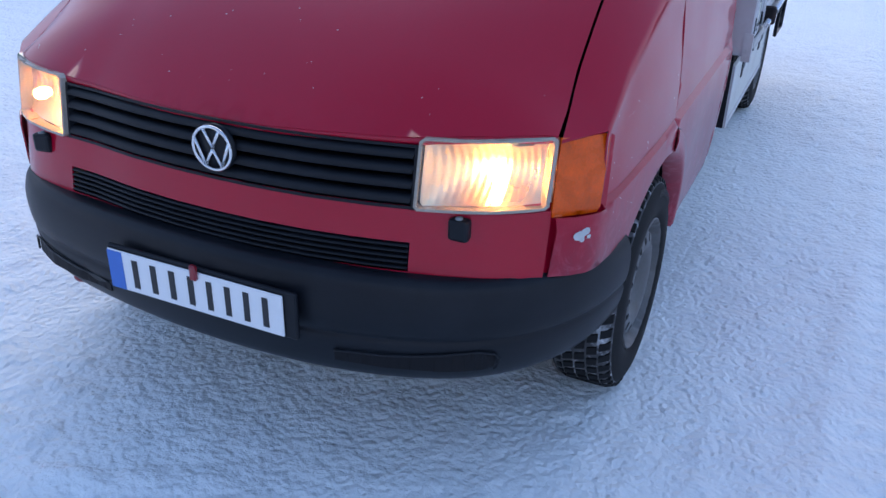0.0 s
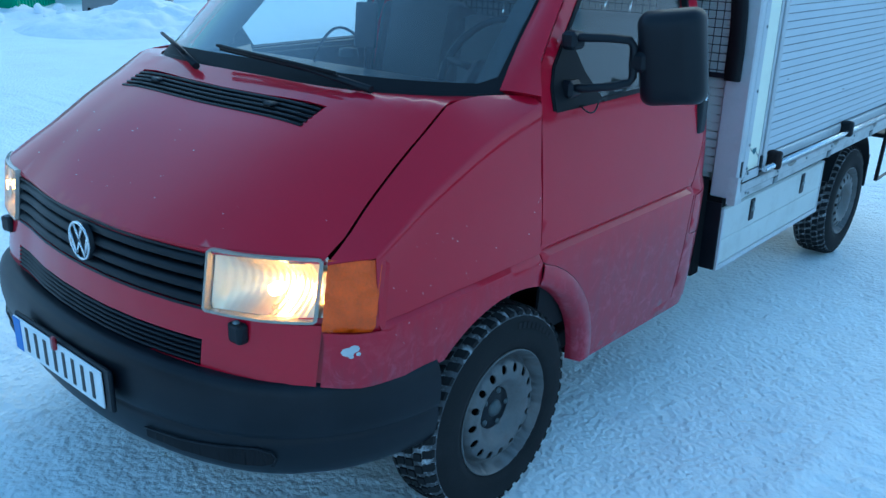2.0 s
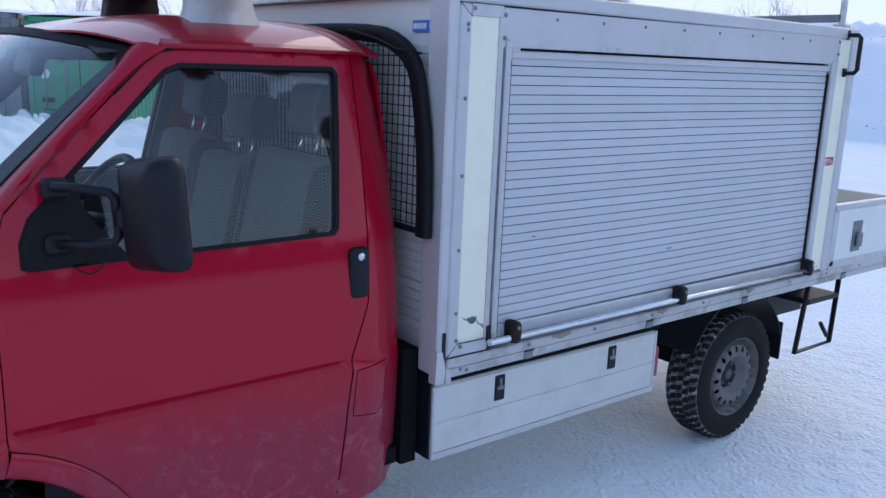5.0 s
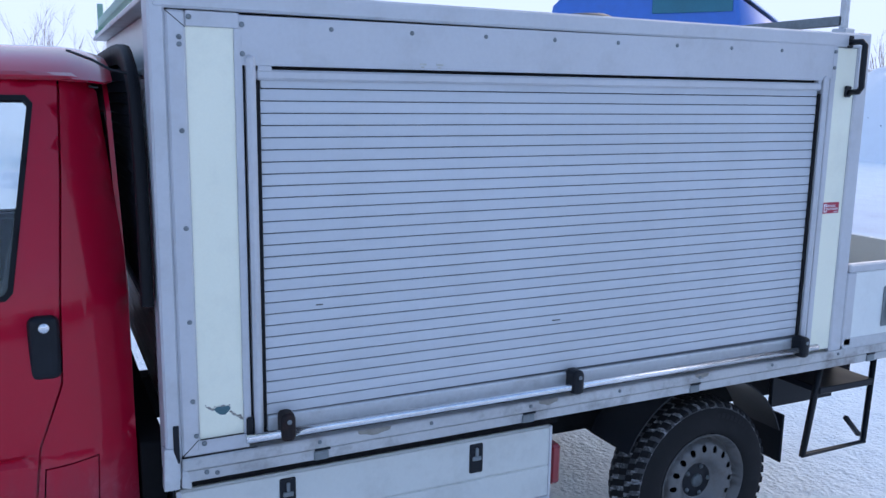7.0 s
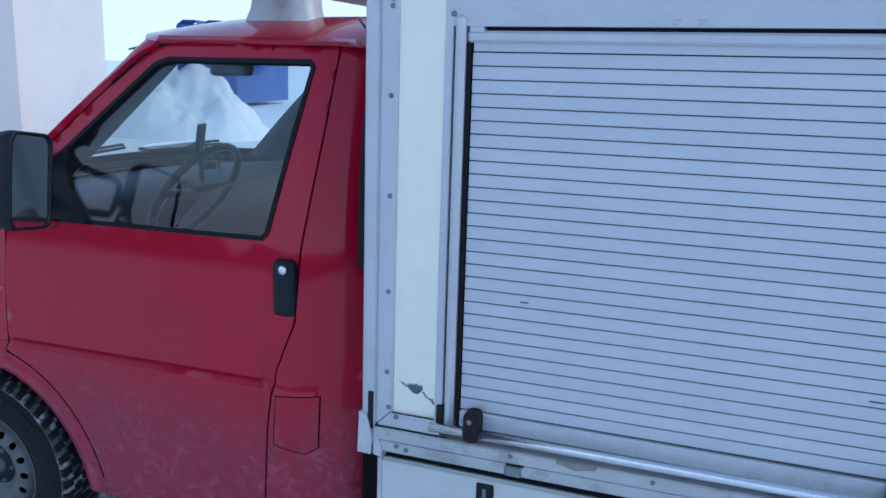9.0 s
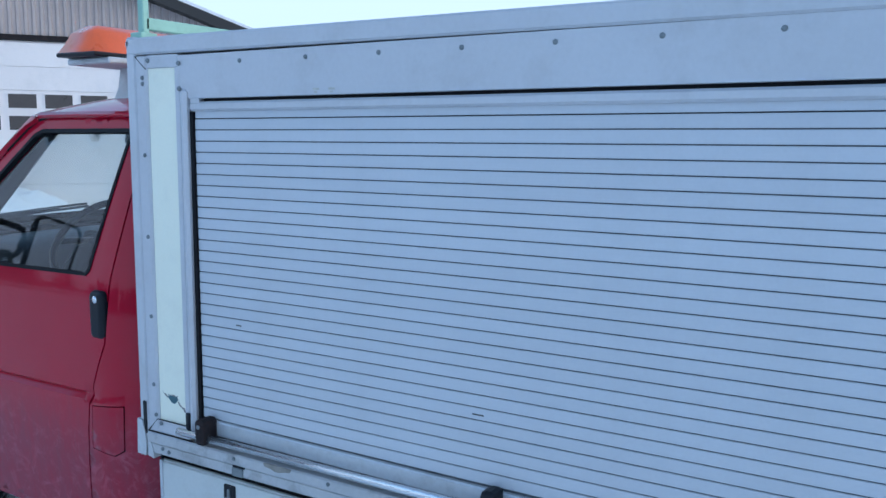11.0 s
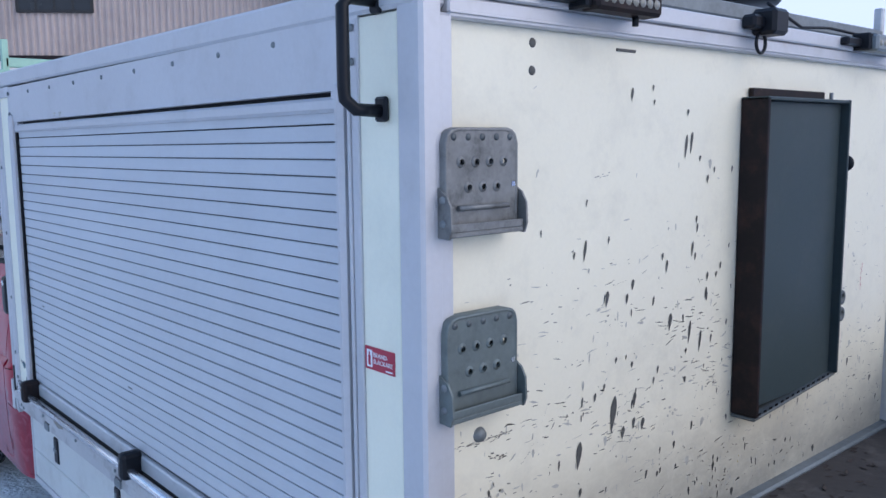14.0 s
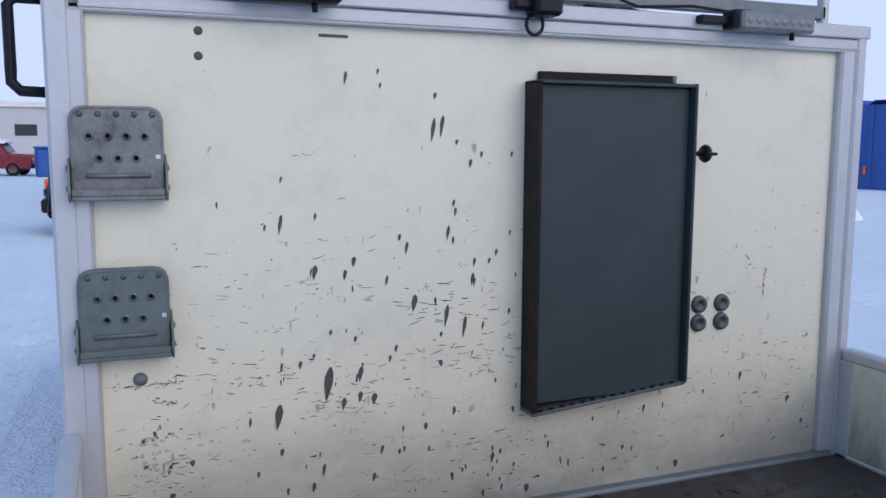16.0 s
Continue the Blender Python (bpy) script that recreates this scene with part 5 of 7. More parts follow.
for y, l in ((1.902, 0.10), (2.50, 0.07), (3.13, 0.06)):
    z = 0.7785 + 0.005 * (y - 1.62)
    part("worn_spot", prism([(y + l * 0.5 * (1 + math.cos(a)), z - 0.016 * abs(math.sin(a)) ** 0.7 * (1.0 + 0.15 * math.sin(5 * a))) for a in np.linspace(0, math.pi, 12)], 0.9100, 0.9147), M["torn"], sill)
# side locker
lock = part("side_locker", boxes((0.55, 0.852, 1.412, 2.59, 0.405, 0.668), bevel=0.003), M["locker"], truck, "white aluminium underfloor locker")
part("locker_panel", boxes((0.845, 0.857, 1.42, 2.585, 0.534, 0.663), bevel=0.003), M["locker"], lock)
part("locker_panel", boxes((0.845, 0.857, 1.42, 2.585, 0.425, 0.530), bevel=0.003), M["locker"], lock)
part("locker_edge", boxes((0.845, 0.861, 1.412, 2.59, 0.402, 0.424), (0.845, 0.861, 1.412, 1.424, 0.424, 0.668), (0.845, 0.861, 2.58, 2.59, 0.424, 0.668), bevel=0.002), M["alu"], lock)
for y in (1.713, 2.312):
    bm = bmesh.new()
    add_box(bm, 0.85, 0.862, y - 0.024, y + 0.024, 0.555, 0.652, 0.006, 0, 2)
    lt = part("latch", bm, M["black"], lock, "black recessed latch")
    part("latch_lever", boxes((0.858, 0.867, y - 0.005, y + 0.005, 0.612, 0.640), (0.858, 0.8668, y - 0.015, y + 0.015, 0.598, 0.612), bevel=0.002), M["zinc"], lt)
part("locker_front", boxes((0.56, 0.85, 1.405, 1.412, 0.405, 0.69), bevel=0.001), M["black"], lock)
# Dark box added to draw the shaded gap between locker and sill.
part("locker_gap_shade", boxes((0.70, 0.846, 1.41, 2.62, 0.6695, 0.7205), bevel=0.001), M["dark"], lock)
part("rear_red_lamp", boxes((0.77, 0.845, 2.60, 2.64, 0.45, 0.59), bevel=0.01), M["carred"], truck, "small red side marker")

# rear wall of the box
RY = BY1 + 0.0
wall = part("rear_wall", boxes((-0.948, 0.836, RY - 0.03, RY - 0.008, 0.80, 1.893), bevel=0.001), M["cream"], truck, "cream rear wall of the box, scuffed and spattered")
part("foot_rail", boxes((-0.99, 0.87, RY - 0.02, RY + 0.022, 0.785, 0.832), bevel=0.006), M["zinc"], wall, "dirty aluminium foot rail")


def marks(rng, count, region, size, mat, name, label, stretch):
    bm = bmesh.new()
    y = RY - 0.0072
    for k in range(count):
        x, z = region(rng)
        if x < -0.93 or x > 0.82 or z < 0.84 or z > 1.87:
            continue
        l = min(size * rng.lognormvariate(0, 0.6), 0.011)
        w = l / stretch(rng)
        tilt = rng.gauss(0.08, 0.12)
        if rng.random() < 0.3:
            tilt = math.pi / 2 + rng.gauss(0, 0.25)
            w *= 0.5
        pts = []
        for a in np.linspace(0, 2 * math.pi, 9)[:-1]:
            u, v = math.cos(a) * w * (1 + 0.5 * math.sin(a)) * rng.uniform(0.7, 1.2), math.sin(a) * l
            pts.append((x + u * math.cos(tilt) - v * math.sin(tilt), y, z + u * math.sin(tilt) + v * math.cos(tilt)))
        bm.faces.new([bm.verts.new(p) for p in pts[::-1]])
    part(name, bm, mat, wall, label, kind="stuff")


rng = random.Random(21)
marks(rng, 60, lambda r: (r.gauss(0.20, 0.28), r.gauss(1.22, 0.22)), 0.0065, M["scuff"], "tar_spatter", "dark tear-shaped spatter", lambda r: r.uniform(2.2, 5))
marks(rng, 120, lambda r: (r.uniform(-0.95, 0.8), 0.84 + abs(r.gauss(0, 0.16))), 0.006, M["scuff"], "low_spatter", "dark scuffs near the floor", lambda r: r.uniform(1.2, 4))
marks(rng, 420, lambda r: (r.uniform(-0.95, 0.82), 0.83 + abs(r.gauss(0, 0.36))), 0.006, M["faint"], "scuff", "faint grey scuffs", lambda r: r.uniform(1.5, 6))


def strokes(rng, count, region, length, thick, mat, name, label):
    """Fine scratches, mostly level, each a thin ragged sliver."""
    bm = bmesh.new()
    y = RY - 0.0074
    for k in range(count):
        x, z = region(rng)
        if x < -0.93 or x > 0.82 or z < 0.84 or z > 1.87:
            continue
        l, w, t = min(length * rng.lognormvariate(0, 0.7), 0.032), thick * rng.uniform(0.5, 1.4), rng.gauss(0, 0.16)
        if rng.random() < 0.05:
            t += rng.uniform(-1.2, 1.2)
        bend = rng.gauss(0, 0.12) * l
        up, lo = [], []
        for i in range(5):
            u = i / 4 - 0.5
            px, pz = u * l, bend * (0.25 - u * u)
            h = w * (1 - (2 * u) ** 2) * rng.uniform(0.4, 1.0) + 0.0002
            for out_l, sg in ((up, 1), (lo, -1)):
                q = pz + sg * h
                out_l.append((x + px * math.cos(t) - q * math.sin(t), y, z + px * math.sin(t) + q * math.cos(t)))
        bm.faces.new([bm.verts.new(p) for p in up + lo[::-1]])
    bmesh.ops.recalc_face_normals(bm, faces=bm.faces)
    part(name, bm, mat, wall, label, kind="stuff")


rng = random.Random(77)
SPOTS = ((0.70, 1.03, 0.05, 0.035), (0.76, 0.93, 0.03, 0.05), (0.36, 1.11, 0.05, 0.03), (0.08, 1.20, 0.10, 0.03), (0.12, 0.95, 0.14, 0.05), (-0.30, 0.92, 0.22, 0.05), (0.10, 1.31, 0.08, 0.03), (0.58, 1.19, 0.10, 0.02), (0.45, 1.38, 0.16, 0.04), (-0.75, 1.05, 0.10, 0.08), (0.5, 0.88, 0.2, 0.03))


def spot(r):
    cx, cz, sx, sz = SPOTS[r.randrange(len(SPOTS))]
    return (r.gauss(cx, sx), r.gauss(cz, sz))


strokes(rng, 330, spot, 0.012, 0.0009, M["scuff"], "scratch", "fine dark level scratches")
strokes(rng, 240, lambda r: (r.uniform(-0.93, 0.82), 0.84 + abs(r.gauss(0, 0.33))), 0.014, 0.0008, M["faint"], "faint_scratch", "faint level scratches")
strokes(rng, 70, spot, 0.022, 0.0022, M["faint"], "smudge", "grey rubbed smudges")
strokes(rng, 180, lambda r: (r.uniform(-0.93, 0.82), r.uniform(0.85, 1.5)), 0.004, 0.0014, M["scuff"], "speck", "small dark specks")


def tar_drop(x, z, l, w, lean=0.14):
    """A splash of tar: fat at its head, run out to a point below."""
    r2 = random.Random(int(x * 1000) * 7 + int(z * 1000))
    pts = []
    for a in np.linspace(0, 2 * math.pi, 15)[:-1]:
        v = math.sin(a)
        u = math.cos(a) * (0.25 + 0.75 * min(1, (v + 1) / 1.3)) * r2.uniform(0.85, 1.15)
        pts.append((x - lean * v * l - u * w, RY - 0.0068, z + v * l))
    bm = bmesh.new()
    bm.faces.new([bm.verts.new(p) for p in pts])
    part("tar_drop", bm, M["scuff"], wall)


LARGE_DROPS = ((0.395, 1.155, 0.038, 0.010), (0.501, 1.095, 0.028, 0.009), (0.421, 1.394, 0.016, 0.006), (0.357, 1.386, 0.011, 0.005), (0.325, 1.170, 0.017, 0.006), (0.362, 1.109, 0.014, 0.006),
               (0.326, 1.121, 0.012, 0.006), (0.295, 1.113, 0.013, 0.007), (0.495, 1.019, 0.009, 0.005), (0.407, 0.968, 0.015, 0.004), (0.454, 1.202, 0.009, 0.004), (0.204, 1.316, 0.019, 0.007),
               (0.490, 1.495, 0.021, 0.004), (0.352, 1.790, 0.014, 0.004), (0.161, 1.687, 0.026, 0.005), (0.141, 1.695, 0.024, 0.005), (0.126, 1.466, 0.017, 0.004), (0.067, 1.361, 0.015, 0.004),
               (0.129, 1.282, 0.026, 0.005), (0.086, 1.255, 0.025, 0.005), (0.014, 0.943, 0.013, 0.005), (-0.686, 1.067, 0.012, 0.005), (0.221, 1.437, 0.014, 0.004))
for drop_at in LARGE_DROPS:
    tar_drop(*drop_at)
rng = random.Random(8)
for x, z in ((0.336, 1.247), (0.389, 1.265), (0.425, 1.218), (0.493, 1.20), (0.245, 1.219), (0.259, 1.198), (0.238, 0.987), (0.283, 1.805), (0.278, 1.777), (0.237, 1.46), (0.521, 1.489), (0.157, 1.759), (0.106, 1.662), (0.048, 1.635), (-0.025, 1.635), (0.113, 1.53),
             (0.109, 1.511), (-0.023, 1.461), (0.063, 1.399), (0.027, 1.40), (0.01, 1.418), (0.041, 1.254), (-0.023, 1.282), (0.141, 1.242), (0.169, 0.985), (0.074, 1.616)):
    tar_drop(x, z, rng.uniform(0.006, 0.011), rng.uniform(0.0028, 0.0042))


def ragged_line(x, z, l, tilt, thick, mat, name):
    """One scraped line: a row of short torn slivers."""
    r2 = random.Random(int(abs(x) * 999 + z * 777))
    bm = bmesh.new()
    n = max(4, int(l / 0.006))
    for row in range(2 if thick > 0.0015 else 1):
        for k in range(n):
            if r2.random() < 0.28:
                continue
            u0, u1 = (k / n - 0.5) * l, ((k + r2.uniform(0.5, 1.3)) / n - 0.5) * l
            off_z = r2.gauss(0, thick * (1 + row))
            t = thick * r2.uniform(0.25, 0.9)
            q = [(u0, off_z), (u1, off_z + r2.gauss(0, 0.0006)), (u1, off_z + t), ((u0 + u1) / 2, off_z + t * 1.4), (u0, off_z + t)]
            bm.faces.new([bm.verts.new((x + u * math.cos(tilt) - v * math.sin(tilt), RY - 0.0070, z + u * math.sin(tilt) + v * math.cos(tilt))) for u, v in q])
    bmesh.ops.recalc_face_normals(bm, faces=bm.faces)
    part(name, bm, mat, wall)


for x, z, l, tilt, thick in ((0.029, 1.186, 0.115, 0.03, 0.0012), (0.035, 1.149, 0.046, -0.02, 0.002), (0.76, 1.19, 0.147, 0.01, 0.0016), (0.645, 1.135, 0.043, -0.68, 0.0014), (0.441, 1.636, 0.047, -0.13, 0.0014), (0.378, 1.421, 0.051, -0.06, 0.0009), (0.723, 1.153, 0.047, 0.15, 0.0024), (0.359, 1.168, 0.039, -0.18, 0.0009)):
    ragged_line(x, z, l, tilt, thick, M["scuff"], "scraped_line")
for x, z, l, tilt, thick in ((0.736, 1.077, 0.06, -0.28, 0.008), (0.74, 1.045, 0.062, 0.0, 0.009), (0.745, 1.02, 0.05, 0.1, 0.007), (0.599, 1.203, 0.042, -1.09, 0.001), (0.32, 1.10, 0.06, -1.0, 0.004), (0.20, 1.11, 0.05, 0.1, 0.006)):
    ragged_line(x, z, l, tilt, thick, M["faint"], "rubbed_patch")
ragged_line(-0.75, 1.307, 0.074, 1.64, 0.0022, M["redsign"], "red_scrape")
ragged_line(-0.10, 0.935, 0.02, 0.9, 0.004, M["yellow"], "yellow_smear")
for x, z in ((0.637, 1.87), (0.638, 1.823)):
    part("drill_hole", lathe([(0, 0.0015), (0.0075, 0.0015), (0.0085, 0.0)], (x, RY - 0.008, z), 'y', 16), M["scuff"], wall, "dark drilled hole")
for x in (-0.547, -0.616):
    for z in (1.216, 1.263):
        plug = part("socket_plug", lathe([(0, 0.006), (0.010, 0.006), (0.0105, 0.010), (0.020, 0.009), (0.023, 0.0)], (x, RY - 0.008, z), 'y', 20), M["step"], wall, "dark grey round plug")
part("wall_bolt", lathe([(0, 0.010), (0.010, 0.008), (0.014, 0.0)], (0.766, RY - 0.008, 1.203), 'y', 14), M["zinc"], wall)
part("black_strip", boxes((0.345, 0.405, RY - 0.009, RY - 0.005, 1.870, 1.8755), bevel=0.001), M["scuff"], wall)
# shallow metal tray fixed to the wall
bm = bmesh.new()
add_box(bm, -0.47, -0.068, RY - 0.006, RY + 0.002, 1.07, 1.79, 0.001)
tray = part("metal_tray", bm, M["board"], truck, "shallow grey-green metal tray fixed to the wall")
part("tray_side", boxes((-0.073, -0.062, RY - 0.007, RY + 0.06, 1.058, 1.795), bevel=0.002), M["rust"], tray, "dark brown tray side")
part("tray_side", boxes((-0.476, -0.468, RY - 0.007, RY + 0.062, 1.09, 1.797), bevel=0.002), M["board"], tray)
part("tray_top", boxes((-0.476, -0.062, RY - 0.007, RY + 0.06, 1.788, 1.796), bevel=0.002), M["board"], tray)
bm = bmesh.new()
add_box(bm, -0.476, -0.062, RY - 0.007, RY + 0.055, 1.052, 1.060, 0.002)
for v in bm.verts:
    v.co.z += 0.035 * (v.co.x + 0.062) / -0.414 + 0.004 * math.sin(v.co.x * 30)
part("tray_lip", bm, M["lip_grey"], tray, "bent lower lip, paint worn off")
part("tray_lining", boxes((-0.466, -0.074, RY + 0.036, RY + 0.040, 1.075, 1.787), bevel=0.001), M["board"], tray)
bm = bmesh.new()
for k in range(14):
    x = -0.44 + k * 0.027
    z = 1.062 + 0.035 * (x + 0.062) / -0.414
    add_box(bm, x, x + 0.012, RY + 0.055, RY + 0.0565, z - 0.004, z + 0.001)
part("lip_slots", bm, M["dark"], tray)
part("mount_strip", boxes((-0.448, -0.092, RY - 0.007, RY + 0.006, 1.796, 1.818), bevel=0.002), M["rust"], tray, "rusty mounting strip")
bm = bmesh.new()
add_lathe(bm, [(0.006, -0.02), (0.006, 0.018), (0.0, 0.018)], (-0.50, RY + 0.035, 1.637), '-x', 10)
add_lathe(bm, [(0.0, 0.018), (0.02, 0.016), (0.022, 0.010), (0.018, 0.004), (0.006, 0.002)], (-0.51, RY + 0.035, 1.637), '-x', 14)
add_tube(bm, [(-0.53, RY + 0.035, 1.636), (-0.555, RY + 0.035, 1.636)], 0.004, 8)
part("tray_knob", bm, M["black"], tray, "black clamping knob")
part("tray_pin", tube([(-0.43, RY + 0.03, 1.79), (-0.43, RY + 0.03, 1.815)], 0.005, 8), M["zinc"], tray)

tray.location.x = 0.007

# folding steps
def folding_step(zc, worn, label):
    x0, x1, z0, z1 = 0.711, 0.867, zc - 0.083, zc + 0.081
    y = RY + 0.014
    out = [(x0, z0 + 0.01), (x0, z1 - 0.024), (x0 + 0.004, z1 - 0.010), (x0 + 0.012, z1 - 0.003), (x0 + 0.024, z1), (x1 - 0.024, z1), (x1 - 0.012, z1 - 0.003), (x1 - 0.004, z1 - 0.010), (x1, z1 - 0.024), (x1, z0 + 0.01)]
    mid = (x0 + x1) / 2
    holes = []
    for row, n in ((zc + 0.030, 4), (zc - 0.010, 3)):
        for k in range(n):
            cx = mid + (k - (n - 1) / 2) * 0.0315
            holes.append([(cx + 0.0052 * math.cos(a), row + 0.0052 * math.sin(a)) for a in np.linspace(0, 2 * math.pi, 9)[:-1]])
    plate = part("folding_step", sheet(out, lambda x, z: (x, y + 0.012, z), holes, 0.03, 0.003, flip=True), worn, truck, label)
    part("step_back", boxes((x0 + 0.006, x1 - 0.006, RY - 0.006, RY + 0.003, z0, z1 - 0.008), bevel=0.002), M["step"], plate)
    # turned-over edge
    rows = []
    for i, (x, z) in enumerate(out):
        c = Vector((x - mid, 0, z - zc)).normalized() * 0.0035
        rows.append([(x - c.x, y + 0.012, z - c.z), (x, y + 0.0145, z), (x + c.x, y + 0.012, z + c.z), (x + c.x, y - 0.010, z + c.z)])
    part("step_rim", loft(rows, 0.002), worn, plate)
    # side lugs with their pivots
    for x, sx in ((x0 - 0.0075, -1), (x1 + 0.0035, 1)):
        prof = [(RY - 0.006, z0 - 0.004), (RY + 0.040, z0 - 0.006), (RY + 0.046, z0 + 0.010), (RY + 0.044, z0 + 0.045), (RY + 0.034, z0 + 0.062), (RY + 0.012, z0 + 0.075), (RY - 0.006, z0 + 0.08)]
        bm = loft([[(x, py, pz) for py, pz in prof], [(x + 0.004, py, pz) for py, pz in prof]], 0, True)
        vs = list(bm.verts)
        bm.faces.new(vs[:7])
        bm.faces.new(vs[7:][::-1])
        for f in bm.faces:
            f.smooth = False
        bmesh.ops.recalc_face_normals(bm, faces=bm.faces)
        lug = part("step_lug", bm, worn, plate)
        for pz in (z0 + 0.018, z0 + 0.055):
            part("pivot", lathe([(0, 0.004), (0.005, 0.0035), (0.0065, 0)], (x + (0.004 if sx > 0 else 0), RY + 0.026, pz), 'x' if sx > 0 else '-x', 10), M["zinc"], lug)
    part("step_ledge", boxes((x0 - 0.003, x1 + 0.003, RY, RY + 0.040, z0 - 0.004, z0 + 0.004), (x0 - 0.003, x1 + 0.003, RY + 0.036, RY + 0.040, z0 + 0.004, z0 + 0.017), bevel=0.0015), worn, plate)
    part("step_bar", tube([(x0 + 0.022, y + 0.0155, z0 + 0.041), (x1 - 0.022, y + 0.0155, z0 + 0.041)], 0.0045, 8), worn, plate, "pressed bead")
    for k in range(5):
        part("grip_stud", lathe([(0, 0.003), (0.0045, 0.002), (0.006, 0)], ((x0 + 0.016) + k * 0.031, y + 0.0122, z1 - 0.012), 'y', 10), M["step"], plate)
    for hole in holes:
        cx, cz = sum(p[0] for p in hole) / 8, sum(p[1] for p in hole) / 8
        part("grip_rim", lathe([(0.0050, 0.0035), (0.0068, 0.003), (0.0095, 0)], (cx, y + 0.0122, cz), 'y', 10), worn, plate)
    part("bright_scrape", boxes((x0 + 0.004, x0 + 0.012, y + 0.0125, y + 0.0133, zc - 0.012, zc - 0.004), bevel=0), M["chrome"], plate)


folding_step(1.641, M["step_worn"], "grey worn galvanised folding step with punched grip holes")
folding_step(1.342, M["step_green"], "dull green-grey folding step with punched grip holes")
# grab handle
bm = bmesh.new()
pts = [(0.905, 3.742, 1.925), (0.955, 3.742, 1.925), (0.968, 3.742, 1.912), (0.968, 3.742, 1.79), (0.968, 3.744, 1.77), (0.952, 3.75, 1.754), (0.908, 3.755, 1.752)]
add_tube(bm, pts, 0.0105, 10)
add_box(bm, 0.899, 0.91, 3.73, 3.758, 1.905, 1.95, 0.004)
add_box(bm, 0.899, 0.91, 3.74, 3.77, 1.735, 1.775, 0.004)
part("grab_handle", bm, M["black"], truck, "black grab handle on the box corner")
# sticker
bm = bmesh.new()
add_box(bm, 0.8985, 0.9003, 3.69, 3.772, 1.318, 1.358)
stick = part("warning_sticker", bm, M["redsign"], truck, "small red fire extinguisher sticker with white lettering")
part("icon_field", boxes((0.9, 0.9009, 3.6955, 3.7105, 1.3225, 1.3525), bevel=0), M["plate"], stick)
part("icon", boxes((0.9, 0.9014, 3.7000, 3.7060, 1.3260, 1.3430), (0.9, 0.9014, 3.7015, 3.7045, 1.3440, 1.3490), bevel=0), M["redsign"], stick)
for words, z in (("BRAND-", 1.3415), ("SL\u00c4CKARE", 1.3300)):
    cu = bpy.data.curves.new("lettering", 'FONT')
    cu.body, cu.size, cu.extrude = words, 0.0112, 0.0003
    cu.materials.append(M["plate"])
    txt = new("lettering", cu)
    txt.parent = stick
    txt.matrix_basis = pose(0.9007, 3.7135, z, 90, 0, 90)
part("small_bar", boxes((0.9, 0.9009, 3.748, 3.766, 1.3215, 1.3240), bevel=0), M["plate"], stick)
# blue company plate on the front wall
bm = bmesh.new()
add_box(bm, 0.66, 0.80, 1.425, 1.430, 1.818, 1.855, 0.001)
plate_b = part("blue_sign", bm, M["blue"], truck, "small blue sign with white bars")
rng = random.Random(2)
bm = bmesh.new()
for k in range(9):
    if k != 5:
        add_box(bm, 0.668 + k * 0.0142, 0.668 + k * 0.0142 + 0.009, 1.4235, 1.4248, 1.828, 1.845)
part("sign_bars", bm, M["plate"], plate_b)

# cargo bed behind the box
bed = part("cargo_bed", boxes((-1.0, 0.87, RY + 0.02, 4.66, 0.79, 0.822), bevel=0.002), M["ply"], truck, "dirty dark plywood cargo floor")
rng = random.Random(31)
bm = bmesh.new()
for k in range(420):
    x, y, r, a = rng.uniform(-0.97, 0.8), RY + 0.03 + abs(rng.gauss(0, 0.3)), rng.uniform(0.003, 0.010), rng.uniform(0, 6.28)
    if y > 4.6:
        continue
    lift = rng.uniform(0.1, 0.5)
    bm.faces.new([bm.verts.new((x + r * u * math.cos(a) - r * v * math.sin(a), y + r * u * math.sin(a) + r * v * math.cos(a), 0.823 + r * w * lift)) for u, v, w in ((-1.4, 0, 0.3), (-0.3, -0.6, 0), (0.9, -0.35, 0.4), (1.5, 0.1, 1.2), (0.5, 0.6, 0.6), (-0.6, 0.5, 0.9))])
part("litter", bm, M["litter"], bed, "leaf litter and grit", kind="stuff")
for x0, x1, nm in ((0.878, 0.905, 1), (BX0, BX0 + 0.027, -1)):
    drop = part("drop_side", boxes((x0, x1, RY + 0.02, 4.66, 0.80, 1.085), bevel=0.002), M["cream"] if nm < 0 else M["white"], truck, "hinged cargo bed side, scuffed inside")
    part("top_cap", boxes((x0 - 0.004, x1 + 0.004, RY + 0.02, 4.66, 1.085, 1.118), bevel=0.006), M["alu"], drop)
    part("end_post", boxes((x0 - 0.003, x1 + 0.003, RY + 0.012, RY + 0.06, 0.80, 1.085), bevel=0.004), M["alu"], drop)
    part("foot_strip", boxes((x0 - 0.012, x1 + 0.003, RY + 0.02, 4.66, 0.78, 0.832), bevel=0.004), M["alu_dull"], drop)
    if nm > 0:
        lt = part("side_latch", boxes((x1, x1 + 0.006, 4.06, 4.15, 0.86, 1.02), bevel=0.003), M["zinc"], drop, "steel drop-side latch")
        part("latch_lever", boxes((x1 + 0.006, x1 + 0.03, 4.085, 4.125, 0.885, 0.965), bevel=0.008), M["zinc"], lt)
part("tailgate", boxes((-1.0, 0.87, 4.64, 4.665, 0.78, 1.10), bevel=0.004), M["white"], truck, "low white tailgate")
# step frame under the bed
bm = bmesh.new()
add_tube(bm, [(0.82, 3.86, 0.72), (0.82, 3.802, 0.335), (0.82, 4.15, 0.335), (0.82, 4.165, 0.72)], 0.014, 4)
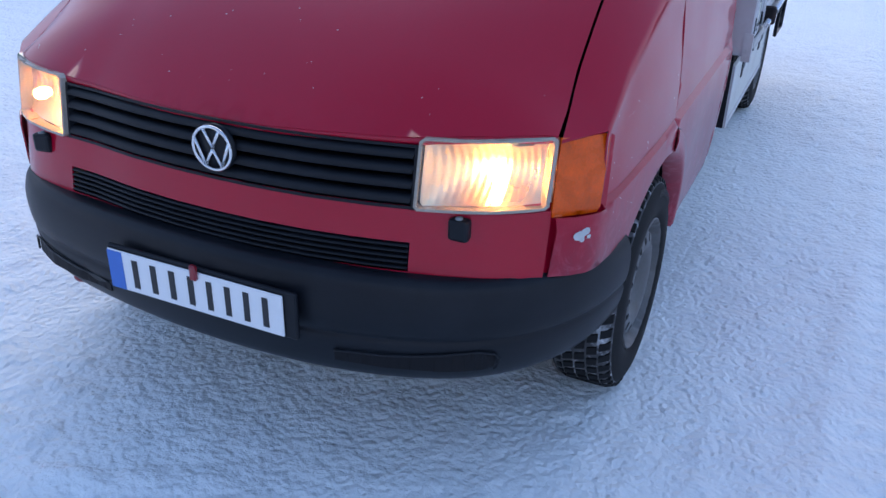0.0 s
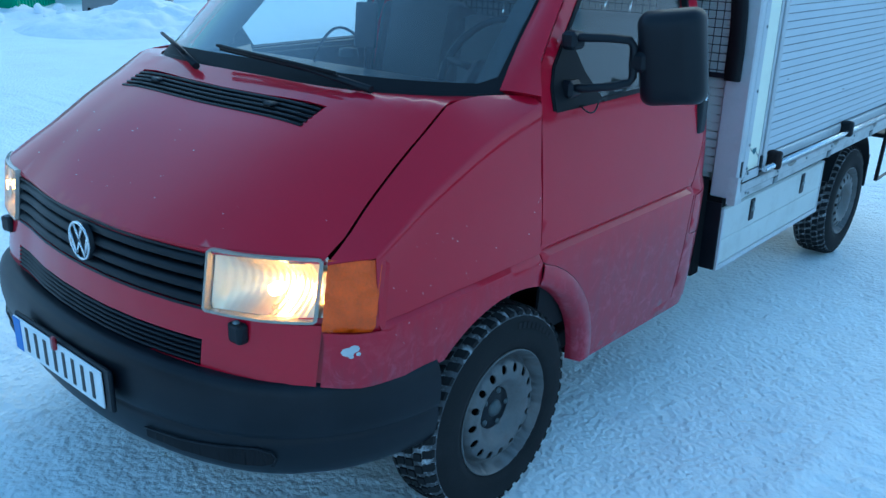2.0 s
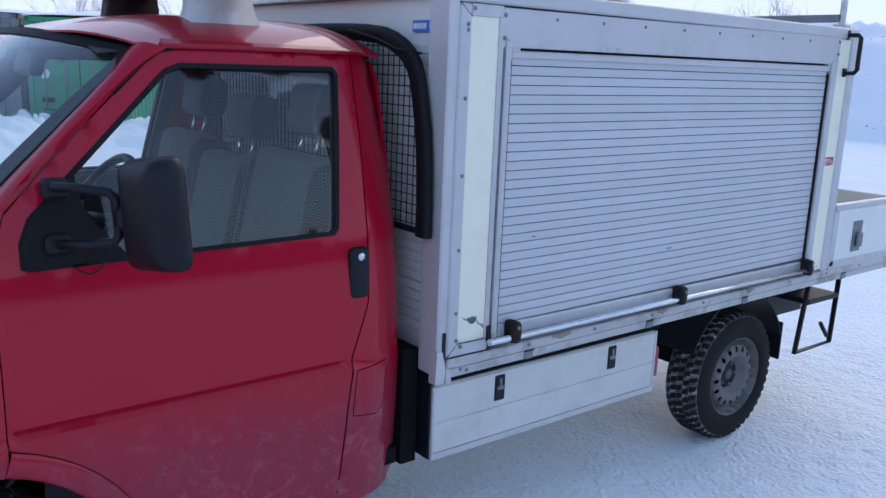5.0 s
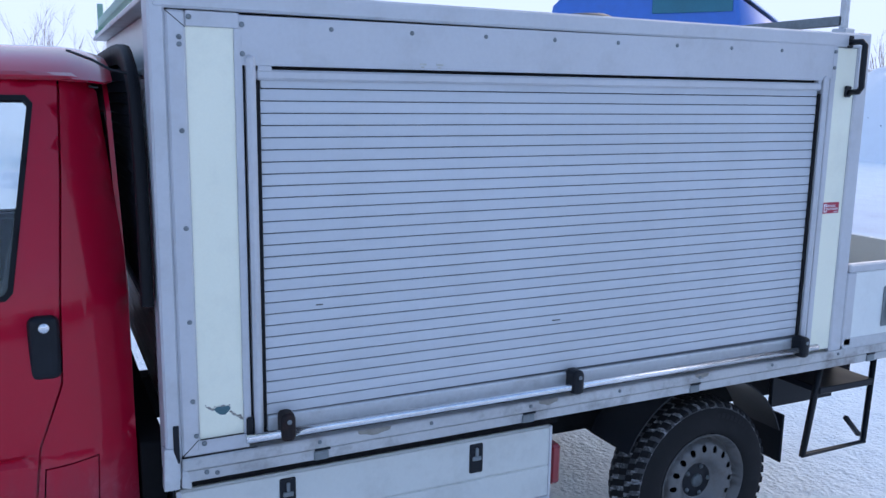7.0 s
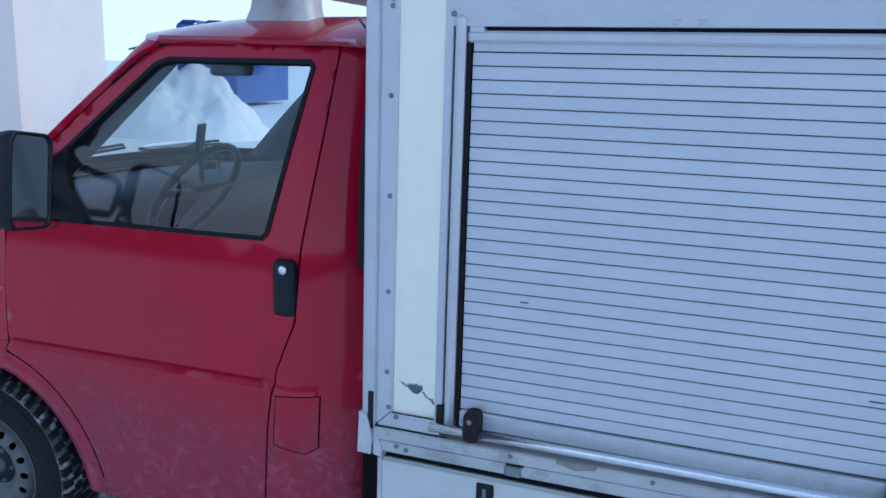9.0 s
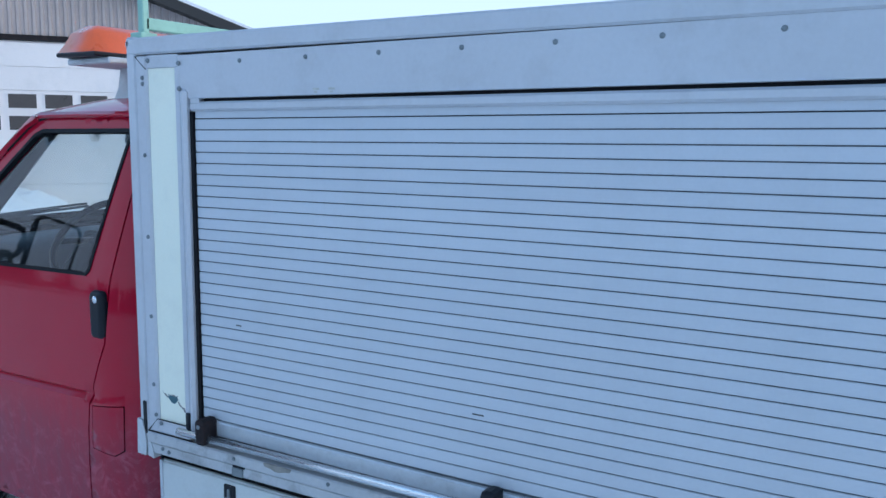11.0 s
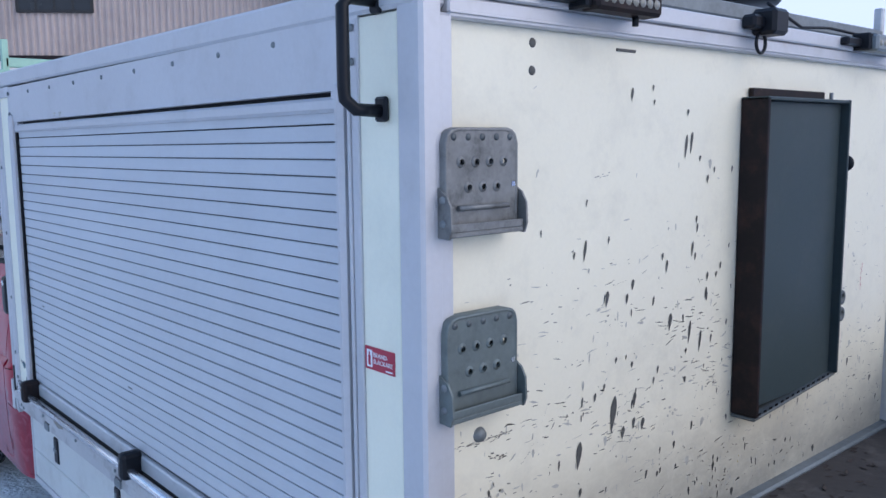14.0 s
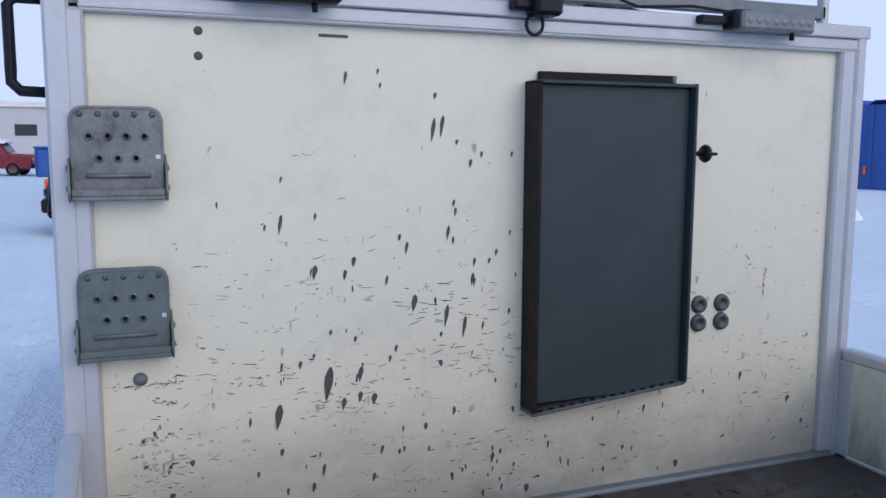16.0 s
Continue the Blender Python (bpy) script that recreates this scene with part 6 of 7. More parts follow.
add_tube(bm, [(0.82, 4.03, 0.46), (0.82, 4.12, 0.37)], 0.011, 4)
add_box(bm, 0.62, 0.835, 3.85, 4.155, 0.585, 0.612, 0.003)
add_box(bm, 0.60, 0.62, 3.83, 4.19, 0.46, 0.70, 0.003)
part("entry_step", bm, M["black"], truck, "black welded entry step under the bed")
# work lights and camera along the rear edge
for x0, x1, front in ((0.375, 0.562, M["rust"]), (-0.793, -0.575, M["zinc"])):
    bm = bmesh.new()
    add_box(bm, x0, x1, RY + 0.03, RY + 0.075, 1.925, 1.968, 0.006, m=None)
    wl = part("work_light", bm, front, truck, "slim LED work light bar on a bracket")
    part("light_bracket", boxes((x1 - 0.01, x1 + 0.09, RY + 0.012, RY + 0.04, 1.938, 1.958), (x1 - 0.04, x1 + 0.012, RY + 0.012, RY + 0.06, 1.928, 1.972), bevel=0.004), M["black"], wl)
    for k in range(8):
        xx = x0 + 0.02 + k * (x1 - x0 - 0.04) / 7
        part("led", lathe([(0, 0.002), (0.007, 0.002), (0.009, 0)], (xx, RY + 0.075, 1.946), 'y', 10), M["led_off"], wl)
    part("cable_gland", tube([(x0 + 0.05, RY + 0.05, 1.926), (x0 + 0.05, RY + 0.05, 1.908)], 0.006, 8), M["black"], wl)
bm = bmesh.new()
add_box(bm, -0.105, -0.04, RY + 0.015, RY + 0.075, 1.928, 1.985, 0.008)
add_box(bm, -0.05, 0.0, RY + 0.015, RY + 0.05, 1.94, 1.97, 0.006)
add_tube(bm, [(-0.055 + 0.02 * math.sin(a), RY + 0.035, 1.912 + 0.022 * math.cos(a)) for a in np.linspace(0.4, 6, 14)], 0.004, 6)
part("reversing_camera", bm, M["black"], truck, "black reversing camera with a cable loop")
# roof frame
for x in (-0.97, 0.86):
    for y in (1.415, 3.755):
        post = part("corner_post", boxes((x - 0.012, x + 0.012, y - 0.012, y + 0.012, 1.95, 2.085), (x - 0.03, x + 0.03, y - 0.025, y + 0.025, 1.955, 1.975), bevel=0.003), M["pale_green"] if y < 2 else M["alu_dull"], truck, "upright post of the roof rack")
for y in (1.415, 3.755):
    part("cross_bar", boxes((-0.97, 0.86, y - 0.012, y + 0.012, 1.985, 2.02), bevel=0.003), M["pale_green"] if y < 2 else M["zinc"], truck, "roof rack cross bar")
part("rack_cable", tube([(-0.2, RY - 0.03, 2.02), (-0.35, RY - 0.02, 1.975), (-0.5, RY - 0.02, 1.985), (-0.6, RY + 0.02, 1.97)], 0.004, 6), M["black"], truck)
bm = bmesh.new()
add_lathe(bm, [(0, 0.05), (0.09, 0.045), (0.15, 0.02), (0.16, 0.0), (0.15, -0.01), (0, -0.012)], (-0.42, 3.55, 2.07), 'z', 24)
add_tube(bm, [(-0.36, 3.56, 2.06), (-0.36, 3.62, 1.94)], 0.014, 8)
part("roof_beacon", bm, M["black"], truck, "round black beacon base on the box roof")

# light bar on the cab roof
CAB = 1.03
for s in (1, -1):
    rows = []
    for z, g in ((1.808, 0.03), (1.85, 0.012), (1.925, 0.0)):
        x0, x1, y0, y1 = 0.34 + g * 0.6, 0.455 + g * 0.3, 0.80 - g, 0.955 + g
        rows.append([(x0, y0, z), (x1, y0, z), (x1, y1, z), (x0, y1, z)])
    sided("bar_pedestal", loft(rows[::-1], 0.004, True), M["alu_dull"] if s > 0 else M["rust"], s, label="folded sheet pedestal of the light bar")
bar = part("light_bar", boxes((-0.76, 0.64, 0.74, 0.97, 1.922, 1.945), bevel=0.005), M["alu_dull"], truck, "roof light bar with orange beacon lenses")
part("bar_trim", boxes((-0.80, 0.69, 0.75, 0.96, 1.945, 1.96), bevel=0.004), M["black"], bar)
for x0, x1 in ((0.30, 0.685), (-0.36, -0.80)):
    rows = []
    for t, z in ((0, 1.96), (0.03, 1.99), (0.06, 2.03), (0.12, 2.055)):
        g = t * 0.55
        sg = 1 if x1 > x0 else -1
        rows.append([(x0, 0.755 + g, z), (x1 - sg * g, 0.755 + g, z), (x1 - sg * g, 0.955 - g, z), (x0, 0.955 - g, z)])
    bm = loft(rows, 0, True)
    bm.faces.new([v for v in list(bm.verts)[-4:]])
    bmesh.ops.recalc_face_normals(bm, faces=bm.faces)
    part("beacon_lens", bm, M["orange"], bar, "orange beacon lens")
part("bar_centre", boxes((-0.36, 0.30, 0.76, 0.95, 1.96, 2.03), bevel=0.02), M["white"], bar, "white centre of the light bar")

# mesh guard behind the cab: a flat black hoop that bows back towards the box
def guard_x(z):
    return tab(z, ((1.18, 0.868), (1.30, 0.868), (1.42, 0.862), (1.52, 0.850), (1.61, 0.830), (1.68, 0.812), (1.73, 0.786), (1.78, 0.735), (1.80, 0.695), (1.815, 0.655), (1.832, 0.59), (1.842, 0.48)))


hoop = [(guard_x(z), 1.362, z) for z in (1.18, 1.29, 1.35, 1.43, 1.52, 1.61, 1.68, 1.73, 1.765, 1.79, 1.815, 1.832, 1.842)] + [(0.3, 1.362, 1.846)]
hoop += [(-x, y, z) for x, y, z in hoop[::-1]]
rows = []
for k, p in enumerate(hoop):
    d = Vector(hoop[min(k + 1, len(hoop) - 1)]) - Vector(hoop[max(k - 1, 0)])
    n = Vector((d.z, 0, -d.x)).normalized()
    c = Vector(p)
    rows.append([c + Vector((0, -0.010, 0)), c + Vector((0, 0.012, 0)), c + n * 0.014 + Vector((0, 0.016, 0)), c + n * 0.052 + Vector((0, 0.012, 0)), c + n * 0.056 + Vector((0, -0.012, 0)), c + n * 0.014 + Vector((0, -0.014, 0))])
    if (rows[-1][3] - Vector((0, 0, 1.4))).length > (c - Vector((0, 0, 1.4))).length:
        rows[-1] = [c + Vector((0, -0.010, 0)), c + Vector((0, 0.012, 0)), c - n * 0.014 + Vector((0, 0.016, 0)), c - n * 0.052 + Vector((0, 0.012, 0)), c - n * 0.056 + Vector((0, -0.012, 0)), c - n * 0.014 + Vector((0, -0.014, 0))]
bm = loft(rows, 0, True)
bmesh.ops.recalc_face_normals(bm, faces=bm.faces)
guard = part("cab_guard", bm, M["seal"], truck, "black guard hoop with wire mesh behind the cab")
bm = bmesh.new()
for z in np.arange(1.215, 1.80, 0.031):
    add_tube(bm, [(-guard_x(z) + 0.03, 1.362, z), (guard_x(z) - 0.03, 1.362, z)], 0.0019, 5)
for x in np.arange(-0.837, 0.84, 0.031):
    zt = max((z for z in np.arange(1.20, 1.81, 0.01) if guard_x(z) - 0.03 > abs(x)), default=0)
    if zt > 1.25:
        add_tube(bm, [(x, 1.362, z) for z in (1.20, zt)], 0.0019, 5)
part("wire_mesh", bm, M["black"], guard, "black welded wire mesh")
part("foot_bar", boxes((-0.84, 0.84, 1.354, 1.370, 1.186, 1.206), bevel=0.003), M["black"], guard)
part("roof_cable", tube([(0.60, 1.22, 1.815), (0.68, 1.275, 1.79), (0.72, 1.315, 1.765), (0.77, 1.384, 1.75)], 0.004, 6), M["black"], truck, "black cable from the cab roof to the box")

# door mirrors on long arms
def round_rect(w, h, r, n=5):
    pts = []
    for cx, cz, a0 in ((w - r, h - r, 0), (-w + r, h - r, 90), (-w + r, -h + r, 180), (w - r, -h + r, 270)):
        pts += [(cx + r * math.cos(radians(a0 + 90 * k / n)), cz + r * math.sin(radians(a0 + 90 * k / n))) for k in range(n + 1)]
    return pts


for s in (1, -1):
    at = pose(1.045, 0.435, 1.358, 0, -8, 12)
    rows = []
    for y, g in ((-0.046, 0.055), (-0.044, 0.035), (-0.034, 0.016), (-0.015, 0.005), (0.012, 0.0), (0.030, 0.001), (0.036, 0.005), (0.035, 0.010), (0.026, 0.012)):
        rows.append([at @ Vector((px, y, pz)) for px, pz in round_rect(0.094 - g, 0.132 - g, max(0.012, 0.034 - g * 0.4))])
    bm = loft(rows, 0, True)
    bm.faces.new(list(bm.verts)[:len(rows[0])][::-1])
    bmesh.ops.recalc_face_normals(bm, faces=bm.faces)
    mir = sided("door_mirror", bm, M["black"], s, label="large black door mirror on two arms", smooth=True)
    bm = bmesh.new()
    bm.faces.new([bm.verts.new(at @ Vector((px, 0.029, pz))) for px, pz in round_rect(0.0825, 0.1205, 0.026)][::-1])
    sided("mirror_glass", bm, M["mirror"], s, mir, "mirror glass")
    bm = bmesh.new()
    add_tube(bm, [(0.80, 0.285, 1.398), (0.86, 0.27, 1.408), (0.915, 0.32, 1.408), (0.948, 0.368, 1.402), (0.955, 0.38, 1.385), (0.958, 0.384, 1.34), (0.958, 0.384, 1.30), (0.952, 0.376, 1.284), (0.92, 0.33, 1.275), (0.86, 0.28, 1.268), (0.80, 0.29, 1.262)], 0.012, 8)
    for z0 in (1.402, 1.268):
        add_box(bm, 0.795, 0.845, 0.25, 0.31, z0 - 0.03, z0 + 0.02, 0.01)
    add_box(bm, 0.942, 1.0, 0.372, 0.415, 1.315, 1.372, 0.012)
    sided("mirror_arm", bm, M["black"], s, mir, "black mirror arms")
    sided("mirror_cable", tube(arc((0.846, 0.31, 1.21), (0.872, 0.34, 1.17), (0.858, 0.38, 1.215)), 0.0025, 6), M["black"], s, mir)

# cab interior
rows = []
for x in np.linspace(-0.74, 0.74, 13):
    b = screen_base(x)
    rows.append([(x, b.y + 0.05, b.z - 0.05), (x, b.y + 0.25, 1.235), (x, 0.25, 1.225), (x, 0.30, 1.18), (x, 0.31, 1.0), (x, 0.28, 0.75), (x, 0.1, 0.6)])
part("dashboard", loft(rows, 0.01), M["dash"], truck, "grey dashboard")
bm = bmesh.new()
c = Vector((0.36, 0.49, 1.245))
u, v = Vector((1, 0, 0)), Vector((0, 0.55, 0.83)).normalized()
add_tube(bm, [c + u * 0.195 * math.cos(a) + v * 0.195 * math.sin(a) for a in np.linspace(0, 2 * math.pi, 33)[:-1]], 0.014, 8, 0, True)
for a in (0.1, math.pi - 0.1, -math.pi / 2):
    add_tube(bm, [c + Vector((0, -0.03, 0.0)), c + u * 0.19 * math.cos(a) + v * 0.19 * math.sin(a)], 0.014, 6)
add_tube(bm, [c + Vector((0, -0.02, 0.01)), Vector((0.37, 0.26, 1.03))], 0.045, 10)
part("steering_wheel", bm, M["black"], truck, "black steering wheel")


def seat(x, w, z=0.0):
    bm = bmesh.new()
    add_box(bm, x - w / 2, x + w / 2, 0.55, 1.08, 0.80, 0.96, 0.06, 0, 3)
    st = part("seat", bm, M["fabric"], truck, "grey fabric seat", smooth=True)
    bm = bmesh.new()
    add_box(bm, -w / 2, w / 2, -0.07, 0.07, 0, 0.50 + z, 0.06, 0, 4, pose(x, 1.04, 0.90, -13, 0, 0))
    rest = part("backrest", bm, M["fabric"], st, smooth=True)
    for dx in (-w / 2 + 0.03, w / 2 - 0.03):
        bm = bmesh.new()
        add_box(bm, -0.055, 0.055, -0.085, 0.085, 0, 0.48 + z, 0.05, 0, 3, pose(x + dx, 1.05, 0.90, -13, 0, 0))
        part("side_bolster", bm, M["fabric_dark"], rest, smooth=True)
    bm = bmesh.new()
    add_box(bm, -0.135, 0.135, -0.05, 0.06, -0.085, 0.085, 0.05, 0, 4, pose(x, 1.205, 1.53 + z, -10, 0, 0))
    hr = part("headrest", bm, M["fabric_dark"], st, smooth=True)
    bm = bmesh.new()
    add_box(bm, -0.095, 0.095, -0.062, 0.0, -0.08, 0.08, 0.03, 0, 4, pose(x, 1.205, 1.53 + z, -10, 0, 0))
    part("headrest_face", bm, M["fabric"], hr, smooth=True)
    for dx in (-0.055, 0.055):
        part("headrest_rod", tube([(x + dx, 1.165, 1.36 + z), (x + dx, 1.195, 1.47 + z)], 0.007, 8), M["chrome"], st)


seat(0.43, 0.50, 0.025)
seat(-0.06, 0.44, -0.03)
seat(-0.50, 0.44, 0.02)
bm = bmesh.new()
add_box(bm, -0.12, 0.12, -0.02, 0.02, -0.04, 0.04, 0.015, 0, 2, pose(0.02, 0.42, 1.675, -15, 0, 0))
add_tube(bm, [(0.02, 0.42, 1.70), (0.02, 0.40, 1.785)], 0.01, 8)
part("inner_mirror", bm, M["black"], truck, "black interior mirror", smooth=False)
bm = bmesh.new()
add_box(bm, -0.04, 0.04, -0.008, 0.008, -0.075, 0.075, 0.006, 0, 2, pose(0.012, 0.255, 1.378, -8, 0, 20))
add_tube(bm, [(0.012, 0.26, 1.22), (0.012, 0.26, 1.33)], 0.012, 8)
add_lathe(bm, [(0.0, 0.03), (0.03, 0.025), (0.035, 0)], (-0.06, 0.24, 1.27), 'z', 14)
add_tube(bm, arc((0.0, 0.25, 1.32), (-0.12, 0.22, 1.44), (-0.19, 0.20, 1.24), 10), 0.005, 6)
part("phone_holder", bm, M["black"], truck, "phone in a black dashboard holder with cable")
part("headliner", sheet(rect(-0.62, 0.62, 0.45, 1.29), lambda x, y: (x, y, roof_z(x, y) - 0.03), (), 0.12, 0.004), M["dash"], truck, "grey headliner")
for s in (1, -1):
    lining = [(0.22, 0.50), (1.06, 0.50), (1.07, 1.20), (0.22, 1.20)]
    rows = []
    for v in np.linspace(0.04, 0.98, 9):
        a, b = screen(0.73, v), screen(0.672, v)
        rows.append([a + Vector((-0.012, 0.02, -0.015)), b + Vector((0, 0.022, -0.016)), b + Vector((0, 0.075, -0.03)), a + Vector((-0.03, 0.10, -0.03))])
    sided("pillar_trim", loft(rows, 0.004), M["trim_grey"], s, label="grey inner trim of the windscreen pillar")
    sided("door_lining", sheet(lining, off(skin, -0.06), (), 0.12, 0.01), M["lining"], s, label="black door lining")

CAB = 0
# ---- surroundings ----
def rise(x, y):
    return 0.0


def corrugated(p, q, z0, z1, pitch, deep, thick=0.0):
    """An upright corrugated sheet from p to q (plan), ribs proud to its left."""
    p, q = Vector(p), Vector(q)
    d = (q - p)
    n = Vector((-d.y, d.x)).normalized()
    k = max(1, int(d.length / pitch))
    bm = bmesh.new()
    row = []
    for i in range(k):
        for f, o in ((0.0, 0), (0.3, 0), (0.42, deep), (0.88, deep)):
            c = p + d * ((i + f) / k) + n * o
            row.append(c)
    row.append(q)
    lo = [bm.verts.new((c.x, c.y, z0)) for c in row]
    hi = [bm.verts.new((c.x, c.y, z1 if not callable(z1) else z1((c - p).length))) for c in row]
    for a in range(len(row) - 1):
        bm.faces.new((lo[a], lo[a + 1], hi[a + 1], hi[a]))
    return bm


def container(name, label, place, turn, mat, length=6.06, snow=0.25, lettering=False, group=""):
    """A shipping container. Its doors face -y of its own axes, length along +y, base at z 0."""
    c = thing(name, label, "container", place, turn, group)
    W, H = 2.44, 2.59
    part("floor_frame", boxes((-W / 2, W / 2, 0, length, 0.0, 0.15), (-W / 2, W / 2, 0.05, length, H - 0.06, H - 0.01), bevel=0.01), mat, c)
    for x in (-W / 2, W / 2 - 0.12):
        part("corner_post", boxes((x, x + 0.12, 0, 0.12, 0.0, H), bevel=0.01), mat, c)
        part("corner_post", boxes((x, x + 0.12, length - 0.12, length, 0.0, H), bevel=0.01), mat, c)
        part("top_rail", boxes((x, x + 0.12, 0.12, length - 0.12, H - 0.12, H), bevel=0.01), mat, c)
    part("door_header", boxes((-W / 2, W / 2, 0, 0.12, H - 0.13, H), bevel=0.01), mat, c)
    part("door_sill", boxes((-W / 2, W / 2, 0, 0.12, 0, 0.16), bevel=0.01), mat, c)
    part("side_wall", corrugated((W / 2 - 0.05, 0.12), (W / 2 - 0.05, length - 0.12), 0.15, H - 0.1, 0.28, -0.036), mat, c)
    part("side_wall", corrugated((-W / 2 + 0.05, 0.12), (-W / 2 + 0.05, length - 0.12), 0.15, H - 0.1, 0.28, 0.036), mat, c)
    part("end_wall", corrugated((-W / 2, length - 0.05), (W / 2, length - 0.05), 0.15, H - 0.1, 0.28, 0.036), mat, c)
    for s in (-1, 1):
        x0, x1 = (-W / 2 + 0.1, -0.012) if s < 0 else (0.012, W / 2 - 0.1)
        bm = bmesh.new()
        add_box(bm, x0, x1, 0.03, 0.07, 0.14, H - 0.12, 0.01)
        door = part("door", bm, mat, c, "ribbed container door")
        for z in (0.45, 1.05, 1.65, 2.2):
            part("door_rib", boxes((x0 + 0.06, x1 - 0.06, 0.008, 0.0295, z, z + 0.16), bevel=0.008), mat, door)
        for k in (0.28, 0.72):
            xb = x0 + (x1 - x0) * k
            part("lock_bar", tube([(xb, -0.015, 0.10), (xb, -0.015, H - 0.06)], 0.018, 8), M["grey_steel"], door)
            part("bar_handle", boxes((xb - 0.03, xb + 0.26, -0.035, -0.02, 1.05, 1.09), bevel=0.005), M["grey_steel"], door)
    if lettering:
        for z, w in ((1.42, 0.26), (1.26, 0.22), (1.10, 0.20), (0.95, 0.22)):
            part("marking", boxes((0.62, 0.62 + w, 0.004, 0.0078, z, z + 0.06), bevel=0), M["plate"], c)
        cu = bpy.data.curves.new("marking", 'FONT')
        cu.body, cu.size, cu.extrude = "4310", 0.20, 0.002
        cu.materials.append(M["plate"])
        txt = new("marking", cu)
        txt.parent = c
        txt.matrix_basis = pose(0.62, 0.003, 1.86, 90, 0, 0)
        cu = bpy.data.curves.new("marking", 'FONT')
        cu.body, cu.size, cu.extrude = "0", 0.20, 0.002
        cu.materials.append(M["plate"])
        txt = new("marking", cu)
        txt.parent = c
        txt.matrix_basis = pose(0.98, 0.003, 2.14, 90, 0, 0)
        part("white_disc", lathe([(0, 0.003), (0.11, 0.002), (0.12, 0)], (-0.82, 0.008, 1.28), '-y', 20), M["plate"], c)
        part("primer_patch", boxes((-0.92, -0.62, 0.024, 0.0285, 0.42, 0.72), bevel=0), M["rust"], c)
    if snow:
        bm = bmesh.new()
        rows = []
        for i in range(13):
            y = -0.05 + (length + 0.1) * i / 12
            row = []
            for j in range(9):
                x = -W / 2 - 0.05 + (W + 0.1) * j / 8
                e = min(1, 3.2 * min(i, 12 - i) / 12 + 0.15) * min(1, 3.0 * min(j, 8 - j) / 8 + 0.15)
                row.append((x, y, H + snow * e * (1 + 0.3 * noise.noise((x * 0.9 + place[0], y * 0.9, place[1])))))
            rows.append(row)
        bm = loft(rows, 0.02, flip=True)
        part("roof_snow", bm, M["snow_loose"], c, "snow lying on the roof")
    return c


def facing(p, direction):
    """The turn that points +y of a thing along a direction."""
    return math.degrees(math.atan2(direction[1], direction[0])) - 90


# green container, its doors towards the yard
tr = Vector((-17.75, 6.5))
side = Vector((-0.80, 0.60))
across = Vector((0.60, 0.80))
mid = tr - across * 1.22
container("shipping_container", "green steel shipping container with snow on its roof", (mid.x, mid.y, -0.15), facing(mid, side), M["green"], 12.2, 0.32, True)
g = mid - across * 2.9 + side * 0.6
container("shipping_container", "grey steel shipping container beside the green one", (g.x, g.y, -0.08), facing(g, side), M["grey_steel"], 6.06, 0.15)
lean = part("leaning_panel", boxes((-0.4, 0.4, -0.02, 0.02, 0, 1.9), bevel=0.01), M["concrete"])
lp = tr + side * 4.4 + across * 0.9
frame_b = tube([(-0.4, 0.05, 0), (-0.4, 0.05, 1.9), (0.4, 0.05, 1.9), (0.4, 0.05, 0)], 0.04, 4, True)
part("board_frame", frame_b, M["roofdark"], lean)
lean.matrix_world = pose(lp.x, lp.y, 0.25, -10, 16, facing(lp, -side))
tagged(lean, "weathered board leaning on the green container", "panel")


def heap(name, label, cx, cy, rx, ry, h, seed, base=None, rough=0.35):
    """A heap of shovelled snow."""
    n = 56
    z0 = rise(cx, cy) if base is None else base
    rows = []
    for i in range(n + 1):
        row = []
        for j in range(n + 1):
            u, v = 2 * i / n - 1, 2 * j / n - 1
            r = math.hypot(u, v)
            e = max(0, 1 - r * r) ** 0.9
            x, y = cx + rx * u, cy + ry * v
            lump = noise.fractal((x * 0.7, y * 0.7, seed), 0.7, 2.1, 4)
            crumb = abs(noise.noise((x * 2.6, y * 2.6, seed + 3))) + 0.5 * abs(noise.noise((x * 5.5, y * 5.5, seed + 8)))
            row.append((x, y, z0 - 0.15 + h * e * (1 + rough * lump) + 0.14 * e * lump + 0.13 * min(1, 3 * e) * min(1, h) * crumb))
        rows.append(row)
    bm = loft(rows, 0)
    return tagged(part(name, bm, M["snow_loose"]), label, "snow heap", kind="stuff")


heap("snow_heap", "shovelled snow heap beside the green container", -21.85, 11.75, 3.0, 3.4, 1.75, 2, rough=0.35)
heap("snow_heap", "low snow drift along the container doors", -17.6, 4.8, 1.6, 3.6, 0.30, 5, rough=0.8)
heap("snow_heap", "low lumpy snow ridge in the yard", -15.5, 2.2, 3.5, 2.5, 0.45, 9)
heap("snow_heap", "low lumpy snow ridge in the yard", -13.8, 7.0, 2.5, 2.2, 0.5, 14)
heap("snow_bank", "tall ploughed snow bank with grit in it", -14, 30, 11, 6, 3.7, 21, rough=0.1)
heap("snow_bank", "tall ploughed snow bank with grit in it", -3, 33, 9, 6, 3.6, 25, rough=0.1)
heap("snow_bank", "tall ploughed snow bank with grit in it", 9, 34, 9, 7, 3.4, 27, rough=0.1)
heap("snow_bank", "snow bank below the blue containers", -27, -8.5, 4.5, 6.5, 1.0, 33)
heap("snow_heap", "snow heap against the workshop wall", -13.8, -10.6, 1.8, 2.6, 1.5, 41)
heap("snow_heap", "snow heap against the workshop wall", -7.5, -14.3, 2.6, 1.6, 0.7, 43)
rng = random.Random(17)
bm = bmesh.new()
